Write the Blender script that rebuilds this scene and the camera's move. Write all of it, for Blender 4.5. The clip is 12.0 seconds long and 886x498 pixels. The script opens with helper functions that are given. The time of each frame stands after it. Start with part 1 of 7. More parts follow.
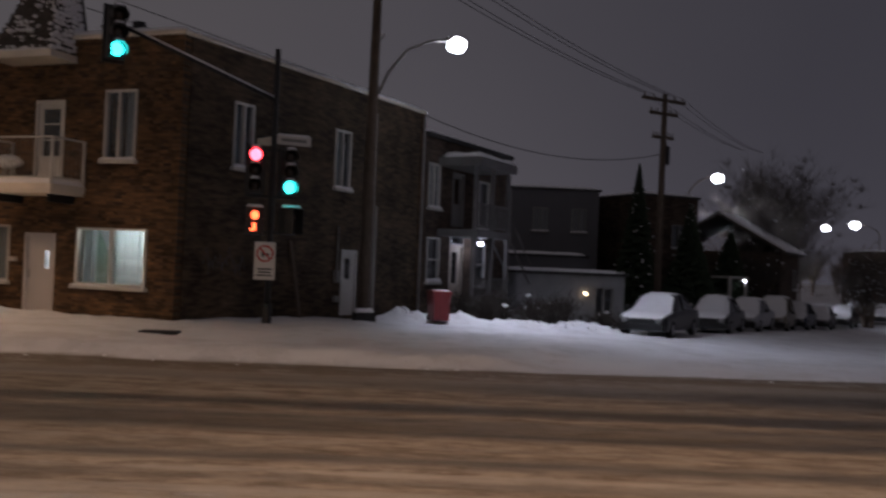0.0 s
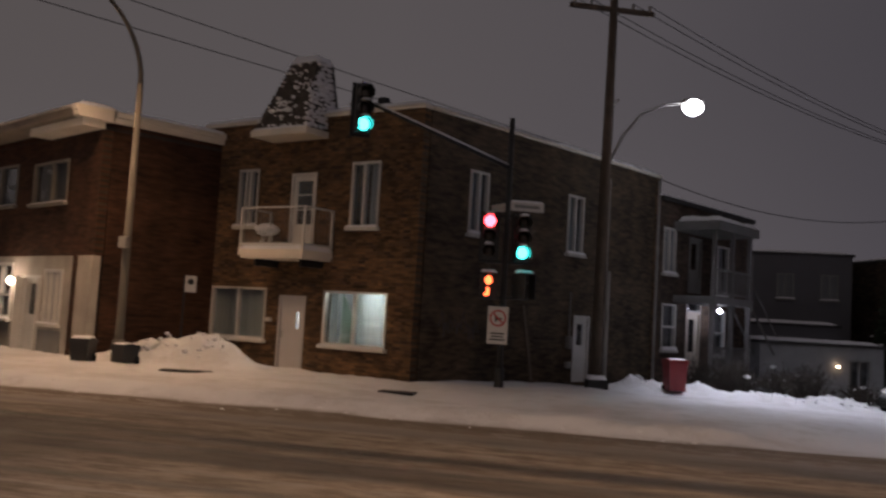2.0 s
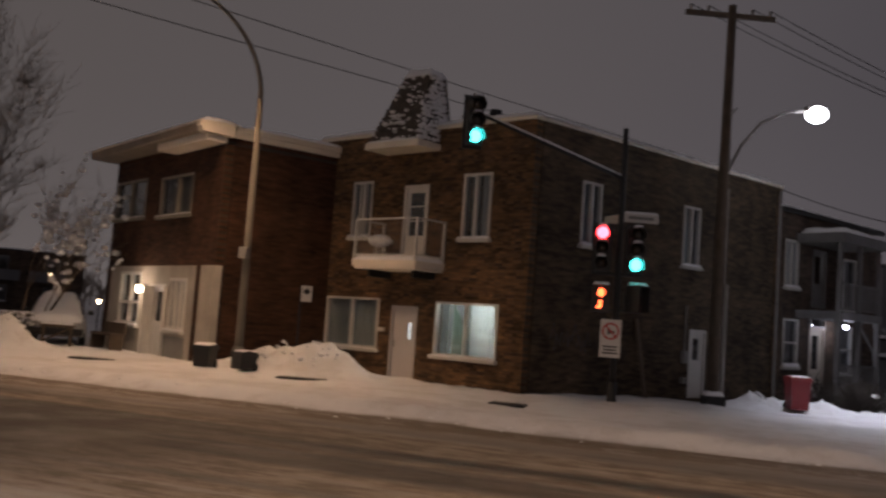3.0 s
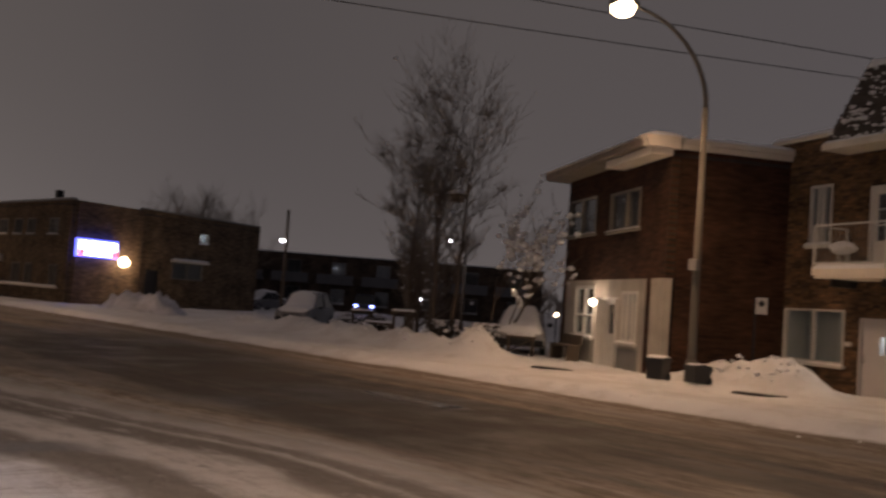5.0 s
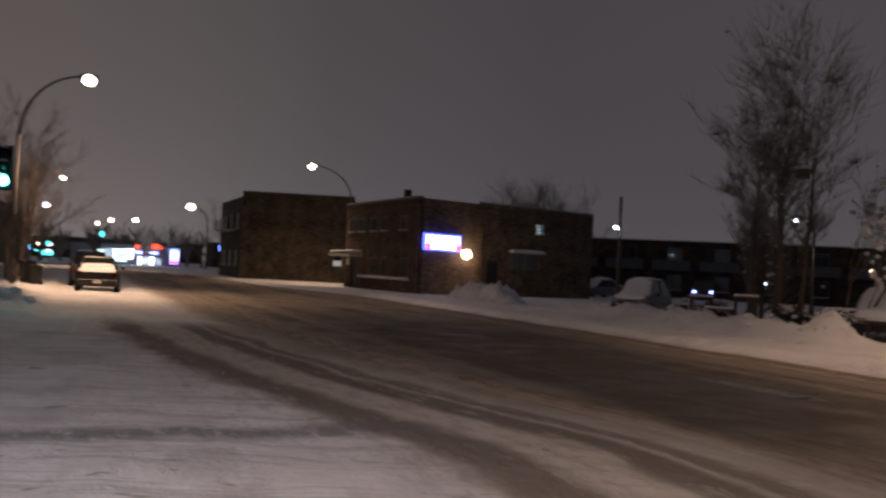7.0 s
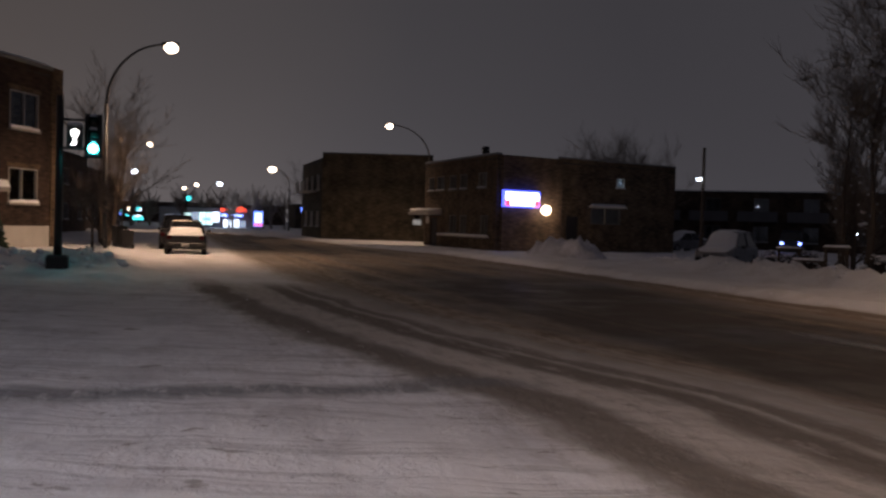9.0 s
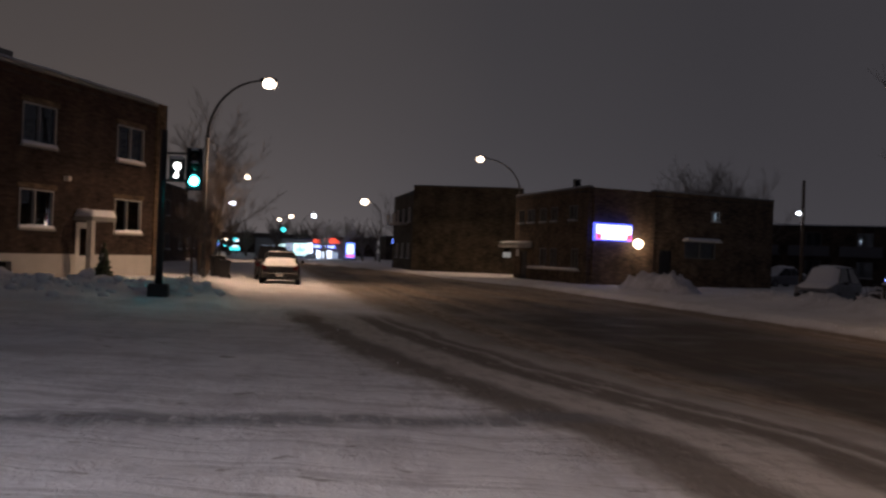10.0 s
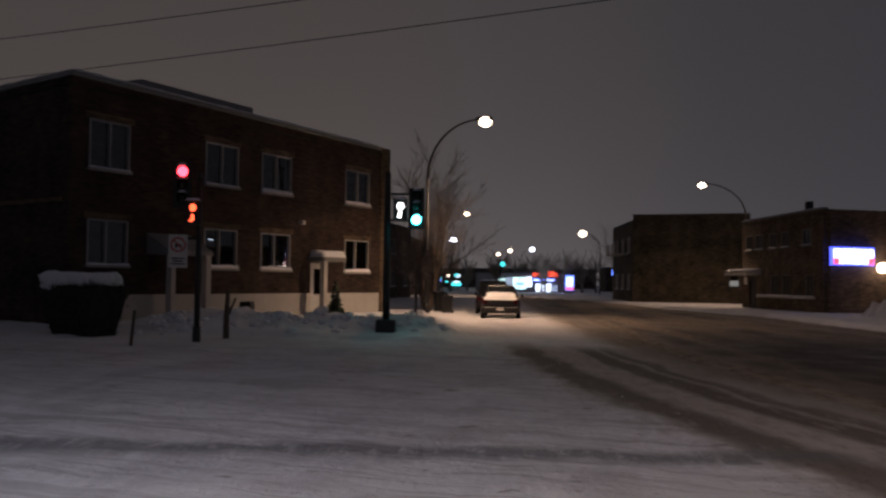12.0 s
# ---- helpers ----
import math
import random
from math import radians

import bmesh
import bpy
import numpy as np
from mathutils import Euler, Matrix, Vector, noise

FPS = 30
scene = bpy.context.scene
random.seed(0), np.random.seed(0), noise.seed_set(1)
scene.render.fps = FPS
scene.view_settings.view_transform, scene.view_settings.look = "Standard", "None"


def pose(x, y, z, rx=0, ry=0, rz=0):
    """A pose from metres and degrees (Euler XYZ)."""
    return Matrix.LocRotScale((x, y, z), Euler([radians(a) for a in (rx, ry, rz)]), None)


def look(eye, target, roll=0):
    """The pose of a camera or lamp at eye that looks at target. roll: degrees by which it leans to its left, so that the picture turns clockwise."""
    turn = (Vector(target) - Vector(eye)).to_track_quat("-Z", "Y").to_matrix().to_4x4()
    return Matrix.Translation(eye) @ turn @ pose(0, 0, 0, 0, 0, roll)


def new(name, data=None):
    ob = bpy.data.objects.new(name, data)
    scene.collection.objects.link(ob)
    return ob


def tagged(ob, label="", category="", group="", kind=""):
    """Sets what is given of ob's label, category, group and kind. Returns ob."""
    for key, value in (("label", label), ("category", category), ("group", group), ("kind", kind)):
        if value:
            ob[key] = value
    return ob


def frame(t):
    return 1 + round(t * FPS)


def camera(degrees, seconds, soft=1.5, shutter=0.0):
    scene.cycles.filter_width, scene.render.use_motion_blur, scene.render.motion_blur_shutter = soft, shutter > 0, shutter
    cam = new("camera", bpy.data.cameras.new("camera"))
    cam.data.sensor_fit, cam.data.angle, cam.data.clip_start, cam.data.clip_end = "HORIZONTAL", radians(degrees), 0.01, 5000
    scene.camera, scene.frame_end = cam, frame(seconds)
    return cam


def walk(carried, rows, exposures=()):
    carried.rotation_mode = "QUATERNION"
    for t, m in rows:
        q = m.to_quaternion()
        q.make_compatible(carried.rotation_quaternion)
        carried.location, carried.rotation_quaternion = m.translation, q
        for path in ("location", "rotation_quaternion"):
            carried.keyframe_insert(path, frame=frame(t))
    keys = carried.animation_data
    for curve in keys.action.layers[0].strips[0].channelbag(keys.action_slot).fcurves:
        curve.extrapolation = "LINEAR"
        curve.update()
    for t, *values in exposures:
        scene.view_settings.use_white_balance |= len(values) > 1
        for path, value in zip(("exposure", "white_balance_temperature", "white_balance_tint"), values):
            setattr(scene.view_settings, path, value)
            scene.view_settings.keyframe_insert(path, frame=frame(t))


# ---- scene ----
cam = camera(51.08, 12.0, soft=2.5, shutter=0.5)
walk(cam, [
    (0.0, pose(0, 0, 1.6, 91.04, -2.33, -0.16)),
    (0.5, pose(0, 0, 1.6, 91.91, -3.05, 3.96)),
    (1.0, pose(0, 0, 1.6, 90.87, -3.19, 7.05)),
    (1.5, pose(0, 0, 1.6, 92.48, -3.24, 10.69)),
    (2.0, pose(0, 0, 1.6, 94.37, -3.33, 14.10)),
    (2.5, pose(0, 0, 1.6, 94.80, -3.68, 17.48)),
    (2.7, pose(0, 0, 1.6, 94.74, -3.75, 18.59)),
    (4.3, pose(0, 0, 1.6, 94.34, -5.35, 38.82)),
    (4.5, pose(0, 0, 1.6, 94.29, -4.88, 41.95)),
    (5.0, pose(0, 0, 1.6, 93.41, -4.17, 48.31)),
    (5.5, pose(0, 0, 1.6, 92.62, -3.00, 52.52)),
    (6.0, pose(0, 0, 1.6, 92.20, -2.95, 56.30)),
    (6.5, pose(0, 0, 1.6, 91.64, -3.30, 62.87)),
    (7.0, pose(0, 0, 1.6, 91.35, -2.87, 68.84)),
    (7.2, pose(0, 0, 1.6, 91.35, -2.65, 70.30)),
    (8.8, pose(0, 0, 1.6, 88.43, -1.83, 73.15)),
    (9.0, pose(0, 0, 1.6, 88.52, -1.68, 73.75)),
    (9.5, pose(0, 0, 1.6, 89.46, -1.74, 76.58)),
    (10.0, pose(0, 0, 1.6, 90.34, -2.17, 79.30)),
    (10.5, pose(0, 0, 1.6, 90.36, -2.87, 81.76)),
    (11.0, pose(0, 0, 1.6, 90.91, -3.91, 84.43)),
    (11.5, pose(0, 0, 1.6, 91.82, -2.97, 89.58)),
    (12.0, pose(0, 0, 1.6, 92.04, -0.72, 92.79)),
], exposures=[(0.0, 0.08, 6350, 10), (1.0, 0.17, 6550, 10), (2.5, 0.35, 6800, 10), (4.5, 0.27, 6850, 10), (5.5, 0.24, 6750, 10), (6.5, 0.12, 6450, 10), (7.0, -0.10, 6150, 10), (9.0, -0.60, 5900, 10), (12.0, -0.72, 5900, 10)])

# ---- light: night sky glow over the city, street lamps stand further down with their posts ----
world = bpy.data.worlds.new("night_sky")
scene.world = world
world.use_nodes = True
wn = world.node_tree.nodes
wl = world.node_tree.links
wco = wn.new("ShaderNodeTexCoord")
wr = wn.new("ShaderNodeValToRGB")
# the glow is strongest and warmest over the town centre, and falls off round the sky
GLOW = [(0.145, (0.040, 0.037, 0.046)), (0.29, (0.064, 0.058, 0.066)), (0.455, (0.074, 0.066, 0.071)), (0.67, (0.073, 0.064, 0.066)),
        (0.80, (0.066, 0.058, 0.060)), (0.895, (0.076, 0.066, 0.066)), (0.97, (0.098, 0.081, 0.075)), (1.0, (0.104, 0.082, 0.071))]
while len(wr.color_ramp.elements) < len(GLOW):
    wr.color_ramp.elements.new(0.5)
for el_, (pos_, col_) in zip(wr.color_ramp.elements, GLOW):
    el_.position, el_.color = pos_, (*col_, 1)
wnorm = wn.new("ShaderNodeVectorMath")
wnorm.operation = "NORMALIZE"
wflat = wn.new("ShaderNodeVectorMath")
wflat.operation = "MULTIPLY"
wflat.inputs[1].default_value = (1, 1, 0.3)
wl.new(wco.outputs["Generated"], wflat.inputs[0])
wl.new(wflat.outputs[0], wnorm.inputs[0])
wdot = wn.new("ShaderNodeVectorMath")
wdot.operation = "DOT_PRODUCT"
wdot.inputs[1].default_value = (-0.906, -0.423, 0.0)
wl.new(wnorm.outputs[0], wdot.inputs[0])
wcl = wn.new("ShaderNodeTexNoise")
wcl.inputs["Scale"].default_value = 2.5
wl.new(wco.outputs["Generated"], wcl.inputs["Vector"])
wsum = wn.new("ShaderNodeMath")
wsum.operation = "MULTIPLY_ADD"
wsum.inputs[1].default_value, wsum.inputs[2].default_value = 0.5, 0.45
wl.new(wdot.outputs["Value"], wsum.inputs[0])
wadd = wn.new("ShaderNodeMath")
wadd.operation = "MULTIPLY_ADD"
wadd.inputs[1].default_value = 0.1
wl.new(wcl.outputs["Fac"], wadd.inputs[0])
wl.new(wsum.outputs[0], wadd.inputs[2])
wl.new(wadd.outputs[0], wr.inputs[0])
wl.new(wr.outputs[0], wn["Background"].inputs[0])
# haze lifts the glow towards the horizon
wz = wn.new("ShaderNodeSeparateXYZ")
wl.new(wco.outputs["Generated"], wz.inputs[0])
wabs = wn.new("ShaderNodeMath")
wabs.operation = "ABSOLUTE"
wl.new(wz.outputs["Z"], wabs.inputs[0])
wmul = wn.new("ShaderNodeMath")
wmul.operation = "MULTIPLY"
wmul.inputs[1].default_value = -8.0
wl.new(wabs.outputs[0], wmul.inputs[0])
wexp = wn.new("ShaderNodeMath")
wexp.operation = "EXPONENT"
wl.new(wmul.outputs[0], wexp.inputs[0])
# the dome of light that hangs in the snowy air over the lit end of the street
wend = wn.new("ShaderNodeVectorMath")
wend.operation = "DOT_PRODUCT"
wend.inputs[1].default_value = (-0.998, -0.06, 0.0)
wl.new(wnorm.outputs[0], wend.inputs[0])
wpos = wn.new("ShaderNodeMath")
wpos.operation = "MAXIMUM"
wpos.inputs[1].default_value = 0.0
wl.new(wend.outputs["Value"], wpos.inputs[0])
wpow = wn.new("ShaderNodeMath")
wpow.operation = "POWER"
wpow.inputs[1].default_value = 9.0
wl.new(wpos.outputs[0], wpow.inputs[0])
wdome = wn.new("ShaderNodeMath")
wdome.operation = "MULTIPLY_ADD"
wdome.inputs[1].default_value, wdome.inputs[2].default_value = 0.75, 0.42
wl.new(wpow.outputs[0], wdome.inputs[0])
wstr = wn.new("ShaderNodeMath")
wstr.operation = "MULTIPLY_ADD"
wstr.inputs[2].default_value = 0.95
wl.new(wdome.outputs[0], wstr.inputs[1])
wl.new(wexp.outputs[0], wstr.inputs[0])
wl.new(wstr.outputs[0], wn["Background"].inputs[1])

WARM = (1.0, 0.62, 0.36)
COOL = (0.80, 0.84, 1.0)
NEUTRAL = (0.90, 0.86, 0.94)


# ---- materials ----
def mat(name, base=(0.5, 0.5, 0.5), rough=0.7, metal=0.0, var=0.25, scale=3.0, bump=0.2, fine=40.0, spec=0.5):
    """A painted or raw surface with blotches at one scale and grain at another."""
    m = bpy.data.materials.new(name)
    m.use_nodes = True
    n, l = m.node_tree.nodes, m.node_tree.links
    p = n["Principled BSDF"]
    p.inputs["Roughness"].default_value, p.inputs["Metallic"].default_value = rough, metal
    p.inputs["Specular IOR Level"].default_value = spec
    co = n.new("ShaderNodeTexCoord")
    a, b = n.new("ShaderNodeTexNoise"), n.new("ShaderNodeTexNoise")
    a.inputs["Scale"].default_value, b.inputs["Scale"].default_value = scale, fine
    a.inputs["Detail"].default_value, b.inputs["Detail"].default_value = 5, 3
    for t in (a, b):
        l.new(co.outputs["Object"], t.inputs["Vector"])
    mx = n.new("ShaderNodeMix")
    mx.data_type = "FLOAT"
    mx.inputs[0].default_value = 0.35
    l.new(a.outputs["Fac"], mx.inputs[2])
    l.new(b.outputs["Fac"], mx.inputs[3])
    r = n.new("ShaderNodeValToRGB")
    r.color_ramp.elements[0].position, r.color_ramp.elements[1].position = 0.3, 0.7
    r.color_ramp.elements[0].color = (*[c * (1 - var) for c in base], 1)
    r.color_ramp.elements[1].color = (*[min(1, c * (1 + var * 0.6)) for c in base], 1)
    l.new(mx.outputs[0], r.inputs[0])
    l.new(r.outputs[0], p.inputs["Base Color"])
    if bump:
        bp = n.new("ShaderNodeBump")
        bp.inputs["Strength"].default_value, bp.inputs["Distance"].default_value = bump, 0.02
        l.new(b.outputs["Fac"], bp.inputs["Height"])
        l.new(bp.outputs[0], p.inputs["Normal"])
    return m


def brick_mat(name, c1, c2, mortar, width=0.22, height=0.075):
    """Brick courses in the wall's own plane, with stained patches."""
    m = bpy.data.materials.new(name)
    m.use_nodes = True
    n, l = m.node_tree.nodes, m.node_tree.links
    p = n["Principled BSDF"]
    p.inputs["Roughness"].default_value = 0.9
    p.inputs["Specular IOR Level"].default_value = 0.25
    co = n.new("ShaderNodeTexCoord")
    sp, cb = n.new("ShaderNodeSeparateXYZ"), n.new("ShaderNodeCombineXYZ")
    l.new(co.outputs["Object"], sp.inputs[0])
    l.new(sp.outputs["X"], cb.inputs["X"])
    l.new(sp.outputs["Z"], cb.inputs["Y"])
    bt = n.new("ShaderNodeTexBrick")
    bt.inputs["Scale"].default_value = 1.0
    bt.inputs["Brick Width"].default_value, bt.inputs["Row Height"].default_value = width, height
    bt.inputs["Mortar Size"].default_value = 0.006
    bt.inputs["Bias"].default_value = -0.1
    bt.inputs["Color1"].default_value, bt.inputs["Color2"].default_value, bt.inputs["Mortar"].default_value = (*c1, 1), (*c2, 1), (*mortar, 1)
    l.new(cb.outputs[0], bt.inputs["Vector"])
    st = n.new("ShaderNodeTexNoise")
    st.inputs["Scale"].default_value, st.inputs["Detail"].default_value = 0.9, 6
    l.new(co.outputs["Object"], st.inputs["Vector"])
    # clusters of burnt and pale bricks, longer than high
    mp = n.new("ShaderNodeMapping")
    mp.inputs["Scale"].default_value = (1.6, 1, 7.0)
    l.new(co.outputs["Object"], mp.inputs[0])
    cl = n.new("ShaderNodeTexNoise")
    cl.inputs["Scale"].default_value, cl.inputs["Detail"].default_value = 1.3, 2
    l.new(mp.outputs[0], cl.inputs["Vector"])
    r = n.new("ShaderNodeValToRGB")
    r.color_ramp.elements[0].position, r.color_ramp.elements[1].position = 0.36, 0.68
    r.color_ramp.elements[0].color, r.color_ramp.elements[1].color = (0.36, 0.36, 0.37, 1), (1.8, 1.72, 1.55, 1)
    av = n.new("ShaderNodeMath")
    av.operation = "MULTIPLY_ADD"
    av.inputs[1].default_value, av.inputs[2].default_value = 0.5, 0.0
    l.new(st.outputs["Fac"], av.inputs[0])
    av2 = n.new("ShaderNodeMath")
    av2.operation = "MULTIPLY_ADD"
    av2.inputs[1].default_value = 0.5
    l.new(cl.outputs["Fac"], av2.inputs[0])
    l.new(av.outputs[0], av2.inputs[2])
    l.new(av2.outputs[0], r.inputs[0])
    mx = n.new("ShaderNodeMix")
    mx.data_type, mx.blend_type = "RGBA", "MULTIPLY"
    mx.inputs[0].default_value = 1.0
    l.new(bt.outputs["Color"], mx.inputs[6])
    l.new(r.outputs[0], mx.inputs[7])
    l.new(mx.outputs[2], p.inputs["Base Color"])
    bp = n.new("ShaderNodeBump")
    bp.inputs["Strength"].default_value, bp.inputs["Distance"].default_value = 0.6, 0.01
    bp.invert = True
    l.new(bt.outputs["Fac"], bp.inputs["Height"])
    l.new(bp.outputs[0], p.inputs["Normal"])
    return m


def glow_mat(name, colour, strength):
    m = bpy.data.materials.new(name)
    m.use_nodes = True
    p = m.node_tree.nodes["Principled BSDF"]
    p.inputs["Base Color"].default_value = (*colour, 1)
    p.inputs["Emission Color"].default_value = (*colour, 1)
    p.inputs["Emission Strength"].default_value = strength
    return m


def glass_mat(name, tint=(0.8, 0.85, 0.9), gloss=0.03):
    m = bpy.data.materials.new(name)
    m.use_nodes = True
    n, l = m.node_tree.nodes, m.node_tree.links
    n.remove(n["Principled BSDF"])
    t, g, mx = n.new("ShaderNodeBsdfTransparent"), n.new("ShaderNodeBsdfGlossy"), n.new("ShaderNodeMixShader")
    t.inputs[0].default_value = (*tint, 1)
    g.inputs["Roughness"].default_value = 0.03
    fr = n.new("ShaderNodeLayerWeight")
    fr.inputs[0].default_value = 0.5
    pw = n.new("ShaderNodeMath")
    pw.operation, pw.inputs[1].default_value = "POWER", 5.0
    l.new(fr.outputs["Facing"], pw.inputs[0])
    ad = n.new("ShaderNodeMath")
    ad.inputs[1].default_value = 0.04 + gloss
    l.new(pw.outputs[0], ad.inputs[0])
    l.new(ad.outputs[0], mx.inputs[0])
    l.new(t.outputs[0], mx.inputs[1])
    l.new(g.outputs[0], mx.inputs[2])
    l.new(mx.outputs[0], n["Material Output"].inputs[0])
    return m


def cloth_mat(name, base):
    m = mat(name, base, 0.9, var=0.12, scale=2, bump=0.05)
    n, l = m.node_tree.nodes, m.node_tree.links
    tr, mx = n.new("ShaderNodeBsdfTranslucent"), n.new("ShaderNodeMixShader")
    tr.inputs[0].default_value = (*base, 1)
    mx.inputs[0].default_value = 0.5
    l.new(n["Principled BSDF"].outputs[0], mx.inputs[1])
    l.new(tr.outputs[0], mx.inputs[2])
    l.new(mx.outputs[0], n["Material Output"].inputs[0])
    return m


SNOW = mat("snow", (0.80, 0.80, 0.83), 0.75, var=0.07, scale=1.5, bump=0.35, fine=18)
DIRTY_SNOW = mat("trodden_snow", (0.62, 0.60, 0.60), 0.8, var=0.25, scale=1.2, bump=0.5, fine=14)
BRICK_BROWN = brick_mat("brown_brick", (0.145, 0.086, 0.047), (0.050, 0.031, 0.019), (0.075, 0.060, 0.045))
BRICK_RED = brick_mat("red_brick", (0.058, 0.026, 0.016), (0.046, 0.021, 0.014), (0.038, 0.027, 0.021))
BRICK_DARK = brick_mat("dark_brick", (0.085, 0.062, 0.050), (0.064, 0.046, 0.039), (0.074, 0.064, 0.056))
# Darker copy of the front's brick: the side wall's shade, put into its colour.
BRICK_SIDE = brick_mat("shaded_side_brick", (0.088, 0.064, 0.045), (0.050, 0.038, 0.028), (0.064, 0.054, 0.044))
BRICK_FLATS = brick_mat("flats_brick", (0.055, 0.036, 0.029), (0.040, 0.027, 0.023), (0.048, 0.04, 0.036))
BRICK_OLIVE = brick_mat("olive_brick", (0.105, 0.090, 0.066), (0.084, 0.073, 0.055), (0.085, 0.077, 0.062))
BRICK_TAN = brick_mat("tan_brick", (0.140, 0.100, 0.067), (0.105, 0.076, 0.052), (0.098, 0.083, 0.066))
GALLERY_PAINT = mat("dull_gallery_paint", (0.155, 0.15, 0.15), 0.7, var=0.25, scale=2.0, bump=0.08)
SIDING = mat("grey_siding", (0.115, 0.115, 0.127), 0.7, var=0.15, scale=1.0, bump=0.1)
SHED_WHITE = mat("weathered_white_boards", (0.27, 0.27, 0.28), 0.85, var=0.25, scale=1.6, bump=0.2)
FASCIA = mat("taupe_fascia", (0.25, 0.215, 0.18), 0.7, var=0.25, scale=1.5, bump=0.1)
DUSTED = mat("snow_dusted_paint", (0.20, 0.20, 0.21), 0.8, var=0.45, scale=3.0, bump=0.3, fine=30)
GREY_SNOW = mat("old_grey_snow", (0.60, 0.60, 0.65), 0.85, var=0.4, scale=1.6, bump=0.8, fine=9)
STUCCO = mat("white_stucco", (0.50, 0.48, 0.45), 0.9, var=0.15, scale=1.5, bump=0.4, fine=60)
WHITE = mat("white_paint", (0.58, 0.57, 0.55), 0.5, var=0.12, scale=2.5, bump=0.05)
CREAM = mat("cream_fascia", (0.74, 0.68, 0.60), 0.6, var=0.15, scale=1.5, bump=0.08)
FLATS_FRAME = mat("dull_white_frame", (0.34, 0.33, 0.32), 0.6, var=0.2, scale=2, bump=0.05)
FRAME_DIM = mat("brown_window_frame", (0.22, 0.20, 0.175), 0.6, var=0.2, scale=2, bump=0.05)
SHOP_RENDER = mat("stained_render", (0.40, 0.37, 0.33), 0.9, var=0.35, scale=1.2, bump=0.4, fine=40)
GREY_PAINT = mat("grey_paint", (0.22, 0.215, 0.21), 0.6, var=0.2, scale=2.0, bump=0.08)
DOOR_GREY = mat("grey_door_paint", (0.50, 0.48, 0.48), 0.5, var=0.1, scale=1.5, bump=0.05)
ROOF_TAR = mat("roof_felt", (0.05, 0.05, 0.05), 0.95, var=0.3, bump=0.3)
SHINGLE = mat("dark_shingle", (0.075, 0.065, 0.058), 0.95, var=0.45, scale=5, bump=0.5, fine=25)
BLACK = mat("black_paint", (0.017, 0.017, 0.018), 0.45, var=0.3, bump=0.05)
DARK_METAL = mat("dark_metal", (0.035, 0.035, 0.037), 0.5, 0.6, var=0.3, bump=0.05)
STEEL = mat("galvanised_steel", (0.30, 0.29, 0.28), 0.55, 0.5, var=0.25, scale=2, bump=0.05)
CONCRETE = mat("pole_concrete", (0.13, 0.118, 0.10), 0.85, var=0.2, scale=2, bump=0.2)
TIMBER = mat("weathered_timber", (0.10, 0.075, 0.055), 0.9, var=0.35, scale=4, bump=0.4, fine=25)
BARK = mat("bark", (0.12, 0.092, 0.072), 0.95, var=0.35, scale=8, bump=0.5, fine=40)
TWIG = mat("twigs", (0.21, 0.17, 0.138), 0.95, var=0.3, scale=6, bump=0)
DARK_TWIG = mat("dark_twigs", (0.075, 0.063, 0.055), 0.95, var=0.35, scale=6, bump=0)
EVERGREEN = mat("evergreen_needles", (0.035, 0.055, 0.03), 0.9, var=0.4, scale=6, bump=0.3)
HEDGE = mat("hedge_twigs", (0.045, 0.035, 0.028), 0.95, var=0.4, scale=6, bump=0.3)
TYRE = mat("tyre_rubber", (0.015, 0.015, 0.015), 0.9, var=0.2, bump=0.1)
RIM = mat("wheel_rim", (0.25, 0.25, 0.26), 0.4, 0.8, var=0.2, bump=0)
RED_PLASTIC = mat("red_plastic", (0.24, 0.022, 0.026), 0.45, var=0.2, bump=0.05)
RUBBER_BLACK = mat("black_plastic", (0.009, 0.009, 0.010), 0.5, var=0.2, bump=0.05)
SIGN_WHITE = mat("sign_white", (0.62, 0.60, 0.57), 0.5, var=0.08, bump=0)
SIGN_RED = mat("sign_red", (0.45, 0.03, 0.03), 0.5, var=0.1, bump=0)
SIGN_GREEN = mat("sign_green", (0.02, 0.10, 0.06), 0.5, var=0.1, bump=0)
CURTAIN = cloth_mat("pale_curtain", (0.60, 0.62, 0.60))
CURTAIN_GREEN = cloth_mat("greenish_curtain", (0.24, 0.30, 0.24))
CURTAIN_DIM = cloth_mat("grey_curtain", (0.30, 0.27, 0.25))
GLASS = glass_mat("window_glass")
CAR_GLASS = mat("car_glass", (0.015, 0.016, 0.018), 0.08, var=0.1, bump=0)
LENS_WARM = glow_mat("warm_lamp_lens", (1.0, 0.72, 0.48), 13)
LENS_PORCH = glow_mat("porch_lamp_glass", (1.0, 0.80, 0.62), 9)
LENS_COOL = glow_mat("cool_lamp_lens", (0.86, 0.89, 1.0), 16)
GLOW_RED = glow_mat("red_signal", (1.0, 0.030, 0.045), 18)
GLOW_GREEN = glow_mat("green_signal", (0.03, 0.80, 0.76), 9)
GLOW_GREEN_FULL = glow_mat("green_signal_head_on", (0.10, 0.85, 0.80), 40)
GLOW_AMBER = glow_mat("amber_hand_signal", (1.0, 0.11, 0.035), 5)
LENS_DARK = mat("unlit_signal_lens", (0.03, 0.02, 0.015), 0.2, var=0.1, bump=0)


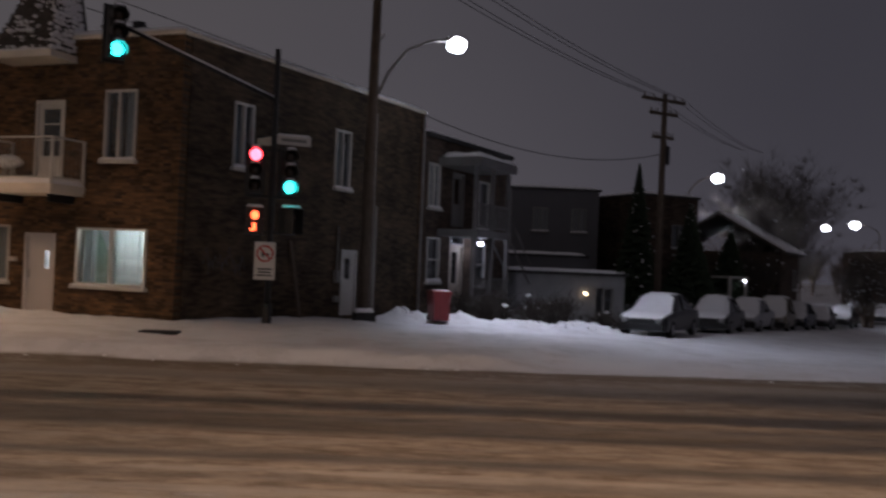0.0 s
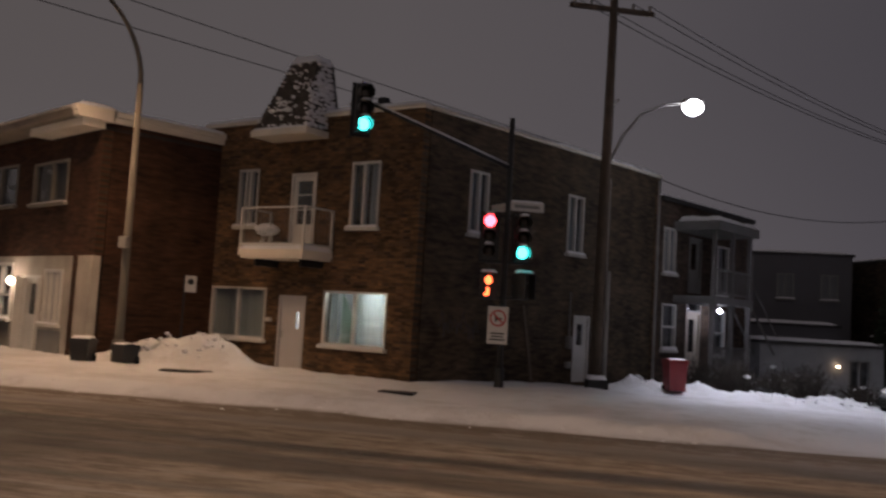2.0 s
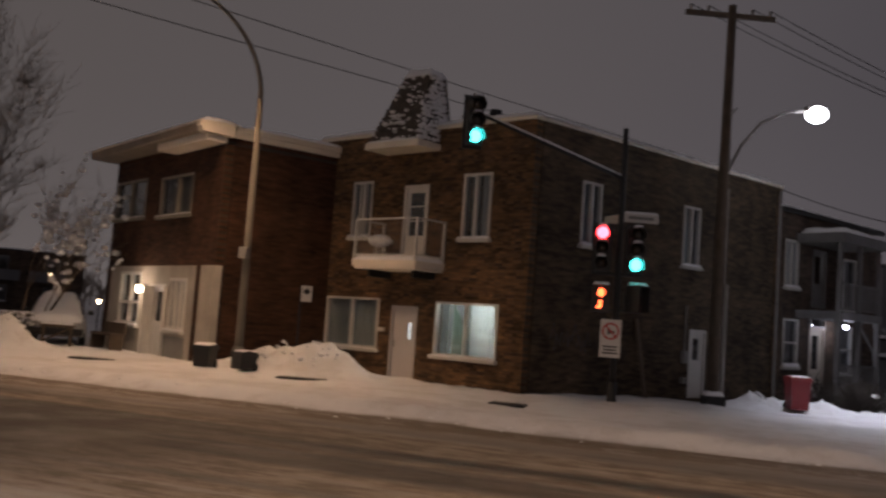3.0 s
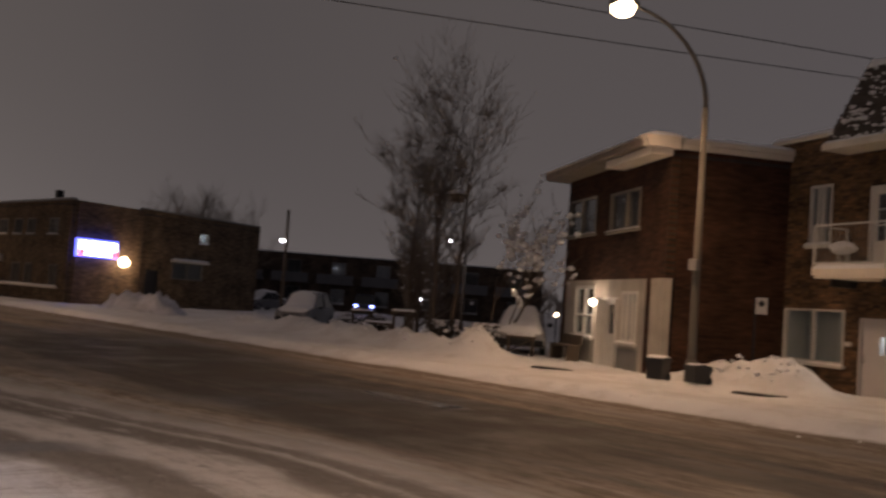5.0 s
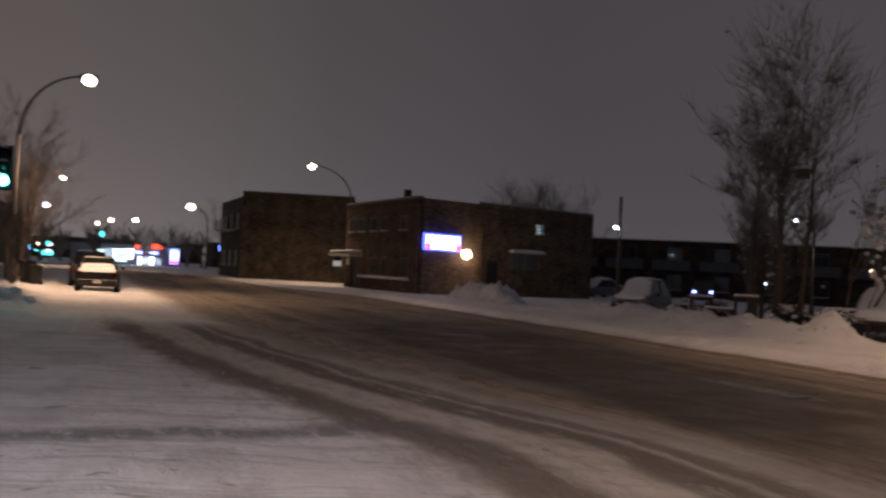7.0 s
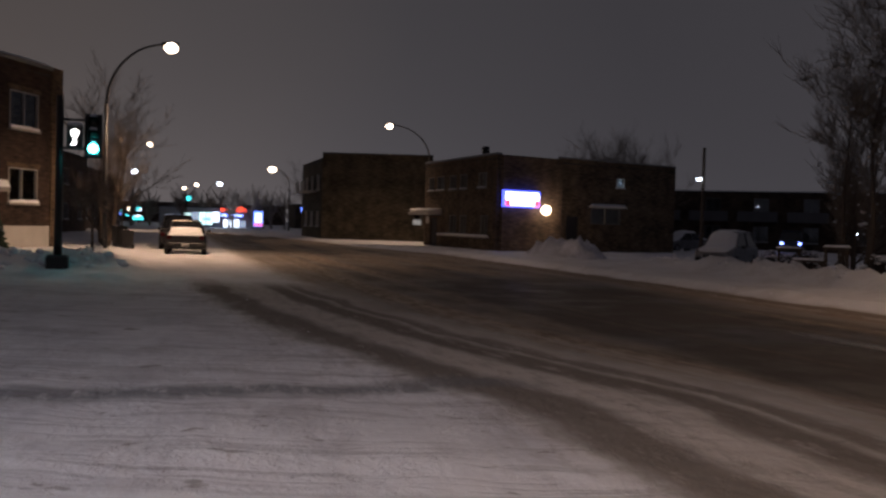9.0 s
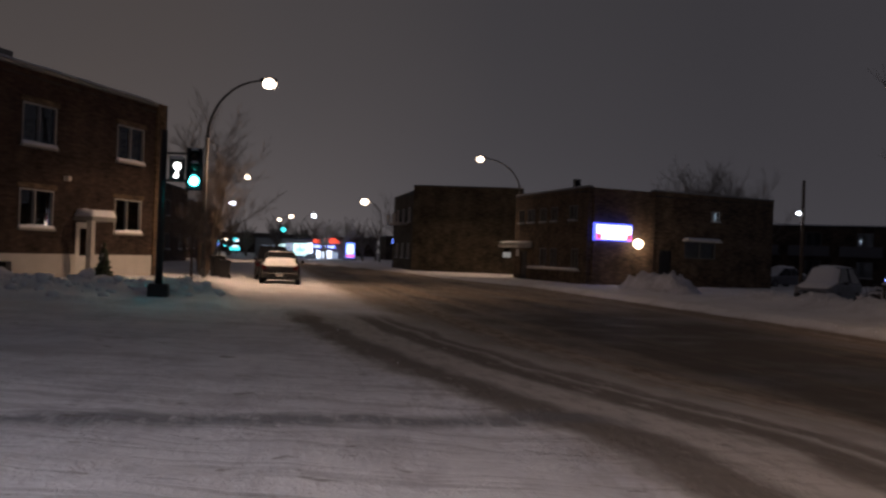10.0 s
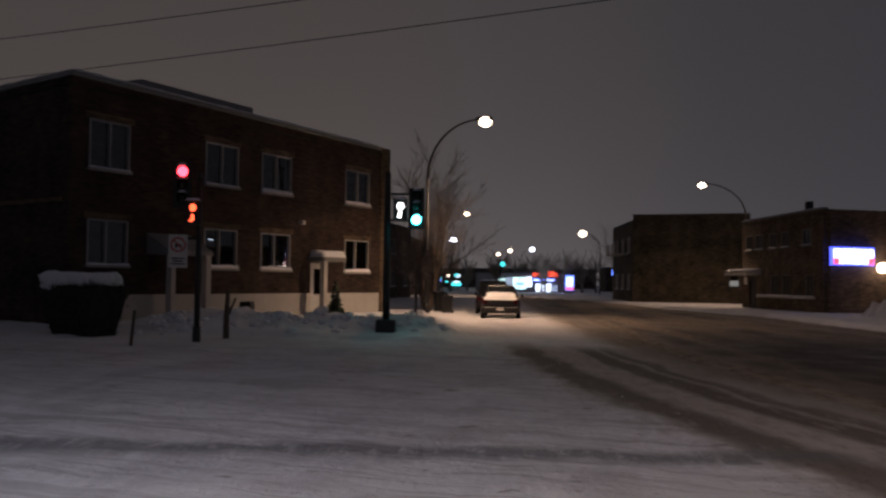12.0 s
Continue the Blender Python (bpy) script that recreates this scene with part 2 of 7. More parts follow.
# ---- mesh helpers ----
class Shape:
    """Collects vertices and faces of one mesh."""

    def __init__(self):
        self.v, self.f = [], []

    def add(self, verts, faces):
        k = len(self.v)
        self.v += [tuple(p) for p in verts]
        self.f += [tuple(i + k for i in q) for q in faces]
        return self

    def box(self, x0, x1, y0, y1, z0, z1, c=0.0):
        """A box, with its edges along z and its top chamfered by c."""
        if c <= 0:
            return self.add([(x0, y0, z0), (x1, y0, z0), (x1, y1, z0), (x0, y1, z0), (x0, y0, z1), (x1, y0, z1), (x1, y1, z1), (x0, y1, z1)],
                            [(0, 3, 2, 1), (4, 5, 6, 7), (0, 1, 5, 4), (1, 2, 6, 5), (2, 3, 7, 6), (3, 0, 4, 7)])

        def ring(d, z):
            a0, a1, b0, b1 = x0 + d, x1 - d, y0 + d, y1 - d
            e = c * 0.6
            return [(a0 + e, b0, z), (a1 - e, b0, z), (a1, b0 + e, z), (a1, b1 - e, z), (a1 - e, b1, z), (a0 + e, b1, z), (a0, b1 - e, z), (a0, b0 + e, z)]
        v = ring(0, z0) + ring(0, z1 - c) + ring(c * 0.8, z1)
        f = [tuple(range(7, -1, -1)), tuple(range(16, 24))]
        for k in (0, 8):
            f += [(k + i, k + (i + 1) % 8, k + 8 + (i + 1) % 8, k + 8 + i) for i in range(8)]
        return self.add(v, f)

    def tube(self, points, radii, sides=8, caps=True):
        """A tube along points, with a radius at each."""
        pts = [Vector(p) for p in points]
        v, f = [], []
        ref = None
        for i, p in enumerate(pts):
            d = (pts[min(i + 1, len(pts) - 1)] - pts[max(i - 1, 0)]).normalized()
            if ref is None:
                ref = Vector((0, 0, 1)) if abs(d.z) < 0.9 else Vector((1, 0, 0))
            a = d.cross(ref).normalized()
            b = d.cross(a).normalized()
            r = radii[i] if hasattr(radii, "__len__") else radii
            for s in range(sides):
                q = 2 * math.pi * s / sides
                v.append(p + a * (math.cos(q) * r) + b * (math.sin(q) * r))
        for i in range(len(pts) - 1):
            for s in range(sides):
                f.append((i * sides + s, i * sides + (s + 1) % sides, (i + 1) * sides + (s + 1) % sides, (i + 1) * sides + s))
        if caps:
            f += [tuple(range(sides - 1, -1, -1)), tuple(range((len(pts) - 1) * sides, len(pts) * sides))]
        return self.add(v, f)

    def ball(self, c, r, squash=1.0, rough=0.0, rings=6, sides=10):
        v, f = [], []
        for i in range(rings + 1):
            t = math.pi * i / rings
            for s in range(sides):
                q = 2 * math.pi * s / sides
                p = Vector((math.sin(t) * math.cos(q), math.sin(t) * math.sin(q), math.cos(t) * squash))
                k = r * (1 + rough * noise.noise(p * 1.7 + Vector(c)))
                v.append(Vector(c) + p * k)
        for i in range(rings):
            for s in range(sides):
                f.append((i * sides + s, (i + 1) * sides + s, (i + 1) * sides + (s + 1) % sides, i * sides + (s + 1) % sides))
        return self.add(v, f)

    def prism(self, profile, x0, x1, axis="x"):
        """A closed profile of (a, z) pairs drawn out from x0 to x1 along x or y."""
        n = len(profile)
        at = (lambda x, a, z: (x, a, z)) if axis == "x" else (lambda x, a, z: (a, x, z))
        v = [at(x0, a, z) for a, z in profile] + [at(x1, a, z) for a, z in profile]
        f = [(i, (i + 1) % n, n + (i + 1) % n, n + i) for i in range(n)] + [tuple(range(n - 1, -1, -1)), tuple(range(n, 2 * n))]
        return self.add(v, f)

    def snow(self, x0, x1, y0, y1, z, h, step=0.12, seed=0.0, lump=0.35):
        """A lumpy layer of snow with rounded edges on a flat top."""
        nx, ny = max(3, min(60, int((x1 - x0) / step))), max(3, min(24, int((y1 - y0) / step)))
        v, f = [], []
        for i in range(nx + 1):
            for j in range(ny + 1):
                a, b = i / nx, j / ny
                edge = min(1.0, 3.5 * min(a * (x1 - x0), (1 - a) * (x1 - x0), b * (y1 - y0), (1 - b) * (y1 - y0)) / max(h, 0.05) + 0.0)
                k = math.sqrt(max(0, 1 - (1 - edge) ** 2))
                x, y = x0 + a * (x1 - x0), y0 + b * (y1 - y0)
                w = 1 + lump * noise.noise(Vector((x * 1.8 + seed, y * 1.8, seed))) + 0.5 * lump * noise.noise(Vector((x * 6 + seed, y * 6, seed)))
                v.append((x, y, z + h * k * w - 0.004))
        for i in range(nx):
            for j in range(ny):
                a = i * (ny + 1) + j
                f.append((a, a + ny + 1, a + ny + 2, a + 1))
        return self.add(v, f)

    def mesh(self, name, material, smooth=False):
        me = bpy.data.meshes.new(name)
        me.from_pydata(self.v, [], self.f)
        bm = bmesh.new()
        bm.from_mesh(me)
        if len(self.f) < 20000:
            bmesh.ops.remove_doubles(bm, verts=bm.verts, dist=1e-5)
            bmesh.ops.recalc_face_normals(bm, faces=bm.faces)
        bm.to_mesh(me)
        bm.free()
        me.materials.append(material)
        if smooth:
            me.polygons.foreach_set("use_smooth", [True] * len(me.polygons))
        me.update()
        return me


def thing(name, m, label, category, group="", kind=""):
    """An empty at the thing's base that carries its parts."""
    ob = new(name)
    ob.matrix_basis = m
    ob.empty_display_size = 0.2
    return tagged(ob, label, category, group, kind)


def part(name, shape, material, parent, label="", m=None, smooth=False):
    """One mesh under a thing or part, given in the thing's own axes; m places it within its parent."""
    ob = new(name, shape.mesh(name, material, smooth))
    ob.parent = parent
    if m is not None:
        ob.matrix_basis = m
    return tagged(ob, label)


def single(name, shape, material, label, category, m=None, group="", kind="", smooth=False):
    ob = new(name, shape.mesh(name, material, smooth))
    if m is not None:
        ob.matrix_basis = m
    return tagged(ob, label, category, group, kind)


def down_lamp(name, place, colour, power, radius=0.2, cone=150, tilt=(0, 0)):
    """A street lantern: its shade lets no light above about 75 degrees from straight down."""
    li = bpy.data.lights.new(name, "SPOT")
    li.color, li.energy, li.shadow_soft_size = colour, power, radius
    li.spot_size, li.spot_blend = radians(cone), 0.85
    ob = new(name, li)
    ob.matrix_basis = look(place, (place[0] + tilt[0], place[1] + tilt[1], place[2] - 1))
    return ob


def lamp(name, place, colour, power, radius=0.12):
    li = bpy.data.lights.new(name, "POINT")
    li.color, li.energy, li.shadow_soft_size = colour, power, radius
    ob = new(name, li)
    ob.location = place
    return ob


def site(a, u, z=0.0):
    """Axes of a facade: x runs along u from the right end a (seen from outside), y points outwards, z up."""
    u = Vector((*u, 0)).normalized()
    o = Vector((-u.y, u.x, 0))
    m = Matrix.Identity(4)
    m.col[0][:3], m.col[1][:3], m.col[2][:3], m.col[3][:3] = u, o, (0, 0, 1), (a[0], a[1], z)
    return m


def wall_shape(length, z0, z1, holes=(), thick=0.25):
    """A wall from x = 0 to length, its outer face at y = 0, with openings (x0, x1, z0, z1) that go through it."""
    xs = sorted({0, length, *[h[0] for h in holes], *[h[1] for h in holes]})
    zs = sorted({z0, z1, *[h[2] for h in holes], *[h[3] for h in holes]})
    zs = [z for z in zs if z0 <= z <= z1]
    solid = {}
    for i in range(len(xs) - 1):
        for j in range(len(zs) - 1):
            cx, cz = (xs[i] + xs[i + 1]) / 2, (zs[j] + zs[j + 1]) / 2
            solid[i, j] = not any(h[0] < cx < h[1] and h[2] < cz < h[3] for h in holes)
    s = Shape()
    for (i, j), full in solid.items():
        if not full:
            continue
        a, b, c, d = xs[i], xs[i + 1], zs[j], zs[j + 1]
        q = [(0, 1, 2, 3)]
        s.add([(a, 0, c), (b, 0, c), (b, 0, d), (a, 0, d)], q)
        s.add([(a, -thick, c), (a, -thick, d), (b, -thick, d), (b, -thick, c)], q)
        if not solid.get((i - 1, j)):
            s.add([(a, 0, c), (a, 0, d), (a, -thick, d), (a, -thick, c)], q)
        if not solid.get((i + 1, j)):
            s.add([(b, 0, c), (b, -thick, c), (b, -thick, d), (b, 0, d)], q)
        if not solid.get((i, j - 1)):
            s.add([(a, 0, c), (a, -thick, c), (b, -thick, c), (b, 0, c)], q)
        if not solid.get((i, j + 1)):
            s.add([(a, 0, d), (b, 0, d), (b, -thick, d), (a, -thick, d)], q)
    return s


def window(parent, m, x0, x1, z0, z1, bars=(), cross=(), frame_mat=None, curtain=None, snow=0.07, sill=True, part_curtain=1.0, depth=0.055, hang=-0.22):
    """A window in an opening: frame with its bars, pane, sill with snow, curtain."""
    frame_mat = frame_mat or WHITE
    w = depth
    xs = [x0 + w] + [q for c in bars for q in (x0 + (x1 - x0) * c - 0.03, x0 + (x1 - x0) * c + 0.03)] + [x1 - w]
    zs = [z0 + w] + [q for c in cross for q in (z0 + (z1 - z0) * c - 0.03, z0 + (z1 - z0) * c + 0.03)] + [z1 - w]
    gaps = [(xs[i] - x0, xs[i + 1] - x0, zs[j], zs[j + 1]) for i in range(0, len(xs), 2) for j in range(0, len(zs), 2)]
    s = wall_shape(x1 - x0, z0, z1, gaps, 0.15)
    s.v = [(x + x0, y + 0.03, z) for x, y, z in s.v]
    win = part("window", s, frame_mat, parent, m=m)
    pane = part("pane", Shape().box(x0 + w, x1 - w, -0.068, -0.058, z0 + w, z1 - w), GLASS, win)
    pane.visible_shadow = False
    if sill:
        part("sill", Shape().box(x0 - 0.06, x1 + 0.06, -0.02, 0.13, z0 - 0.09, z0 - 0.005, 0.015), frame_mat, win)
        if snow:
            part("snow_cap", Shape().snow(x0 - 0.05, x1 + 0.05, 0.0, 0.14, z0 - 0.005, snow, 0.06, seed=x0 * 3 + z0), SNOW, win, "snow on the sill", smooth=True)
    if curtain:
        n = max(8, int((x1 - x0) * 14))
        v, f = [], []
        xe = x0 + (x1 - x0) * part_curtain
        for i in range(n + 1):
            x = x0 + (xe - x0) * i / n
            y = hang + 0.035 * math.sin(i * 1.9) + 0.015 * math.sin(i * 0.7)
            v += [(x, y, z0 - 0.05), (x, y, z1 + 0.05)]
            if i:
                f.append((2 * i - 2, 2 * i, 2 * i + 1, 2 * i - 1))
        part("curtain", Shape().add(v, f), curtain, win, smooth=True)
    return win


def door(parent, m, x0, x1, z0, z1, material, glass=None, frame_mat=None):
    s = Shape()
    s.box(x0, x0 + 0.06, -0.14, 0.02, z0, z1).box(x1 - 0.06, x1, -0.14, 0.02, z0, z1).box(x0 + 0.06, x1 - 0.06, -0.14, 0.018, z1 - 0.07, z1)
    fr = part("door_frame", s, frame_mat or material, parent, m=m)
    holes = [glass] if glass else []
    leaf = wall_shape(x1 - x0 - 0.12, z0, z1 - 0.07, [(g[0] - x0 - 0.06, g[1] - x0 - 0.06, g[2], g[3]) for g in holes], 0.045)
    d = part("door_leaf", leaf, material, fr, m=Matrix.Translation((x0 + 0.06, -0.05, 0)))
    return fr, d


def house(name, corner, label, category="house"):
    return thing(name, Matrix.Translation((*corner, 0)), label, category)


def local(h, m):
    return h.matrix_basis.inverted() @ m


# ---- ground: one sheet, with the road, the kerbs under snow, banks and mounds ----
MOUNDS = [  # x, y, radius along x, along y, height
    (-11.9, 20.6, 1.6, 1.0, 0.50), (-10.8, 20.8, 1.0, 0.8, 0.36), (-13.3, 21.2, 0.9, 0.8, 0.22),
    (-44.6, 19.6, 3.0, 1.5, 0.22),
    (-19.6, 18.8, 1.5, 0.9, 0.62), (-22.4, 18.9, 1.7, 0.9, 0.52), (-26.0, 19.0, 2.2, 1.0, 0.55), (-30.0, 19.6, 2.4, 1.0, 0.5),
    (-34.5, 20.2, 2.6, 1.0, 0.4), (0.4, 27.8, 1.2, 1.2, 0.34), (2.6, 28.6, 1.6, 1.0, 0.30), (-1.0, 26.8, 0.9, 0.7, 0.32), (4.6, 29.8, 1.4, 1.2, 0.36),
    (-57.6, 43.2, 6.0, 6.0, 0.28), (-28.0, -5.0, 1.4, 1.6, 0.42), (-27.6, -2.4, 1.0, 1.4, 0.4), (-28.6, -7.6, 1.6, 1.6, 0.4), (-33.0, -2.6, 3.0, 0.8, 0.35), (-29.5, -9.8, 1.8, 1.6, 0.35),
]


def smooth(a, b, t):
    t = max(0.0, min(1.0, (t - a) / (b - a)))
    return t * t * (3 - 2 * t)


def near_edge(x):
    """Where the slushy carriageway ends on the camera's side: it sweeps towards the side street."""
    return min(3.3, 0.3 + 6.5 * math.exp(min(0.0, x + 1.0) / 9.0))


def far_edge(x):
    return 14.0 - 2.6 * smooth(-44, -64, x) - 10 * smooth(-64, -120, x) + 0.10 * max(0, x + 1)


def slope_down(x, y):
    """The side street falls away from the main street."""
    t = 0.47 * x + 0.88 * y
    return (0.66 * smooth(17, 33, t) + 1.0 * smooth(28, 74, t)) * smooth(15, 18, y) * smooth(-14, -4, x)


def ground_height(x, y):
    d = y - far_edge(x)
    z = 0.13 * smooth(-0.1, 0.5, d) + 0.09 * math.exp(-((d - 0.55) / 0.35) ** 2)
    # the side street's mouth has no kerb
    z *= 1 - smooth(-0.5, 2.0, x - 0.62 * (y - 14)) * smooth(24, 14, x - 0.62 * (y - 14))
    # pavement in front of the long brick block
    e = min(-1.0 - y, -24.6 - x + 0.35 * (y + 3))
    z += 0.14 * smooth(-0.2, 0.4, e)
    for mx, my, rx, ry, h in MOUNDS:
        q = ((x - mx) / rx) ** 2 + ((y - my) / ry) ** 2
        if q < 6:
            z += h * math.exp(-1.3 * q) * max(0.25, 1 + 0.5 * noise.noise(Vector((x * 1.3, y * 1.3, 3))) + 0.4 * abs(noise.noise(Vector((x * 2.6, y * 2.6, 9)))) + 0.35 * noise.noise(Vector((x * 5.5, y * 5.5, 1))))
    p = Vector((x, y, 0))
    off = 1 - smooth(0, 1.0, y - near_edge(x)) * smooth(0.3, -0.2, d)
    z += off * (0.05 * noise.noise(p * 0.8) + 0.03 * noise.noise(p * 2.7))
    z += (1 - off) * 0.012 * noise.noise(Vector((x * 0.5, y * 3.0, 4)))
    bank = math.exp(-((d + 0.35) / 0.4) ** 2) + 0.8 * math.exp(-((y - near_edge(x)) / 0.5) ** 2)
    z += bank * 0.035 * (1 + noise.noise(p * 5))
    # ruts of the side street
    s = x * 0.93 - y * 0.36
    if y < near_edge(x) and x > -24:
        z -= 0.03 * max(0, noise.noise(Vector((s * 1.6, (x * 0.36 + y * 0.93) * 0.06, 7))))
    return z - slope_down(x, y)


def span(*pieces):
    out = []
    for a, b, step in pieces:
        n = max(1, round((b - a) / step))
        out += [a + (b - a) * i / n for i in range(n)]
    return out + [pieces[-1][1]]


gx = span((-900, -200, 100), (-200, -80, 6), (-80, -51, 0.8), (-51, 6, 0.2), (6, 30, 0.6), (30, 150, 8), (150, 900, 125))
gy = span((-900, -150, 125), (-150, -30, 10), (-30, -14, 0.8), (-14, 16, 0.2), (16, 31, 0.25), (31, 70, 1.0), (70, 150, 8), (150, 900, 125))
gs = Shape()
gs.v = [(x, y, ground_height(x, y)) for x in gx for y in gy]
gn = len(gy)
gs.f = [(i * gn + j, (i + 1) * gn + j, (i + 1) * gn + j + 1, i * gn + j + 1) for i in range(len(gx) - 1) for j in range(gn - 1)]


def ground_mat():
    """Snow, with a carriageway of brown slush, bare wet wheel lanes and grit; ruts across the side street's mouth."""
    m = bpy.data.materials.new("snow_and_slush")
    m.use_nodes = True
    n, l = m.node_tree.nodes, m.node_tree.links
    p = n["Principled BSDF"]
    co = n.new("ShaderNodeTexCoord").outputs["Object"]
    sp = n.new("ShaderNodeSeparateXYZ")
    l.new(co, sp.inputs[0])

    def math_node(op, a, b=None, c=None, clamp=False):
        k = n.new("ShaderNodeMath")
        k.operation, k.use_clamp = op, clamp
        for i, v in enumerate((a, b, c)):
            if v is None:
                continue
            if hasattr(v, "is_output"):
                l.new(v, k.inputs[i])
            else:
                k.inputs[i].default_value = v
        return k.outputs[0]

    def noise_at(sx, sy, scale=1.0, detail=4, turn=0.0, rough=0.55, at=None):
        mp = n.new("ShaderNodeMapping")
        mp.vector_type = "TEXTURE"
        mp.inputs["Rotation"].default_value = (0, 0, turn)
        mp.inputs["Scale"].default_value = (1 / sx, 1 / sy, 1)
        l.new(at or co, mp.inputs[0])
        t = n.new("ShaderNodeTexNoise")
        t.inputs["Scale"].default_value, t.inputs["Detail"].default_value, t.inputs["Roughness"].default_value = scale, detail, rough
        l.new(mp.outputs[0], t.inputs["Vector"])
        return t.outputs["Fac"]

    def step(v, a, b):
        k = n.new("ShaderNodeMapRange")
        k.interpolation_type = "SMOOTHSTEP"
        l.new(v, k.inputs[0])
        k.inputs[1].default_value, k.inputs[2].default_value = a, b
        return k.outputs[0]

    def mix(f, a, b):
        k = n.new("ShaderNodeMix")
        k.data_type = "RGBA"
        for i, v in ((0, f), (6, a), (7, b)):
            if hasattr(v, "is_output"):
                l.new(v, k.inputs[i])
            else:
                k.inputs[i].default_value = v if i == 0 else (*v, 1)
        return k.outputs[2]

    x, y = sp.outputs["X"], sp.outputs["Y"]
    rag = noise_at(0.5, 1.2, 1.0, 5)
    ragy = math_node("MULTIPLY_ADD", rag, 2.4, -1.2)
    # distance past the near edge of the carriageway
    ex = math_node("EXPONENT", math_node("DIVIDE", math_node("MINIMUM", math_node("ADD", x, 1.0), 0.0), 9.0))
    ne = math_node("MINIMUM", math_node("MULTIPLY_ADD", ex, 6.5, 0.3), 3.3)
    inn = math_node("ADD", math_node("SUBTRACT", y, ne), ragy)
    # distance short of the far kerb
    t1 = step(x, -44, -64)
    t2 = step(x, -64, -120)
    fe = math_node("SUBTRACT", math_node("SUBTRACT", 14.0, math_node("MULTIPLY", t1, 2.6)), math_node("MULTIPLY", t2, 10.0))
    fe = math_node("ADD", fe, math_node("MULTIPLY", math_node("MAXIMUM", math_node("ADD", x, 1.0), 0.0), 0.10))
    far = math_node("ADD", math_node("SUBTRACT", fe, y), math_node("MULTIPLY", ragy, 0.35))
    off = math_node("ADD", math_node("SUBTRACT", y, ne), math_node("MULTIPLY", ragy, 0.28))
    road = math_node("MULTIPLY", step(math_node("ADD", off, math_node("MULTIPLY_ADD", noise_at(1.6, 4.5, 1.0, 7, rough=0.75), 1.8, -0.9)), 1.9, 3.0), step(far, -0.1, 0.25))
    # lanes run along the road and, on the near side, follow the sweep of the corner
    inn0 = math_node("SUBTRACT", y, ne)
    bent = n.new("ShaderNodeCombineXYZ")
    l.new(x, bent.inputs[0])
    l.new(math_node("SUBTRACT", y, math_node("MULTIPLY", ne, step(inn0, 8.0, -1.0))), bent.inputs[1])
    lv = bent.outputs[0]
    lane = noise_at(0.025, 0.75, 1.0, 3, rough=0.45, at=lv)
    lane2 = math_node("ADD", math_node("MULTIPLY", noise_at(0.06, 1.7, 1.0, 4, rough=0.55, at=lv), 0.62), math_node("MULTIPLY", noise_at(1.1, 2.2, 1.0, 7, rough=0.75), 0.38))
    grit = noise_at(1.6, 4.5, 1.0, 7, rough=0.75)
    bare = math_node("MULTIPLY", step(math_node("ADD", math_node("MULTIPLY", lane, 0.7), math_node("MULTIPLY", lane2, 0.45)), 0.47, 0.68), 1.0)
    mid = math_node("MULTIPLY", step(inn, 2.0, 5.5), step(far, 1.0, 2.6))
    bare = math_node("MULTIPLY", bare, math_node("MULTIPLY_ADD", mid, 0.55, 0.45))
    # the middle lanes are worn down to wet asphalt past the junction
    worn = math_node("MULTIPLY", math_node("MULTIPLY", math_node("MULTIPLY", step(x, -3.5, -9.0), step(x, -34.0, -22.0)), step(math_node("ADD", y, math_node("MULTIPLY", ragy, 0.4)), 5.7, 6.7)), step(far, 1.2, 2.6))
    bare = math_node("MAXIMUM", bare, math_node("MULTIPLY", worn, step(math_node("ADD", math_node("MULTIPLY", lane2, 0.6), math_node("MULTIPLY", lane, 0.4)), 0.30, 0.46)))
    slush = mix(step(grit, 0.36, 0.64), (0.16, 0.122, 0.09), (0.40, 0.34, 0.28))
    slush = mix(math_node("MULTIPLY", step(math_node("ADD", math_node("MULTIPLY", lane2, 0.7), math_node("MULTIPLY", lane, 0.3)), 0.475, 0.535), math_node("MULTIPLY_ADD", mid, -0.2, 0.62)), slush, (0.52, 0.475, 0.43))
    slush = mix(math_node("MULTIPLY", mid, 0.26), slush, (0.13, 0.10, 0.075))
    roadcol = mix(math_node("MULTIPLY", bare, 0.92), slush, (0.052, 0.045, 0.039))
    # ploughed brown grit along the far kerb and the near edge
    verge = math_node("MULTIPLY", step(far, 1.8, 0.4), step(grit, 0.44, 0.54))
    roadcol = mix(math_node("MULTIPLY", verge, 0.85), roadcol, (0.13, 0.095, 0.065))
    # ruts in the snow of the side street's mouth
    rut = noise_at(2.1, 0.07, 1.0, 4, turn=-0.32)
    rut2 = noise_at(6.0, 0.35, 1.0, 5, turn=-0.32, rough=0.65)
    mouth = math_node("MULTIPLY", math_node("MULTIPLY", step(x, -25, -21), math_node("SUBTRACT", 1.0, road)), step(math_node("SUBTRACT", fe, y), -0.3, 0.4))
    rut3 = noise_at(8.0, 0.22, 1.0, 3, turn=-0.32, rough=0.6)
    rut = math_node("MAXIMUM", rut, math_node("MULTIPLY_ADD", step(rut3, 0.54, 0.62), 0.14, 0.50))
    lines = math_node("MULTIPLY", math_node("MAXIMUM", step(rut, 0.55, 0.68), math_node("MULTIPLY", step(rut2, 0.52, 0.62), 0.7)), mouth)
    blot = noise_at(0.35, 0.35, 1.0, 5)
    snowcol = mix(step(blot, 0.35, 0.7), (0.70, 0.70, 0.73), (0.80, 0.80, 0.82))
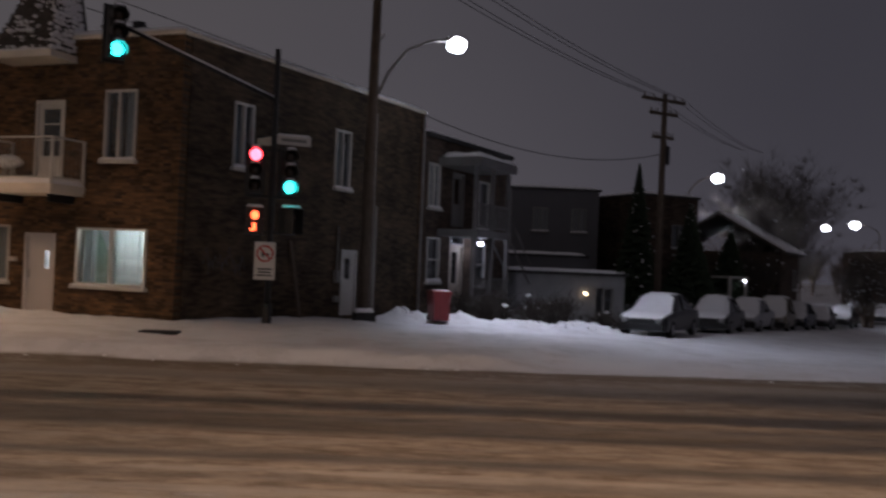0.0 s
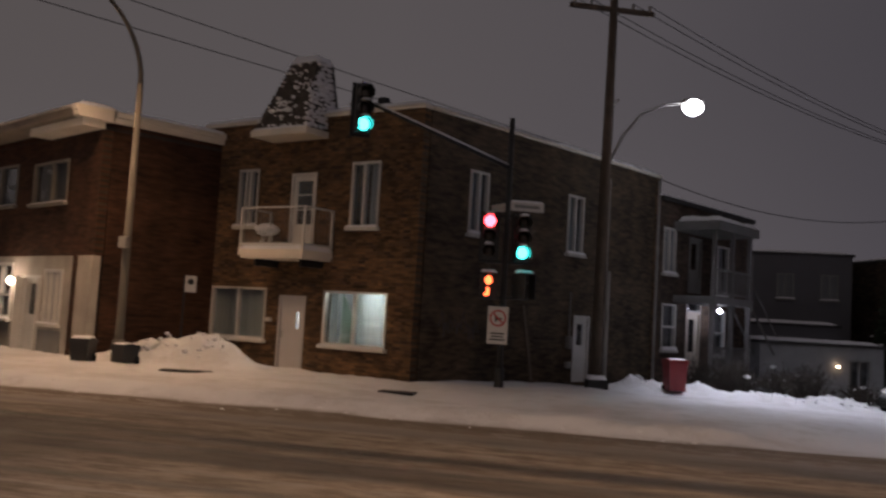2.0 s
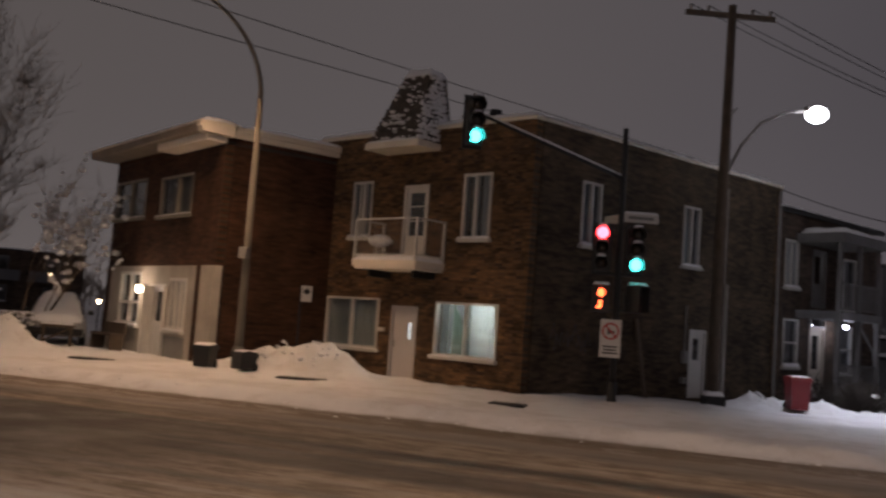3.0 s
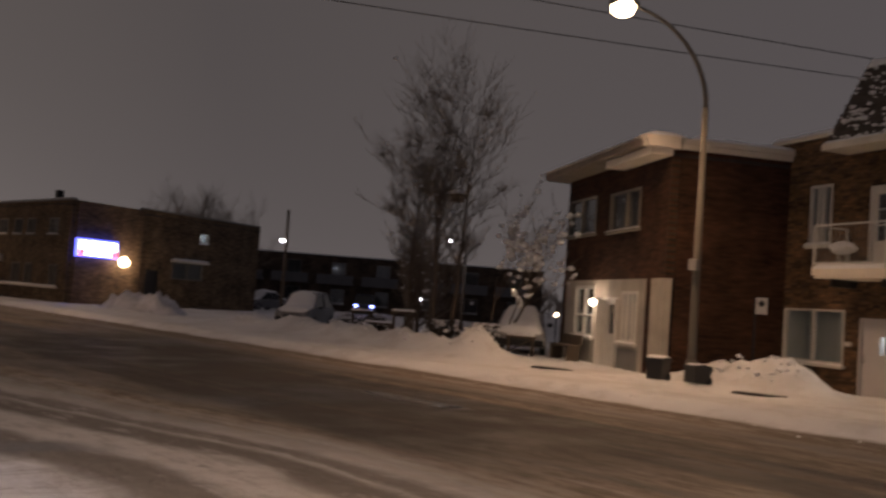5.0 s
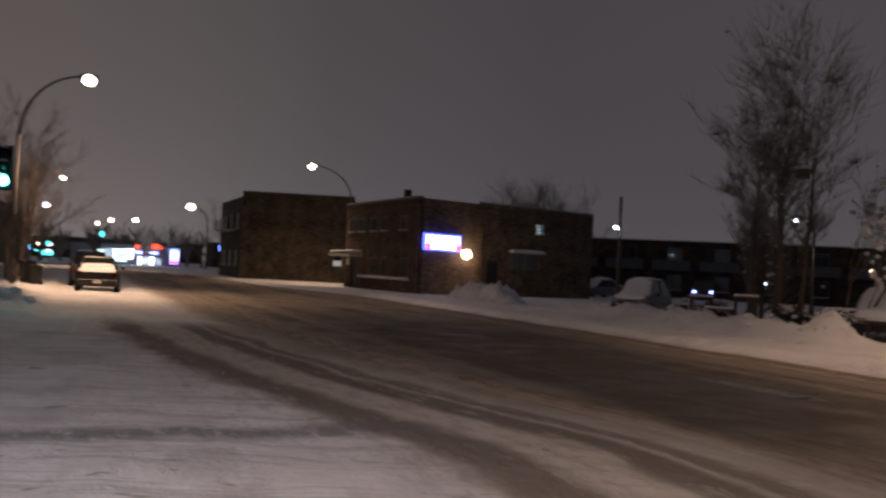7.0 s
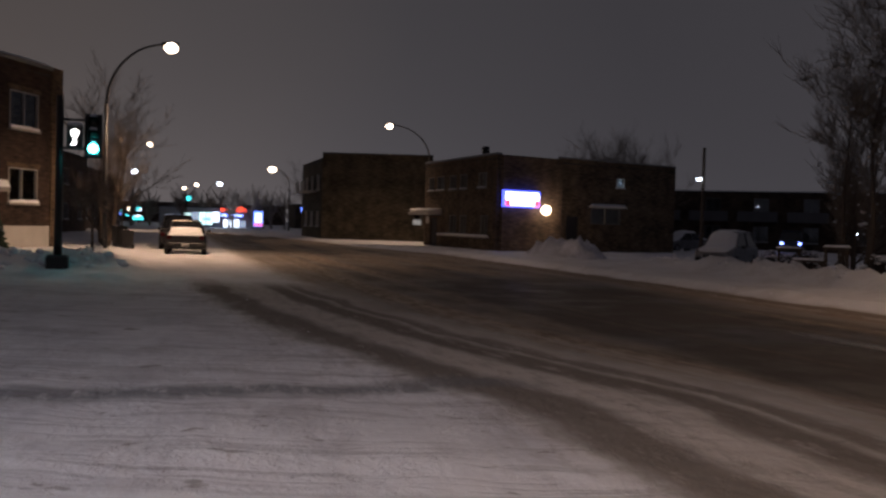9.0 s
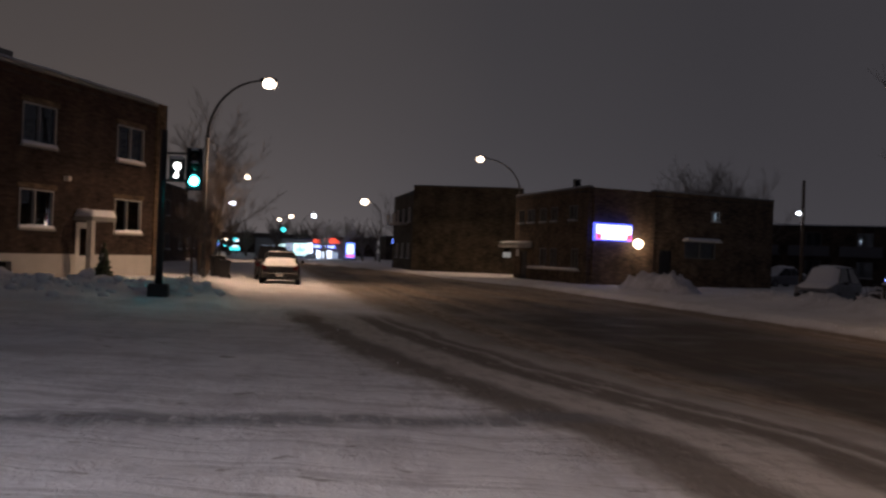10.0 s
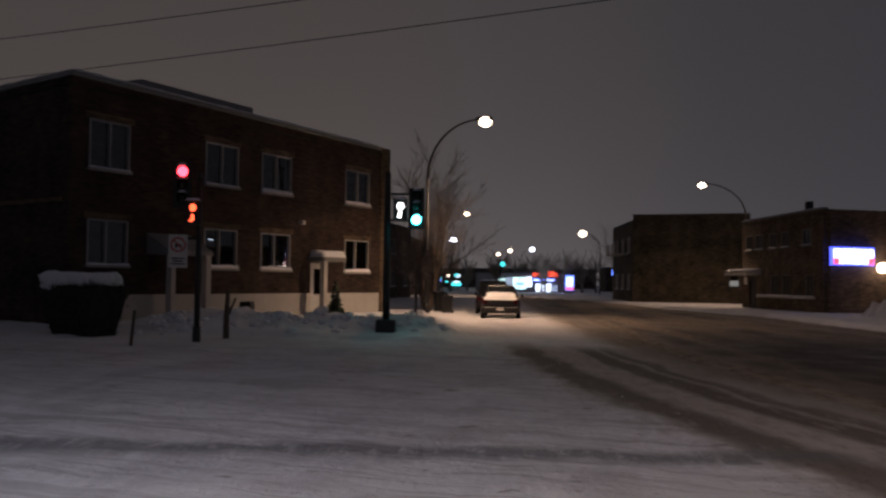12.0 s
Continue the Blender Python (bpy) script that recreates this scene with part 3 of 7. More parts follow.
        # trodden patches on the pavements, and broad worn stretches in the mouth
    tread = math_node("ADD", math_node("MULTIPLY", noise_at(1.4, 1.4, 1.0, 6, rough=0.7), 0.6), math_node("MULTIPLY", noise_at(0.4, 0.4, 1.0, 3), 0.4))
    tread = step(tread, 0.47, 0.60)
    snowcol = mix(math_node("MULTIPLY", math_node("MULTIPLY", tread, math_node("SUBTRACT", 1.0, mouth)), 0.38), snowcol, (0.46, 0.44, 0.43))
    worn2 = step(noise_at(0.32, 0.9, 1.0, 6, turn=-0.1, rough=0.7), 0.48, 0.62)
    snowcol = mix(math_node("MULTIPLY", math_node("MULTIPLY", worn2, mouth), 0.38), snowcol, (0.44, 0.43, 0.46))
    snowcol = mix(math_node("MULTIPLY", lines, 0.42), snowcol, (0.24, 0.23, 0.24))
    trod = math_node("ADD", math_node("MULTIPLY", noise_at(0.9, 0.35, 1.0, 5, turn=-0.32, rough=0.6), 0.6), math_node("MULTIPLY", noise_at(3.5, 1.6, 1.0, 5, turn=-0.32, rough=0.7), 0.4))
    snowcol = mix(math_node("MULTIPLY", math_node("MULTIPLY", step(trod, 0.48, 0.62), mouth), 0.36), snowcol, (0.38, 0.365, 0.37))
    # two wheel tracks, worn to brown grit, follow the sweep of the corner through grey slush; one rut crosses
    def band(c, w):
        return step(math_node("ABSOLUTE", math_node("SUBTRACT", off, c)), w, w * 0.3)

    shoulder = math_node("MULTIPLY", step(off, -0.8, -0.1), step(off, 3.4, 2.4))
    snowcol = mix(math_node("MULTIPLY", math_node("MULTIPLY", shoulder, mouth), 0.75), snowcol, (0.46, 0.415, 0.37))
    streak = step(math_node("ADD", math_node("MULTIPLY", grit, 0.6), math_node("MULTIPLY", lane2, 0.4)), 0.36, 0.50)
    tracks = math_node("MAXIMUM", math_node("MULTIPLY", band(0.0, 0.55), 0.85), math_node("MAXIMUM", math_node("MULTIPLY", band(1.45, 0.42), 0.9), math_node("MULTIPLY", band(2.0, 0.26), 0.8)))
    tracks = math_node("MULTIPLY", tracks, math_node("MULTIPLY_ADD", streak, 0.65, 0.35))
    snowcol = mix(math_node("MULTIPLY", tracks, mouth), snowcol, (0.115, 0.095, 0.078))
    across = math_node("ABSOLUTE", math_node("ADD", math_node("ADD", x, 8.8), math_node("MULTIPLY", ragy, 0.25)))
    cross = math_node("MULTIPLY", math_node("MULTIPLY", step(across, 0.55, 0.08), 0.8), step(y, 4.0, 3.0))
    snowcol = mix(math_node("MULTIPLY", math_node("MULTIPLY", cross, step(grit, 0.25, 0.55)), mouth), snowcol, (0.16, 0.165, 0.18))
    clod = math_node("MULTIPLY", step(noise_at(5.0, 2.2, 1.0, 4, turn=-0.32, rough=0.6), 0.63, 0.69), mouth)
    snowcol = mix(math_node("MULTIPLY", clod, 0.6), snowcol, (0.17, 0.15, 0.14))
    edge = math_node("MULTIPLY", step(off, -1.4, -0.2), step(grit, 0.47, 0.6))
    snowcol = mix(math_node("MULTIPLY", math_node("MULTIPLY", edge, mouth), 0.45), snowcol, (0.24, 0.215, 0.19))
    ux, uy = math_node("DIVIDE", math_node("ADD", x, 11.7), 1.7), math_node("DIVIDE", math_node("SUBTRACT", y, 9.9), 0.34)
    pool = math_node("ADD", math_node("MULTIPLY", ux, ux), math_node("MULTIPLY", uy, uy))
    pool = step(math_node("ADD", pool, math_node("MULTIPLY", noise_at(1.6, 5.0, 1.0, 4), 1.6)), 1.7, 1.3)
    roadcol = mix(math_node("MULTIPLY", pool, 0.8), roadcol, (0.03, 0.028, 0.026))
    col = mix(road, snowcol, roadcol)
    l.new(col, p.inputs["Base Color"])
    wet = math_node("MULTIPLY", math_node("MULTIPLY", road, bare), step(blot, 0.4, 0.62))
    l.new(math_node("SUBTRACT", math_node("SUBTRACT", 0.80, math_node("MULTIPLY", wet, 0.40)), math_node("MULTIPLY", pool, 0.33)), p.inputs["Roughness"])
    p.inputs["Specular IOR Level"].default_value = 0.35
    b = n.new("ShaderNodeBump")
    b.inputs["Strength"].default_value, b.inputs["Distance"].default_value = 1.0, 0.035
    h = math_node("ADD", math_node("ADD", math_node("MULTIPLY", grit, 0.8), math_node("MULTIPLY", math_node("MULTIPLY", trod, mouth), -1.2)), math_node("MULTIPLY", math_node("MAXIMUM", lines, math_node("MULTIPLY", tracks, mouth)), -0.5))
    h = math_node("ADD", h, math_node("MULTIPLY", bare, -0.4))
    h = math_node("ADD", h, math_node("MULTIPLY", math_node("MULTIPLY", tread, math_node("SUBTRACT", 1.0, road)), -0.7))
    l.new(h, b.inputs["Height"])
    l.new(b.outputs[0], p.inputs["Normal"])
    return m


single("ground", gs, ground_mat(), "snow-covered ground with a slushy brown road", "ground", kind="structure", smooth=True)


# ---- the brown brick corner house ----
A1, U1, V1 = (-5.97, 20.88), (-0.938, 0.346), (-0.47, -0.88)
L1, S1, R1 = 7.6, 11.2, 6.6
BACK1 = (A1[0] - V1[0] * S1 / 0.9977, A1[1] - V1[1] * S1 / 0.9977)
corner_house = house("corner_house", A1, "two-storey brown brick corner house with snowy flat roof")
m1 = local(corner_house, site(A1, U1))
m1s = local(corner_house, site(BACK1, V1))
front_holes = [(1.22, 2.12, 3.75, 5.38), (5.38, 6.13, 3.82, 5.36), (3.30, 4.16, 3.18, 5.18), (0.78, 2.78, 0.82, 2.16), (4.80, 6.88, 0.82, 2.17), (3.40, 4.32, 0.0, 2.0)]
part("wall", wall_shape(L1, -0.3, R1, front_holes), BRICK_BROWN, corner_house, m=m1)
side_holes = [(S1 - 2.5, S1 - 1.76, 3.8, 5.4), (S1 - 6.85, S1 - 6.06, 3.7, 5.37), (S1 - 7.40, S1 - 6.60, 0.05, 1.95)]
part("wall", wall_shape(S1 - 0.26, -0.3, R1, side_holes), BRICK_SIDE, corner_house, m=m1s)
pl = Vector((*A1, 0)) + Vector((*U1, 0)).normalized() * L1
pb = Vector((*BACK1, 0)) + Vector((*U1, 0)).normalized() * L1
part("wall", wall_shape((pb - pl).length - 0.3, -0.3, R1), BRICK_BROWN, corner_house, m=local(corner_house, site(pl.xy + Vector((0.47, 0.88)) * 0.26, (0.47, 0.88))))
part("wall", wall_shape(L1, -0.3, R1), BRICK_BROWN, corner_house, m=local(corner_house, site(pb.xy, (0.938, -0.346))))


def slab(points, z0, z1):
    n = len(points)
    return Shape().add([(*p, z0) for p in points] + [(*p, z1) for p in points],
                       [tuple(range(n - 1, -1, -1)), tuple(range(n, 2 * n))] + [(i, (i + 1) % n, n + (i + 1) % n, n + i) for i in range(n)])


def drawn_in(points, k=0.05):
    """The outline drawn in towards its middle, so that floors and ceilings stay behind the walls' faces."""
    cx, cy = sum(q[0] for q in points) / len(points), sum(q[1] for q in points) / len(points)
    return [(x + (cx - x) * k, y + (cy - y) * k) for x, y in points]


def rel(h, *pts):
    o = h.matrix_basis.translation
    return [(p[0] - o.x, p[1] - o.y) for p in pts]


part("floor", slab(drawn_in(rel(corner_house, A1, pl, pb, BACK1)), 0.12, 0.22), TIMBER, corner_house)
part("roof", slab(drawn_in(rel(corner_house, A1, pl, pb, BACK1), 0.02), R1 - 0.35, R1 - 0.25), ROOF_TAR, corner_house)
part("ceiling", slab(drawn_in(rel(corner_house, A1, pl, pb, BACK1)), 2.62, 2.82), GREY_PAINT, corner_house)
# parapet coping with snow on it
part("coping", Shape().box(-0.05, L1 + 0.05, -0.3, 0.06, R1, R1 + 0.10, 0.02), CREAM, corner_house, m=m1)
part("coping", Shape().box(0, S1 - 0.3, -0.3, 0.06, R1, R1 + 0.09, 0.02), CREAM, corner_house, m=m1s)
part("snow_cap", Shape().snow(-0.05, L1 + 0.05, -0.34, 0.07, R1 + 0.10, 0.11, 0.1, 1), SNOW, corner_house, "snow along the parapet", m=m1, smooth=True)
part("snow_cap", Shape().snow(0, S1 - 0.28, -0.34, 0.07, R1 + 0.09, 0.09, 0.12, 2), SNOW, corner_house, "snow along the parapet", m=m1s, smooth=True)
window(corner_house, m1, 1.22, 2.12, 3.75, 5.38, (0.55,), curtain=CURTAIN, part_curtain=0.5, snow=0.06)
window(corner_house, m1, 5.38, 6.13, 3.82, 5.36, (0.4, 0.62), curtain=CURTAIN, part_curtain=0.4, snow=0.06)
big = window(corner_house, m1, 0.78, 2.78, 0.82, 2.16, (0.5,), curtain=CURTAIN, part_curtain=0.52, snow=0.02)
cs = Shape()
for i in range(7):
    x, y = 2.50 + 0.04 * i, -0.20 + 0.03 * math.sin(i * 2.0)
    cs.v += [(x, y, 0.78), (x, y, 2.2)]
    if i:
        cs.f.append((2 * i - 2, 2 * i, 2 * i + 1, 2 * i - 1))
part("curtain", cs, CURTAIN, big, smooth=True)
# a gathered curtain hangs across the gap
gc = Shape()
for i in range(9):
    t_ = i / 8
    x, y = 2.44 - 0.62 * t_, -0.30 + 0.025 * math.sin(i * 2.1)
    gc.v += [(x, y, 0.78), (x - 0.02, y, 2.18 - 1.15 * t_)]
    if i:
        gc.f.append((2 * i - 2, 2 * i, 2 * i + 1, 2 * i - 1))
part("curtain", gc, CURTAIN_GREEN, big, "gathered greenish curtain", smooth=True)
window(corner_house, m1, 4.80, 6.88, 0.82, 2.17, (0.5,), curtain=CURTAIN, snow=0.02, hang=-0.135)
window(corner_house, m1s, S1 - 2.5, S1 - 1.76, 3.8, 5.4, (0.5,), curtain=CURTAIN, snow=0.07)
window(corner_house, m1s, S1 - 6.85, S1 - 6.06, 3.7, 5.37, (0.5,), curtain=CURTAIN, snow=0.07)
fr, lf = door(corner_house, m1, 3.40, 4.32, 0.0, 2.0, DOOR_GREY, (3.62, 3.76, 1.15, 1.58))
part("pane", Shape().box(3.63 - 3.46, 3.75 - 3.46, -0.03, -0.02, 1.16, 1.57), GLASS, lf).visible_shadow = False
part("handle", Shape().tube([(0.72, 0.05, 0.95), (0.72, 0.05, 1.12)], 0.015, 6).ball((0.72, 0.05, 0.95), 0.03), STEEL, lf)
fr, lf = door(corner_house, m1, 3.30, 4.16, 3.18, 5.18, WHITE, (3.47, 3.99, 3.85, 4.98))
part("pane", Shape().box(0.115, 0.625, -0.03, -0.02, 3.86, 4.97), GLASS, lf).visible_shadow = False
for z in (4.22, 4.60):
    part("muntin", Shape().box(0.11, 0.63, -0.02, 0.0, z, z + 0.03), WHITE, lf)
fr, lf = door(corner_house, m1s, S1 - 7.40, S1 - 6.60, 0.05, 1.95, WHITE, (S1 - 7.15, S1 - 6.85, 1.1, 1.7))
part("pane", Shape().box(0.2, 0.48, -0.03, -0.02, 1.11, 1.69), GLASS, lf).visible_shadow = False
# bell lamp and letter box beside the front door, meters beside the side door
part("letter_box", Shape().box(4.55, 4.72, 0.0, 0.09, 1.30, 1.40, 0.01), SIGN_WHITE, corner_house, m=m1)
part("meter_box", Shape().box(S1 - 6.42, S1 - 6.22, 0.0, 0.14, 1.0, 1.35, 0.02).tube([(S1 - 6.32, 0.06, 1.3), (S1 - 6.32, 0.06, 2.6)], 0.025, 6), GREY_PAINT, corner_house, m=m1s)
part("meter_box", Shape().box(S1 - 6.40, S1 - 6.24, 0.0, 0.12, 0.45, 0.62, 0.02), GREY_PAINT, corner_house, m=m1s)
part("downpipe", Shape().tube([(0.12, 0.06, 0.1), (0.12, 0.06, 6.5)], 0.045, 8), STEEL, corner_house, m=m1s)
part("downpipe", Shape().tube([(L1 - 0.12, 0.06, 0.1), (L1 - 0.12, 0.06, 6.4)], 0.05, 8), STEEL, corner_house, m=m1)
plank = thing("leaning_plank", site(BACK1, V1) @ Matrix.Translation((S1 - 4.2, 0, 0)), "long dark plank leaning against the brick wall", "plank")
part("board", Shape().prism([(0.50, -0.35), (0.55, -0.35), (0.06, 2.1), (0.01, 2.1)], 0.0, 0.12), TIMBER, plank)
# a sprayed scrawl on the side wall
rg = random.Random(2)
gr = Shape()
for k in range(9):
    s_, z_ = S1 - 0.9 - 0.16 * k, 1.25 + rg.uniform(-0.1, 0.2)
    gr.tube([(s_, 0.003, z_), (s_ - 0.10, 0.003, z_ + rg.uniform(0.2, 0.4)), (s_ - 0.2, 0.003, z_ + rg.uniform(-0.1, 0.2))], 0.016, 4)
part("scrawl", gr, mat("grey_spray_paint", (0.10, 0.10, 0.11), 0.8), corner_house, "grey sprayed strokes", m=m1s)
# balcony
bx0, bx1, bo = 2.60, 4.84, 1.1
balcony = part("balcony", Shape().box(bx0, bx1, 0.0, bo, 2.95, 3.10, 0.02).box(bx0 + 0.05, bx1 - 0.05, 0.0, bo - 0.05, 2.88, 2.95), CREAM, corner_house, m=m1)
part("bracket", Shape().box(bx0 + 0.3, bx0 + 0.38, 0.0, 0.8, 2.70, 2.88), DARK_METAL, corner_house, m=m1)
part("bracket", Shape().box(bx1 - 0.38, bx1 - 0.3, 0.0, 0.8, 2.70, 2.88), DARK_METAL, corner_house, m=m1)
part("snow_cap", Shape().snow(bx0, bx1, 0.02, bo + 0.02, 3.10, 0.13, 0.1, 5), SNOW, balcony, smooth=True)
rail = Shape()
for z in (4.15, 3.24):
    rail.tube([(bx0 + 0.04, 0.02, z), (bx0 + 0.04, bo - 0.04, z), (bx1 - 0.04, bo - 0.04, z), (bx1 - 0.04, 0.02, z)], 0.024, 6)
part("handrail", rail, WHITE, balcony)
for px, py in ((bx0 + 0.04, bo - 0.04), (bx1 - 0.04, bo - 0.04), (bx0 + 0.04, 0.05), (bx1 - 0.04, 0.05)):
    part("post", Shape().box(px - 0.025, px + 0.025, py - 0.025, py + 0.025, 3.1, 4.17), WHITE, balcony)
for i in range(1, 19):
    x = bx0 + 0.04 + (bx1 - bx0 - 0.08) * i / 19
    part("baluster", Shape().tube([(x, bo - 0.04, 3.24), (x, bo - 0.04, 4.15)], 0.008, 4), GREY_PAINT, balcony)
for px in (bx0 + 0.04, bx1 - 0.04):
    for i in range(1, 8):
        y = 0.05 + (bo - 0.09) * i / 8
        part("baluster", Shape().tube([(px, y, 3.24), (px, y, 4.15)], 0.008, 4), GREY_PAINT, balcony)
table = thing("balcony_table", site(A1, U1) @ Matrix.Translation((4.42, 0.55, 3.12)), "small round table heaped with snow on the balcony", "table")
top_ = part("tabletop", Shape().tube([(0, 0, 0.50), (0, 0, 0.53)], 0.30, 14), WHITE, table)
for q in range(3):
    part("leg", Shape().tube([(0.24 * math.cos(2.1 * q), 0.24 * math.sin(2.1 * q), 0.0), (0.1 * math.cos(2.1 * q), 0.1 * math.sin(2.1 * q), 0.5)], 0.014, 5), WHITE, table)
part("snow_cap", Shape().ball((0, 0, 0.53), 0.30, 0.55, 0.25, 8, 14), SNOW, top_, smooth=True)
# mansard hood over the balcony
hx0, hx1, ho = 3.02, 4.95, 0.85
mh = m1 @ Matrix.Translation((0, 0, -0.12))
hood = part("hood", Shape().box(hx0, hx1, 0.0, ho, 6.16, 6.32, 0.0), CREAM, corner_house, m=mh)
slope = Shape().add([(hx0 + 0.1, 0.0, 6.32), (hx1 - 0.1, 0.0, 6.32), (hx1 - 0.1, ho - 0.05, 6.32), (hx0 + 0.1, ho - 0.05, 6.32),
                     (hx0 + 0.42, -0.5, 8.2), (hx1 - 0.62, -0.5, 8.2), (hx1 - 0.62, 0.12, 8.2), (hx0 + 0.42, 0.12, 8.2),
                     (hx0 + 0.1, -0.6, 6.32), (hx1 - 0.1, -0.6, 6.32)],
                    [(0, 1, 9, 8), (3, 2, 6, 7), (0, 3, 7, 4, 8), (2, 1, 9, 5, 6), (4, 7, 6, 5), (8, 9, 5, 4)])
hs = part("slope", slope, SHINGLE, hood, "dark shingled slope patched with snow")
rs = random.Random(5)
shing = Shape()
patch = Shape()
for row in range(15):
    t0 = row / 15
    z = 6.34 + 1.84 * t0
    inset = 0.1 + 0.52 * t0
    xa, xb, yo = hx0 + 0.1 + 0.32 * t0, hx1 - inset, (ho - 0.05) + (0.12 - ho + 0.05) * t0
    x = xa
    while x < xb - 0.05:
        w = min(rs.uniform(0.14, 0.24), xb - x)
        shing.box(x, x + w - 0.01, yo - 0.03, yo + 0.018 + 0.01 * rs.random(), z, z + 0.10)
        if rs.random() < (0.85 - 0.2 * t0):
            k = rs.uniform(0.015, 0.06)
            for q in range(rs.choice((0, 1, 1, 2))):
                patch.ball((x + w * (0.2 + 0.3 * q), yo + 0.02, z + 0.06 + 0.08 * rs.random()), (k + 0.02) * rs.uniform(0.7, 1.25), rs.uniform(0.4, 0.8), 0.6, 4, 6)
        x += w
    y = -0.35
    while y < yo - 0.08:
        w = rs.uniform(0.14, 0.24)
        shing.box(xa - 0.022 - 0.01 * rs.random(), xa + 0.03, y, y + w - 0.01, z, z + 0.10)
        for q in range(2):
            if rs.random() < 0.9:
                k = rs.uniform(0.02, 0.06)
                patch.ball((xa - 0.02, y + w * (0.3 + 0.4 * q), z + 0.05 + 0.06 * rs.random()), k + 0.035, 0.7, 0.3, 4, 6)
        y += w
part("shingles", shing, SHINGLE, hs)["kind"] = "stuff"
part("snow_dusting", patch, SNOW, hs, smooth=True)["kind"] = "stuff"
part("snow_cap", Shape().snow(hx0 + 0.38, hx1 - 0.58, -0.5, 0.16, 8.2, 0.2, 0.1, 9), SNOW, hood, smooth=True)
part("snow_cap", Shape().snow(hx0 + 0.05, hx1 - 0.05, ho - 0.12, ho, 6.32, 0.1, 0.1, 4), SNOW, hood, smooth=True)
part("roof_vent", Shape().tube([(2.0, -0.9, 6.3), (2.0, -0.9, 7.2)], 0.16, 8).box(1.75, 2.25, -1.1, -0.7, 6.9, 7.0), DARK_METAL, corner_house, m=m1)
# lit room behind the big window
room = Vector((*A1, 0)) + Vector((*U1, 0)).normalized() * 1.25 + Vector((0.346, 0.938, 0)) * 1.0
lamp("room_lamp", (room.x, room.y, 2.3), (0.94, 1.0, 0.93), 95, 0.15)
part("partition", Shape().box(4.5, 4.6, -1.6, -0.26, -0.2, 2.6).box(3.1, 4.6, -1.7, -1.6, -0.2, 2.6), CREAM, corner_house, m=m1)
hall = site(A1, U1) @ Vector((3.8, -0.8, 2.1))
lamp("hall_lamp", hall, (0.85, 0.92, 1.0), 45, 0.12)
part("partition", Shape().box(0.3, 3.1, -2.6, -2.5, -0.2, 2.6).box(3.0, 3.1, -2.5, -0.26, -0.2, 2.6), GREY_PAINT, corner_house, m=m1)

# ---- the red brick house with the white shop front ----
A2, U2 = (-14.2, 20.3), (-0.87, 0.5)
L2, R2 = 7.9, 6.1
red_house = house("red_brick_house", A2, "two-storey red brick house with white ground-floor front")
m2 = local(red_house, site(A2, U2))
back2 = Vector((A2[0] + 0.5 * 7.5, A2[1] + 0.87 * 7.5))
m2s = local(red_house, site(back2, (-0.5, -0.87)))
part("wall", wall_shape(L2, 2.7, R2, [(1.82, 4.05, 4.15, 5.3), (5.2, 7.72, 4.2, 5.4)]), BRICK_RED, red_house, m=m2)
part("wall", wall_shape(7.25, -0.3, R2), BRICK_RED, red_house, m=m2s)
left2 = Vector(A2) + Vector(U2).normalized() * L2
part("wall", wall_shape(7.25, -0.3, R2), BRICK_RED, red_house, m=local(red_house, site(left2 + Vector((0.5, 0.87)) * 0.26, (0.5, 0.87))))
part("wall", wall_shape(L2, -0.3, R2), BRICK_RED, red_house, m=local(red_house, site(left2 + Vector((0.5, 0.87)) * 7.5, (0.87, -0.5))))
part("shop_front", wall_shape(L2, -0.2, 2.7, [(4.92, 6.66, 0.92, 2.53), (1.63, 2.78, 0.9, 2.35), (2.98, 4.14, 0.1, 2.17)], 0.2), SHOP_RENDER, red_house, "stained white rendered front", m=m2)
part("pilaster", Shape().box(0.0, 0.62, 0.002, 0.035, -0.2, 2.7, 0.01), SHOP_RENDER, red_house, m=m2)
part("band", Shape().box(0.86, 1.08, 0.002, 0.03, 0.1, 2.7), BRICK_RED, red_house, m=m2)
part("band", Shape().box(L2 - 0.28, L2, 0.002, 0.03, -0.2, 2.7), BRICK_RED, red_house, m=m2)
part("apron", Shape().box(1.5, 2.9, 0.002, 0.03, 0.0, 0.72), GREY_PAINT, red_house, "dark panel below the window", m=m2)
c2 = [Vector(A2), left2, left2 + Vector((0.5, 0.87)) * 7.5, back2]
part("floor", slab(drawn_in(rel(red_house, *c2)), 0.12, 0.2), TIMBER, red_house)
part("ceiling", slab(drawn_in(rel(red_house, *c2)), 2.72, 2.85), GREY_PAINT, red_house)
part("partition", Shape().box(0.3, L2 - 0.3, -3.1, -3.0, 0.2, 2.72), FRAME_DIM, red_house, m=m2)
part("roof", slab(rel(red_house, *c2), R2 - 0.2, R2 - 0.1), ROOF_TAR, red_house)
window(red_house, m2, 1.82, 4.05, 4.15, 5.3, (0.45,), frame_mat=FRAME_DIM, curtain=CURTAIN_DIM, snow=0.03)
window(red_house, m2, 5.2, 7.72, 4.2, 5.4, (0.5,), frame_mat=FRAME_DIM, curtain=CURTAIN_DIM, snow=0.03)
window(red_house, m2, 4.92, 6.66, 0.92, 2.53, (0.5,), (0.42,), snow=0.05, depth=0.09)
window(red_house, m2, 1.63, 2.78, 0.9, 2.35, (0.33, 0.66), snow=0.04, depth=0.08)
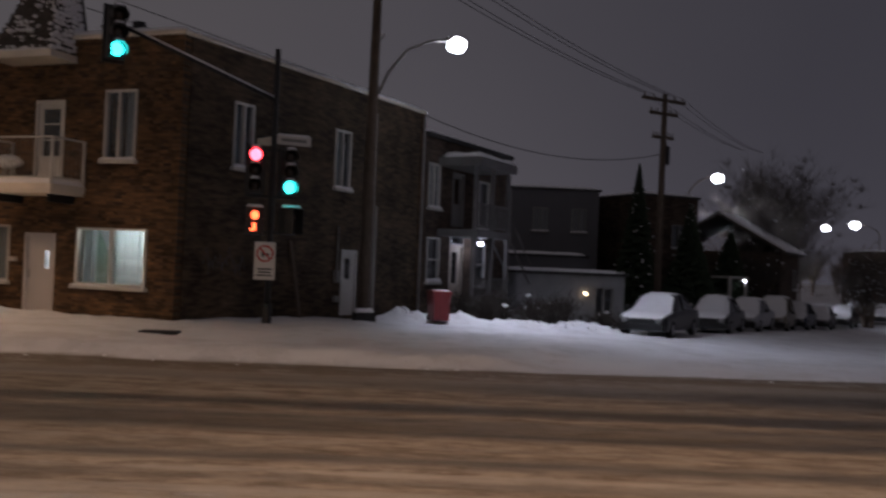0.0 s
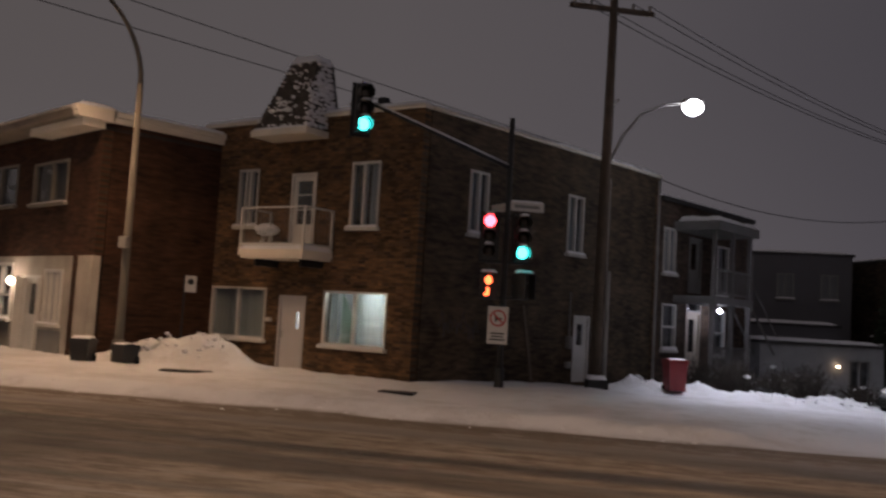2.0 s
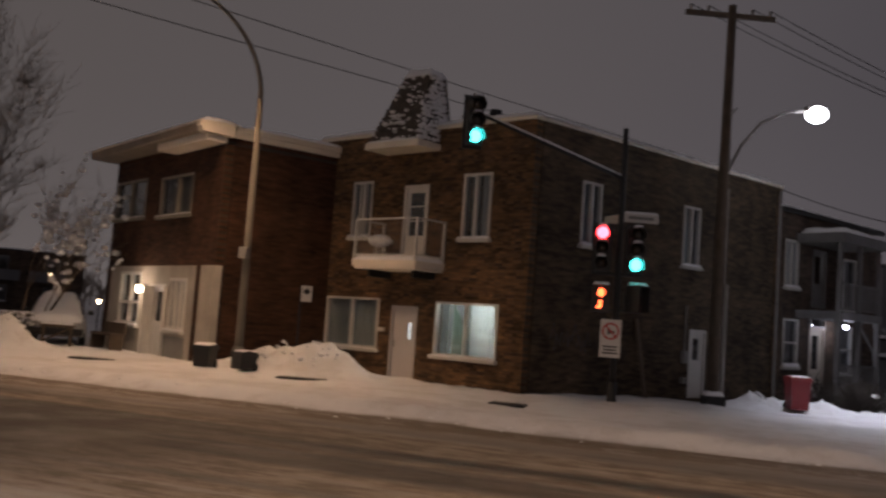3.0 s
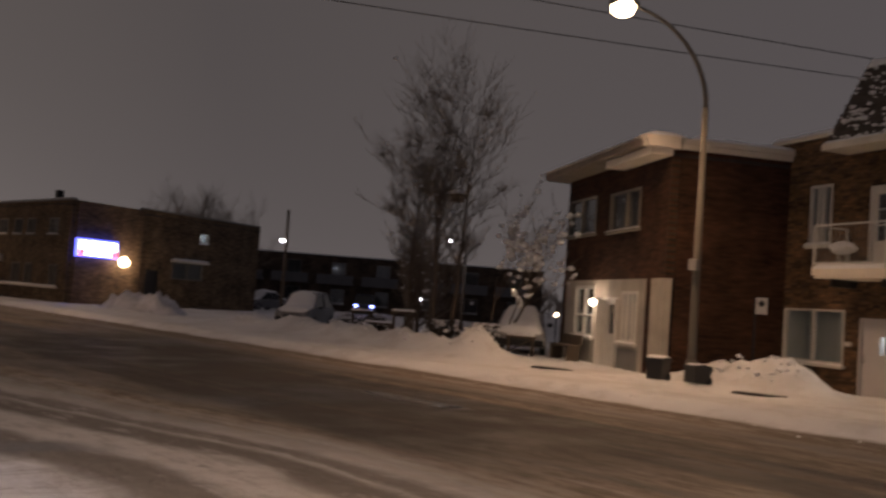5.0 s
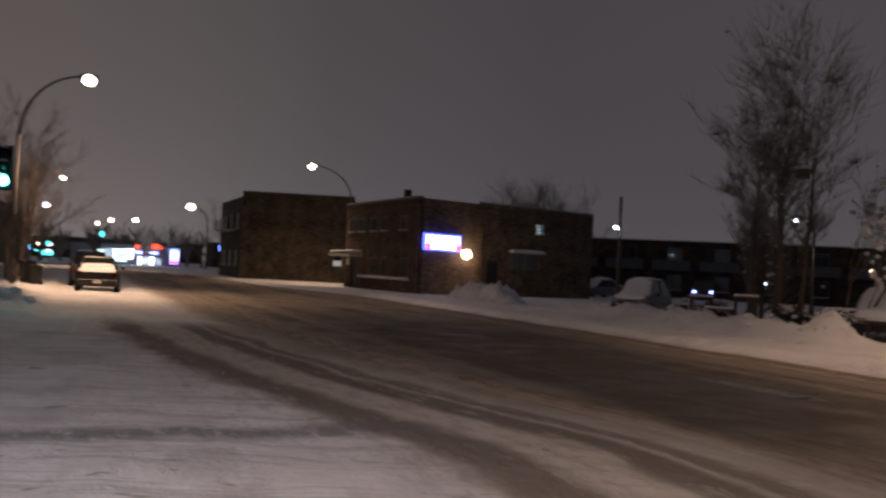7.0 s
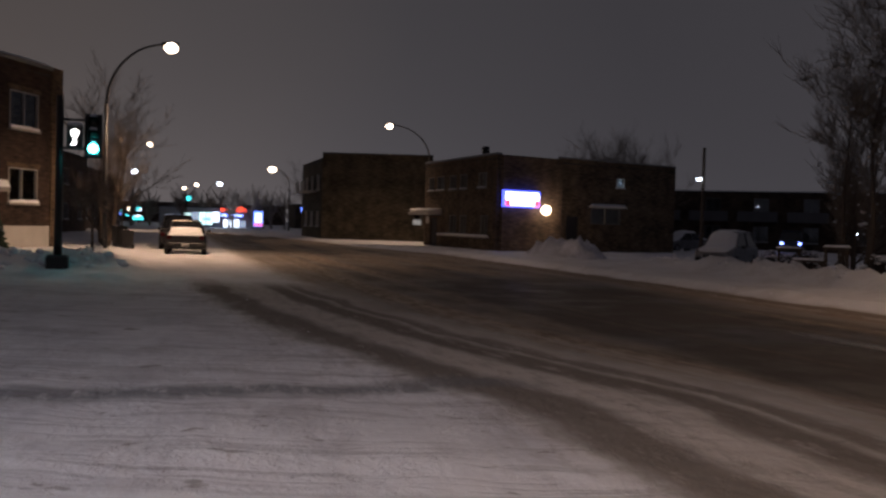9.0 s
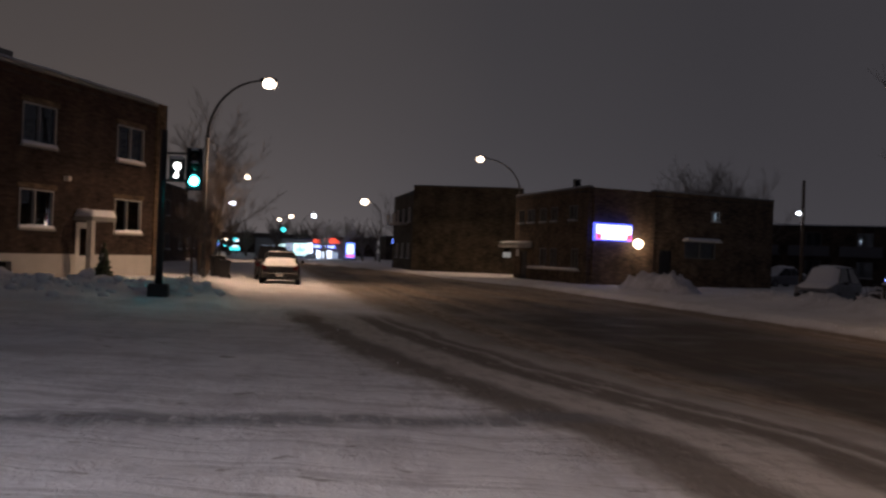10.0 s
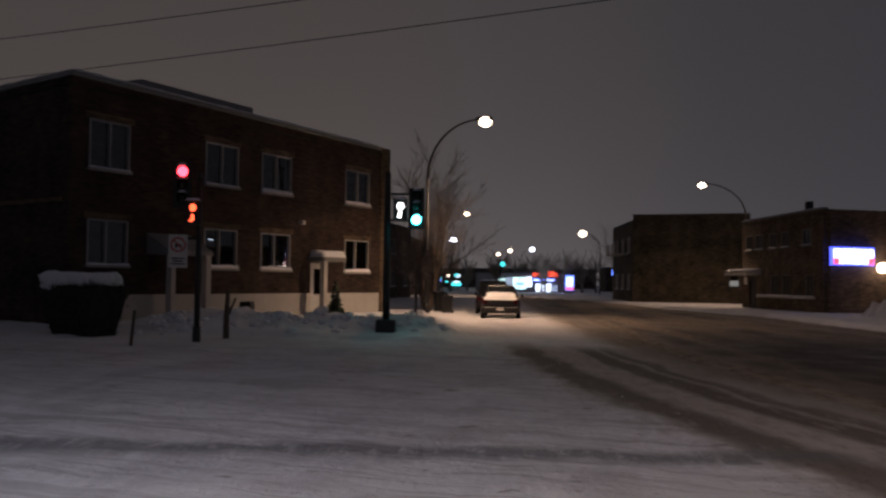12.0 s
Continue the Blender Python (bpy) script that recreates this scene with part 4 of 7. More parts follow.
fr, lf = door(red_house, m2, 2.98, 4.14, 0.1, 2.17, WHITE, (3.3, 3.8, 1.1, 1.95))
part("pane", Shape().box(0.27, 0.75, -0.03, -0.02, 1.11, 1.94), GLASS, lf).visible_shadow = False
part("storm_door", Shape().box(4.14, 4.2, 0.002, 0.22, 0.1, 2.1, 0.01), WHITE, red_house, "white storm door standing open", m=m2)
part("door_post", Shape().box(2.92, 2.98, 0.002, 0.12, 0.1, 2.1, 0.01), WHITE, red_house, m=m2)
# deep white eaves
# the front board is a darker, browner tone than the cream end
fb = part("fascia", Shape().prism([(-0.15, R2 + 0.02), (0.70, R2 + 0.04), (0.76, R2 + 0.08), (0.76, R2 + 0.25), (-0.15, R2 + 0.29)], 0.12, 8.4), FASCIA, red_house, "brown-grey fascia board", m=m2)
part("drip_edge", Shape().box(0.12, 8.4, 0.70, 0.79, R2 + 0.25, R2 + 0.30), CREAM, fb)
part("fascia", Shape().prism([(-0.15, R2 - 0.02), (0.74, R2), (0.78, R2 + 0.04), (0.78, R2 + 0.15), (0.82, R2 + 0.16), (0.82, R2 + 0.29), (-0.15, R2 + 0.33)], -0.18, 0.118), CREAM, red_house, "cream end of the eaves", m=m2)
part("fascia", Shape().prism([(-0.15, R2 + 0.0), (0.08, R2 + 0.0), (0.09, R2 + 0.14), (0.13, R2 + 0.15), (0.14, R2 + 0.28), (-0.15, R2 + 0.32)], 0.0, 7.3), CREAM, red_house, "two-tier cream fascia", m=m2s)
part("soffit_box", Shape().box(-0.05, 3.15, 0.0, 0.60, R2 - 0.19, R2 + 0.018, 0.0), CREAM, red_house, m=m2)
part("snow_cap", Shape().snow(-0.2, 8.4, -0.3, 0.82, R2 + 0.29, 0.11, 0.16, 12), SNOW, red_house, "snow on the eaves", m=m2, smooth=True)
part("snow_cap", Shape().snow(0.0, 7.0, -0.5, 0.14, R2 + 0.29, 0.10, 0.16, 13), SNOW, red_house, "snow on the eaves", m=m2s, smooth=True)
wl_ = part("wall_lamp", Shape().box(4.50, 4.62, 0.0, 0.05, 1.9, 2.15).tube([(4.56, 0.03, 2.1), (4.56, 0.16, 2.12), (4.56, 0.18, 2.08)], 0.015, 6), BLACK, red_house, m=m2)
part("globe", Shape().ball((4.56, 0.20, 2.0), 0.115), LENS_PORCH, wl_, smooth=True)
e = site(A2, U2) @ Vector((4.56, 0.42, 2.0))
lamp("porch_lamp", e, (1.0, 0.75, 0.55), 22, 0.08)
part("bench", Shape().box(5.0, 6.8, 0.35, 0.75, 0.55, 0.62).box(5.05, 5.15, 0.35, 0.75, 0.0, 0.55).box(6.65, 6.75, 0.35, 0.75, 0.0, 0.55).box(5.0, 6.8, 0.3, 0.35, 0.62, 0.95), TIMBER, red_house, m=m2)


# ---- the house with the two-storey gallery on the side street ----
A3, V3 = (-0.3, 31.3), (0.47, 0.88)
G3 = 7.0
right3 = Vector(A3) + Vector(V3).normalized() * 6.2
gallery_house = house("gallery_house", A3, "dark brick house with pale two-storey gallery")
m3 = local(gallery_house, site(right3, (-0.47, -0.88)))


def g(s):
    return 6.2 - s


holes3 = [(g(0.36), g(-0.45), 3.55, 5.05), (g(0.5), g(-0.4), 1.05, 2.55), (g(2.25), g(1.25), 0.3, 2.75), (g(4.2), g(3.2), 0.9, 2.5), (g(2.2), g(1.3), 3.0, 4.9), (g(4.3), g(3.4), 3.1, 4.8)]
part("wall", wall_shape(6.95, -1.0, 5.9, holes3), BRICK_DARK, gallery_house, m=m3)
part("wall", wall_shape(8.0, -1.0, 5.9), BRICK_DARK, gallery_house, m=local(gallery_house, site(right3 + Vector((-0.88, 0.47)) * 8.3, (0.88, -0.47))))
part("wall", wall_shape(8.0, -1.0, 5.9), BRICK_DARK, gallery_house, m=local(gallery_house, site(Vector(A3) - Vector((0.47, 0.88)) * 0.7 + Vector((-0.88, 0.47)) * 0.3, (-0.88, 0.47))))
part("roof", Shape().box(-0.1, 6.9, -8.2, 0.1, 5.9, 6.05), ROOF_TAR, gallery_house, m=m3)
part("snow_cap", Shape().snow(-0.1, 6.9, -1.2, 0.1, 6.05, 0.1, 0.2, 21), SNOW, gallery_house, m=m3, smooth=True)
window(gallery_house, m3, *holes3[0], (0.5,), curtain=CURTAIN_DIM)
window(gallery_house, m3, *holes3[1], (), (0.5,), curtain=CURTAIN_DIM, snow=0.12)
window(gallery_house, m3, *holes3[3], (), (0.5,), curtain=CURTAIN_DIM, snow=0.02)
window(gallery_house, m3, *holes3[5], (), (0.5,), curtain=CURTAIN_DIM, snow=0.02)
window(gallery_house, m3, holes3[2][0], holes3[2][1], 2.35, 2.75, (), sill=False, snow=0)
fr, lf = door(gallery_house, m3, holes3[2][0], holes3[2][1], 0.3, 2.35, CREAM, (g(1.95), g(1.55), 1.0, 2.1))
part("pane", Shape().box(0.25, 0.62, -0.03, -0.02, 1.02, 2.08), GLASS, lf).visible_shadow = False
fr, lf = door(gallery_house, m3, holes3[4][0], holes3[4][1], 3.0, 4.9, GREY_PAINT, (g(1.95), g(1.55), 3.8, 4.7))
px0, px1, po = g(3.15), g(0.3), 1.5
gallery = part("gallery_floor", Shape().box(px0, px1, 0.0, po, 2.62, 2.86, 0.01), GALLERY_PAINT, gallery_house, "pale painted gallery floor", m=m3)
part("gallery_floor", Shape().box(px0, px1, 0.0, po, 0.15, 0.32, 0.01), GALLERY_PAINT, gallery_house, m=m3)
part("gallery_roof", Shape().box(px0 - 0.1, px1 + 0.1, 0.0, po + 0.1, 5.0, 5.3, 0.02), GALLERY_PAINT, gallery_house, m=m3)
part("snow_cap", Shape().snow(px0 - 0.1, px1 + 0.1, 0.05, po + 0.1, 5.3, 0.16, 0.16, 22), SNOW, gallery, smooth=True)
for x in (px0 + 0.1, (px0 + px1) / 2, px1 - 0.1):
    part("column", Shape().box(x - 0.07, x + 0.07, po - 0.2, po - 0.06, 0.32, 2.62, 0.0).box(x - 0.10, x + 0.10, po - 0.23, po - 0.03, 2.48, 2.619), GALLERY_PAINT, gallery)
    part("column", Shape().box(x - 0.06, x + 0.06, po - 0.2, po - 0.08, 2.86, 5.0, 0.0), GALLERY_PAINT, gallery)
for z in (2.86, 0.32):
    rl = Shape().box(px0 + 0.1, px1 - 0.1, po - 0.16, po - 0.11, z + 0.85, z + 0.92).box(px0 + 0.1, px1 - 0.1, po - 0.16, po - 0.11, z + 0.08, z + 0.13)
    part("rail", rl, GALLERY_PAINT, gallery)
    for i in range(1, 15):
        x = px0 + 0.1 + (px1 - px0 - 0.2) * i / 15
        part("baluster", Shape().box(x - 0.03, x + 0.03, po - 0.15, po - 0.12, z + 0.1, z + 0.86), GALLERY_PAINT, gallery)
gl = part("ceiling_lamp", Shape().tube([(g(2.6), 0.55, 2.5), (g(2.6), 0.55, 2.62)], 0.06, 8), STEEL, gallery)
part("globe", Shape().ball((g(2.6), 0.55, 2.45), 0.085), glow_mat("porch_globe", (0.72, 0.75, 1.0), 25), gl)
e = site(right3, (-0.47, -0.88)) @ Vector((g(2.6), 0.55, 2.25))
lamp("gallery_lamp", e, (0.85, 0.85, 1.0), 6, 0.08)
part("outside_stair", Shape().tube([(px0, 1.35, 2.8), (px0 - 3.0, 1.35, 0.4)], 0.05, 4).tube([(px0, 1.35, 3.6), (px0 - 3.0, 1.35, 1.2)], 0.03, 4).tube([(px0, 0.6, 2.8), (px0 - 3.0, 0.6, 0.4)], 0.05, 4), GALLERY_PAINT, gallery)


# ---- street lamps ----
def street_lamp(base, head, height, colour, lens, power, material, label, knee=0.78, radius=0.29, cone=150):
    """A tapered post whose arm curves over to a lamp head."""
    h = thing("street_lamp", Matrix.Translation((*base, 0)), label, "street lamp", "street lamps")
    d = Vector((head[0] - base[0], head[1] - base[1], 0))
    kz = height * knee
    pts, rad = [], []
    z0 = ground_height(*base) - 0.3
    post = part("post", Shape().tube([(0, 0, z0), (0, 0, 1.2), (0, 0, kz)], [0.105, 0.098, 0.068], 12), material, h, smooth=True)
    part("base", Shape().tube([(0, 0, z0), (0, 0, z0 + 0.75), (0, 0, z0 + 0.8)], [0.15, 0.15, 0.11], 12), material, post)
    for i in range(13):
        q = i / 12 * math.pi / 2
        pts.append((d.x * (1 - math.cos(q)), d.y * (1 - math.cos(q)), kz + (height - kz + 0.12) * math.sin(q)))
        rad.append(0.064 - 0.028 * i / 12)
    arm = part("arm", Shape().tube(pts, rad, 8), material, h, smooth=True)
    u = d.normalized()
    r = Matrix.Rotation(math.atan2(u.y, u.x), 4, "Z")
    sh = Shape().prism([(-0.13, -0.03), (-0.15, 0.02), (-0.08, 0.14), (0.08, 0.14), (0.15, 0.02), (0.13, -0.03)], -0.18, 0.5)
    part("head", sh, material, h, m=Matrix.Translation((d.x, d.y, height + 0.08)) @ r)
    part("lens", Shape().ball((0.2, 0, 0.0), radius, 0.75, 0, 10, 18), lens, h, m=Matrix.Translation((d.x, d.y, height)) @ r, smooth=True)
    e = Vector((head[0], head[1], height - 0.3)) + u * 0.2
    down_lamp("street_light", e, colour, power, 0.2, cone, tilt=(u.x * 0.15, u.y * 0.15))
    return h


street_lamp((-12.67, 19.37), (-13.3, 17.0), 8.75, WARM, LENS_WARM, 1250, CONCRETE, "tall curved street lamp with warm light", 0.78)
street_lamp((-40.6, -2.7), (-40.3, -0.4), 8.6, WARM, LENS_WARM, 4300, DARK_METAL, "tall curved street lamp with warm light", 0.72, cone=164)
street_lamp((-69.5, 19.0), (-69.2, 15.9), 9.0, WARM, LENS_WARM, 2200, CONCRETE, "tall curved street lamp with warm light", 0.74)
street_lamp((-100.6, -5.0), (-100.3, -2.6), 9.0, WARM, LENS_WARM, 2400, CONCRETE, "far street lamp with warm light", 0.74)
street_lamp((-138.4, 16.5), (-138.0, 14.1), 9.0, WARM, LENS_WARM, 2400, CONCRETE, "far street lamp with warm light", 0.74, radius=0.6)
# Unseen lamp added behind the camera to brighten the near snow.
street_lamp((4.2, -8.0), (1.6, -6.0), 8.4, NEUTRAL, LENS_COOL, 3500, TIMBER, "unseen lamp added behind the camera, white light on a wooden pole", 0.85)
# Also an added lamp out of view, placed to brighten the near road.
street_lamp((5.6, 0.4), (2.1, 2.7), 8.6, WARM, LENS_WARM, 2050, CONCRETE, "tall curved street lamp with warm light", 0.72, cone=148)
street_lamp((17.5, 66.0), (19.0, 65.0), 8.5, COOL, LENS_COOL, 15000, TIMBER, "far street lamp with white light", 0.85, radius=0.42)
street_lamp((52.0, 110.0), (49.5, 110.5), 8.4, COOL, LENS_COOL, 2500, TIMBER, "far street lamp with white light", 0.85, radius=0.6)
street_lamp((43.5, 112.0), (46.0, 111.5), 8.0, COOL, LENS_COOL, 2500, TIMBER, "far street lamp with white light", 0.85, radius=0.5)
for k, (az, el, d) in enumerate(((87.38, 2.07, 190), (88.73, 1.97, 215), (89.42, 1.75, 240), (92.27, 2.6, 160))):
    q = radians(az)
    x, y, z = -math.sin(q) * d, math.cos(q) * d, 1.6 + d * math.tan(radians(el))
    street_lamp((x, y - 2.2), (x, y), z, WARM, LENS_COOL if k in (0, 3) else LENS_WARM, 900, CONCRETE, "distant lit lamp over the street", 0.74, radius=0.5)


# ---- wooden utility poles ----
def utility_pole(base, height, turn, label, arms=2):
    h = thing("utility_pole", pose(*base, 0, 0, 0, turn), label, "utility pole", "utility poles")
    part("pole", Shape().tube([(0, 0, -0.3), (0.02, 0, height * 0.5), (0.05, 0, height)], [0.17, 0.15, 0.11], 12).tube([(0, 0, -1.2), (0, 0, -0.28)], 0.17, 12), TIMBER, h, smooth=True)
    for z, w in ((height - 0.35, 1.25), (height - 0.95, 0.8), (height - 2.0, 0.6))[:arms]:
        arm = part("crossarm", Shape().box(-w, w, -0.06, 0.06, z, z + 0.13), TIMBER, h)
        for i in (-0.9, -0.5, 0.5, 0.9):
            part("insulator", Shape().tube([(w * i, 0, z + 0.13), (w * i, 0, z + 0.28)], [0.035, 0.05], 6), STEEL, arm)
    part("bracket", Shape().tube([(0.14, 0, height * 0.72), (0.3, 0, height * 0.74)], 0.03, 6), STEEL, h)
    return h


up = utility_pole((-2.1, 25.9), 10.9, 25, "tall dark wooden utility pole carrying a lamp arm", 1)
part("conduit", Shape().tube([(0.22, -0.05, 0.0), (0.22, -0.05, 3.2)], 0.06, 8).tube([(0.2, 0.08, 0.0), (0.2, 0.08, 5.8)], 0.03, 6), STEEL, up)
la = part("lamp_arm", Shape().tube([(0.1, 0, 6.2), (0.45, 0, 7.0), (1.0, 0, 7.7), (1.7, 0, 8.05), (2.3, 0, 8.15)], [0.045, 0.042, 0.04, 0.036, 0.034], 8), STEEL, up, smooth=True)
part("lens", Shape().ball((2.55, 0, 8.06), 0.29, 0.8, 0, 10, 18), LENS_COOL, la, smooth=True)
part("lamp_head", Shape().prism([(-0.13, 8.12), (-0.1, 8.26), (0.1, 8.26), (0.13, 8.12)], 2.25, 2.85), STEEL, la)
e = up.matrix_basis @ Vector((2.55, 0, 7.75))
down_lamp("street_light", e, COOL, 2300, 0.2, 132, tilt=(1.1, -0.3))
tp = utility_pole((9.6, 40.9), 9.6, 30, "dark wooden utility pole with crossarms", 3)
part("transformer", Shape().tube([(0.3, 0.12, 6.5), (0.3, 0.12, 7.3)], 0.2, 12).tube([(0.3, 0.12, 7.3), (0.3, 0.12, 7.5)], 0.05, 6), DARK_METAL, tp)
utility_pole((-5.0, 45.5), 10.4, 60, "dark wooden utility pole behind the corner house", 1)
utility_pole((-39.25, -26.0), 10.6, 60, "dark wooden utility pole behind the flats", 1)


# ---- traffic signals ----
def signal_head(parent, m, lit, label="", green=None):
    """Three lamps with hoods in a dark housing; lit is the index from the top."""
    s = Shape().box(-0.17, 0.17, -0.11, 0.11, -0.52, 0.52, 0.03)
    s.box(-0.22, 0.22, -0.14, -0.115, -0.58, 0.58)
    hd = part("signal_head", s, BLACK, parent, label, m=m)
    for i, z in enumerate((0.34, 0.0, -0.34)):
        c = (GLOW_RED, GLOW_AMBER, green or GLOW_GREEN)[i] if i == lit else LENS_DARK
        part("lens", Shape().ball((0, 0.10, z), 0.135, 1.0, 0, 6, 12), c, hd, smooth=True)
        v, f = [], []
        for k in range(13):
            q = math.pi * (k / 12 * 1.4 - 0.2)
            v += [(0.16 * math.cos(q), 0.10, z + 0.16 * math.sin(q)), (0.16 * math.cos(q), 0.34, z + 0.16 * math.sin(q) - 0.02)]
            if k:
                f.append((2 * k - 2, 2 * k, 2 * k + 1, 2 * k - 1))
        part("visor", Shape().add(v, f), BLACK, hd)
        part("snow_cap", Shape().snow(-0.10, 0.10, 0.11, 0.33, z + 0.145, 0.05, 0.04, z), SNOW, hd, smooth=True)
    return hd


def ped_head(parent, m, orange):
    hd = part("pedestrian_signal", Shape().box(-0.2, 0.2, -0.1, 0.1, -0.30, 0.30, 0.02), BLACK, parent, m=m)
    lit = Shape().ball((0.0, 0.10, 0.13), 0.085, 1.2, 0, 5, 8) if orange else Shape().ball((0, 0.1, 0.1), 0.10)
    part("upper_lens", lit, {True: GLOW_AMBER, False: GLOW_WHITE, None: LENS_DARK}[orange], hd)
    part("lower_lens", Shape().box(-0.03, 0.04, 0.1, 0.115, -0.2, -0.04).box(0.0, 0.09, 0.1, 0.115, -0.22, -0.17), {True: GLOW_AMBER, False: GLOW_WHITE, None: LENS_DARK}[orange], hd)
    part("visor", Shape().box(-0.2, -0.18, 0.1, 0.28, -0.28, 0.30).box(0.18, 0.2, 0.1, 0.28, -0.28, 0.3).box(-0.18, 0.18, 0.1, 0.28, 0.28, 0.30), BLACK, hd)
    part("snow_cap", Shape().snow(-0.2, 0.2, -0.1, 0.28, 0.30, 0.07, 0.06, 3), SNOW, hd, smooth=True)
    return hd


GLOW_WHITE = glow_mat("white_walk_signal", (1.0, 0.90, 0.82), 9)


def no_turn_sign(parent, m):
    sg = part("sign_plate", Shape().box(-0.23, 0.23, -0.012, 0.012, -0.42, 0.42, 0.0), SIGN_WHITE, parent, "white no-turn sign", m=m)
    v, f = [], []
    for k in range(25):
        q = 2 * math.pi * k / 24
        v += [(0.19 * math.cos(q), 0.015, 0.16 + 0.19 * math.sin(q)), (0.15 * math.cos(q), 0.015, 0.16 + 0.15 * math.sin(q))]
        if k:
            f.append((2 * k - 2, 2 * k - 1, 2 * k + 1, 2 * k))
    f2 = Shape().add(v, f)
    f2.add([(-0.13, 0.015, 0.05), (-0.10, 0.015, 0.03), (0.13, 0.015, 0.27), (0.10, 0.015, 0.29)], [(0, 1, 2, 3)])
    part("ring", f2, SIGN_RED, sg)
    part("arrow", Shape().box(-0.09, 0.06, 0.013, 0.0145, 0.12, 0.17).box(0.02, 0.07, 0.013, 0.0145, 0.08, 0.22), BLACK, sg)
    for i, w in enumerate((0.16, 0.13, 0.17)):
        part("text_bar", Shape().box(-w, w, 0.013, 0.0145, -0.20 - 0.07 * i, -0.165 - 0.07 * i), BLACK, sg)
    return sg


def facing(p, target, z):
    """Stands at p and height z with its front (+y) towards the target."""
    a = math.degrees(math.atan2(target[1] - p[1], target[0] - p[0])) - 90
    return pose(p[0], p[1], z, 0, 0, a)


sig = thing("traffic_signal", Matrix.Translation((-3.83, 20.72, 0.1)), "black traffic signal pole with snowy mast arm", "traffic signal", "traffic signals")
o = Vector((3.83, -20.72, -0.1))


def sg(x, y, z, target=(0, 0)):
    return Matrix.Translation(o) @ facing((x, y), target, z)


part("pole", Shape().tube([(0, 0, -0.3), (0, 0, 6.2)], [0.075, 0.06], 12).tube([(0, 0, -0.2), (0, 0, 0.5)], 0.11, 12), BLACK, sig, smooth=True)
tip = (-2.6, -2.25)
arm = part("mast_arm", Shape().tube([(0, 0, 5.05), (tip[0] * 0.5, tip[1] * 0.5, 5.52), (tip[0], tip[1], 5.98)], [0.045, 0.04, 0.035], 8), DARK_METAL, sig, smooth=True)
part("snow_cap", Shape().tube([(0, 0, 5.11), (tip[0] * 0.5, tip[1] * 0.5, 5.575), (tip[0], tip[1], 6.03)], [0.022, 0.026, 0.02], 6), SNOW, arm, smooth=True)
signal_head(sig, sg(-6.62, 18.32, 5.95, (12, -8)), 2)
part("mount", Shape().tube([(tip[0] - 0.28, tip[1], 5.3), (tip[0] - 0.28, tip[1], 6.5)], 0.03, 6).tube([(tip[0], tip[1], 5.98), (tip[0] - 0.5, tip[1] - 0.1, 5.98)], 0.04, 6), STEEL, sig)
signal_head(sig, sg(-4.19, 20.55, 3.55), 0)
signal_head(sig, sg(-3.47, 20.68, 3.54, (6, -4)), 2)
ped_head(sig, sg(-4.15, 20.52, 2.42), True)
ped_head(sig, sg(-3.45, 20.72, 2.45, (14, 12)), None)
no_turn_sign(sig, sg(-3.90, 20.58, 1.55))
for z in (3.9, 2.05, 2.85):
    part("bracket", Shape().box(-0.45, 0.45, -0.03, 0.03, z, z + 0.06), BLACK, sig, m=Matrix.Rotation(radians(10), 4, "Z"))
np1 = part("street_name_sign", Shape().box(0.05, 0.85, -0.012, 0.012, 4.08, 4.28), SIGN_WHITE, sig, "white street name blade", m=Matrix.Rotation(radians(25), 4, "Z"))
part("text_bar", Shape().box(0.16, 0.74, -0.016, -0.0125, 4.15, 4.22), GREY_PAINT, np1)
part("snow_cap", Shape().snow(0.05, 0.85, -0.03, 0.03, 4.28, 0.05, 0.05, 7), SNOW, np1)
part("street_name_sign", Shape().box(-0.75, -0.05, -0.012, 0.012, 4.05, 4.25), SIGN_WHITE, sig, m=Matrix.Rotation(radians(-50), 4, "Z"))

sig2 = thing("traffic_signal", Matrix.Translation((-23.3, -7.39, 0)), "black traffic signal pole on the snowy corner", "traffic signal", "traffic signals")
o = Vector((23.3, 7.39, 0))
part("pole", Shape().tube([(0, 0, -0.3), (0, 0, 4.3)], [0.08, 0.065], 12).tube([(0, 0, -0.2), (0, 0, 0.4)], 0.11, 12), BLACK, sig2, smooth=True)
signal_head(sig2, sg(-23.16, -7.80, 3.98), 0)
ped_head(sig2, sg(-23.12, -7.50, 3.27), True)
no_turn_sign(sig2, sg(-23.12, -7.86, 2.3))
for z in (4.1, 2.6):
    part("bracket", Shape().box(-0.06, 0.06, -0.5, 0.1, z, z + 0.06), BLACK, sig2)

sig3 = thing("traffic_signal", Matrix.Translation((-26.19, -2.88, 0)), "black signal post on a square base, green light", "traffic signal", "traffic signals")
o = Vector((26.19, 2.88, 0))
part("base", Shape().box(-0.27, 0.27, -0.27, 0.27, -0.2, 0.52, 0.05), BLACK, sig3)
part("pole", Shape().tube([(0, 0, 0.5), (0, 0, 4.7)], [0.10, 0.09], 12), BLACK, sig3, smooth=True)
signal_head(sig3, sg(-26.1, -2.05, 3.68), 2, green=GLOW_GREEN_FULL)
ped_head(sig3, sg(-26.05, -2.5, 3.62), False)
for z in (4.05, 3.3):
    part("bracket", Shape().box(-0.03, 0.03, 0.0, 0.9, z, z + 0.06), BLACK, sig3)
lamp("signal_light", (-25.55, -2.0, 3.35), (0.05, 0.85, 0.80), 14, 0.1)


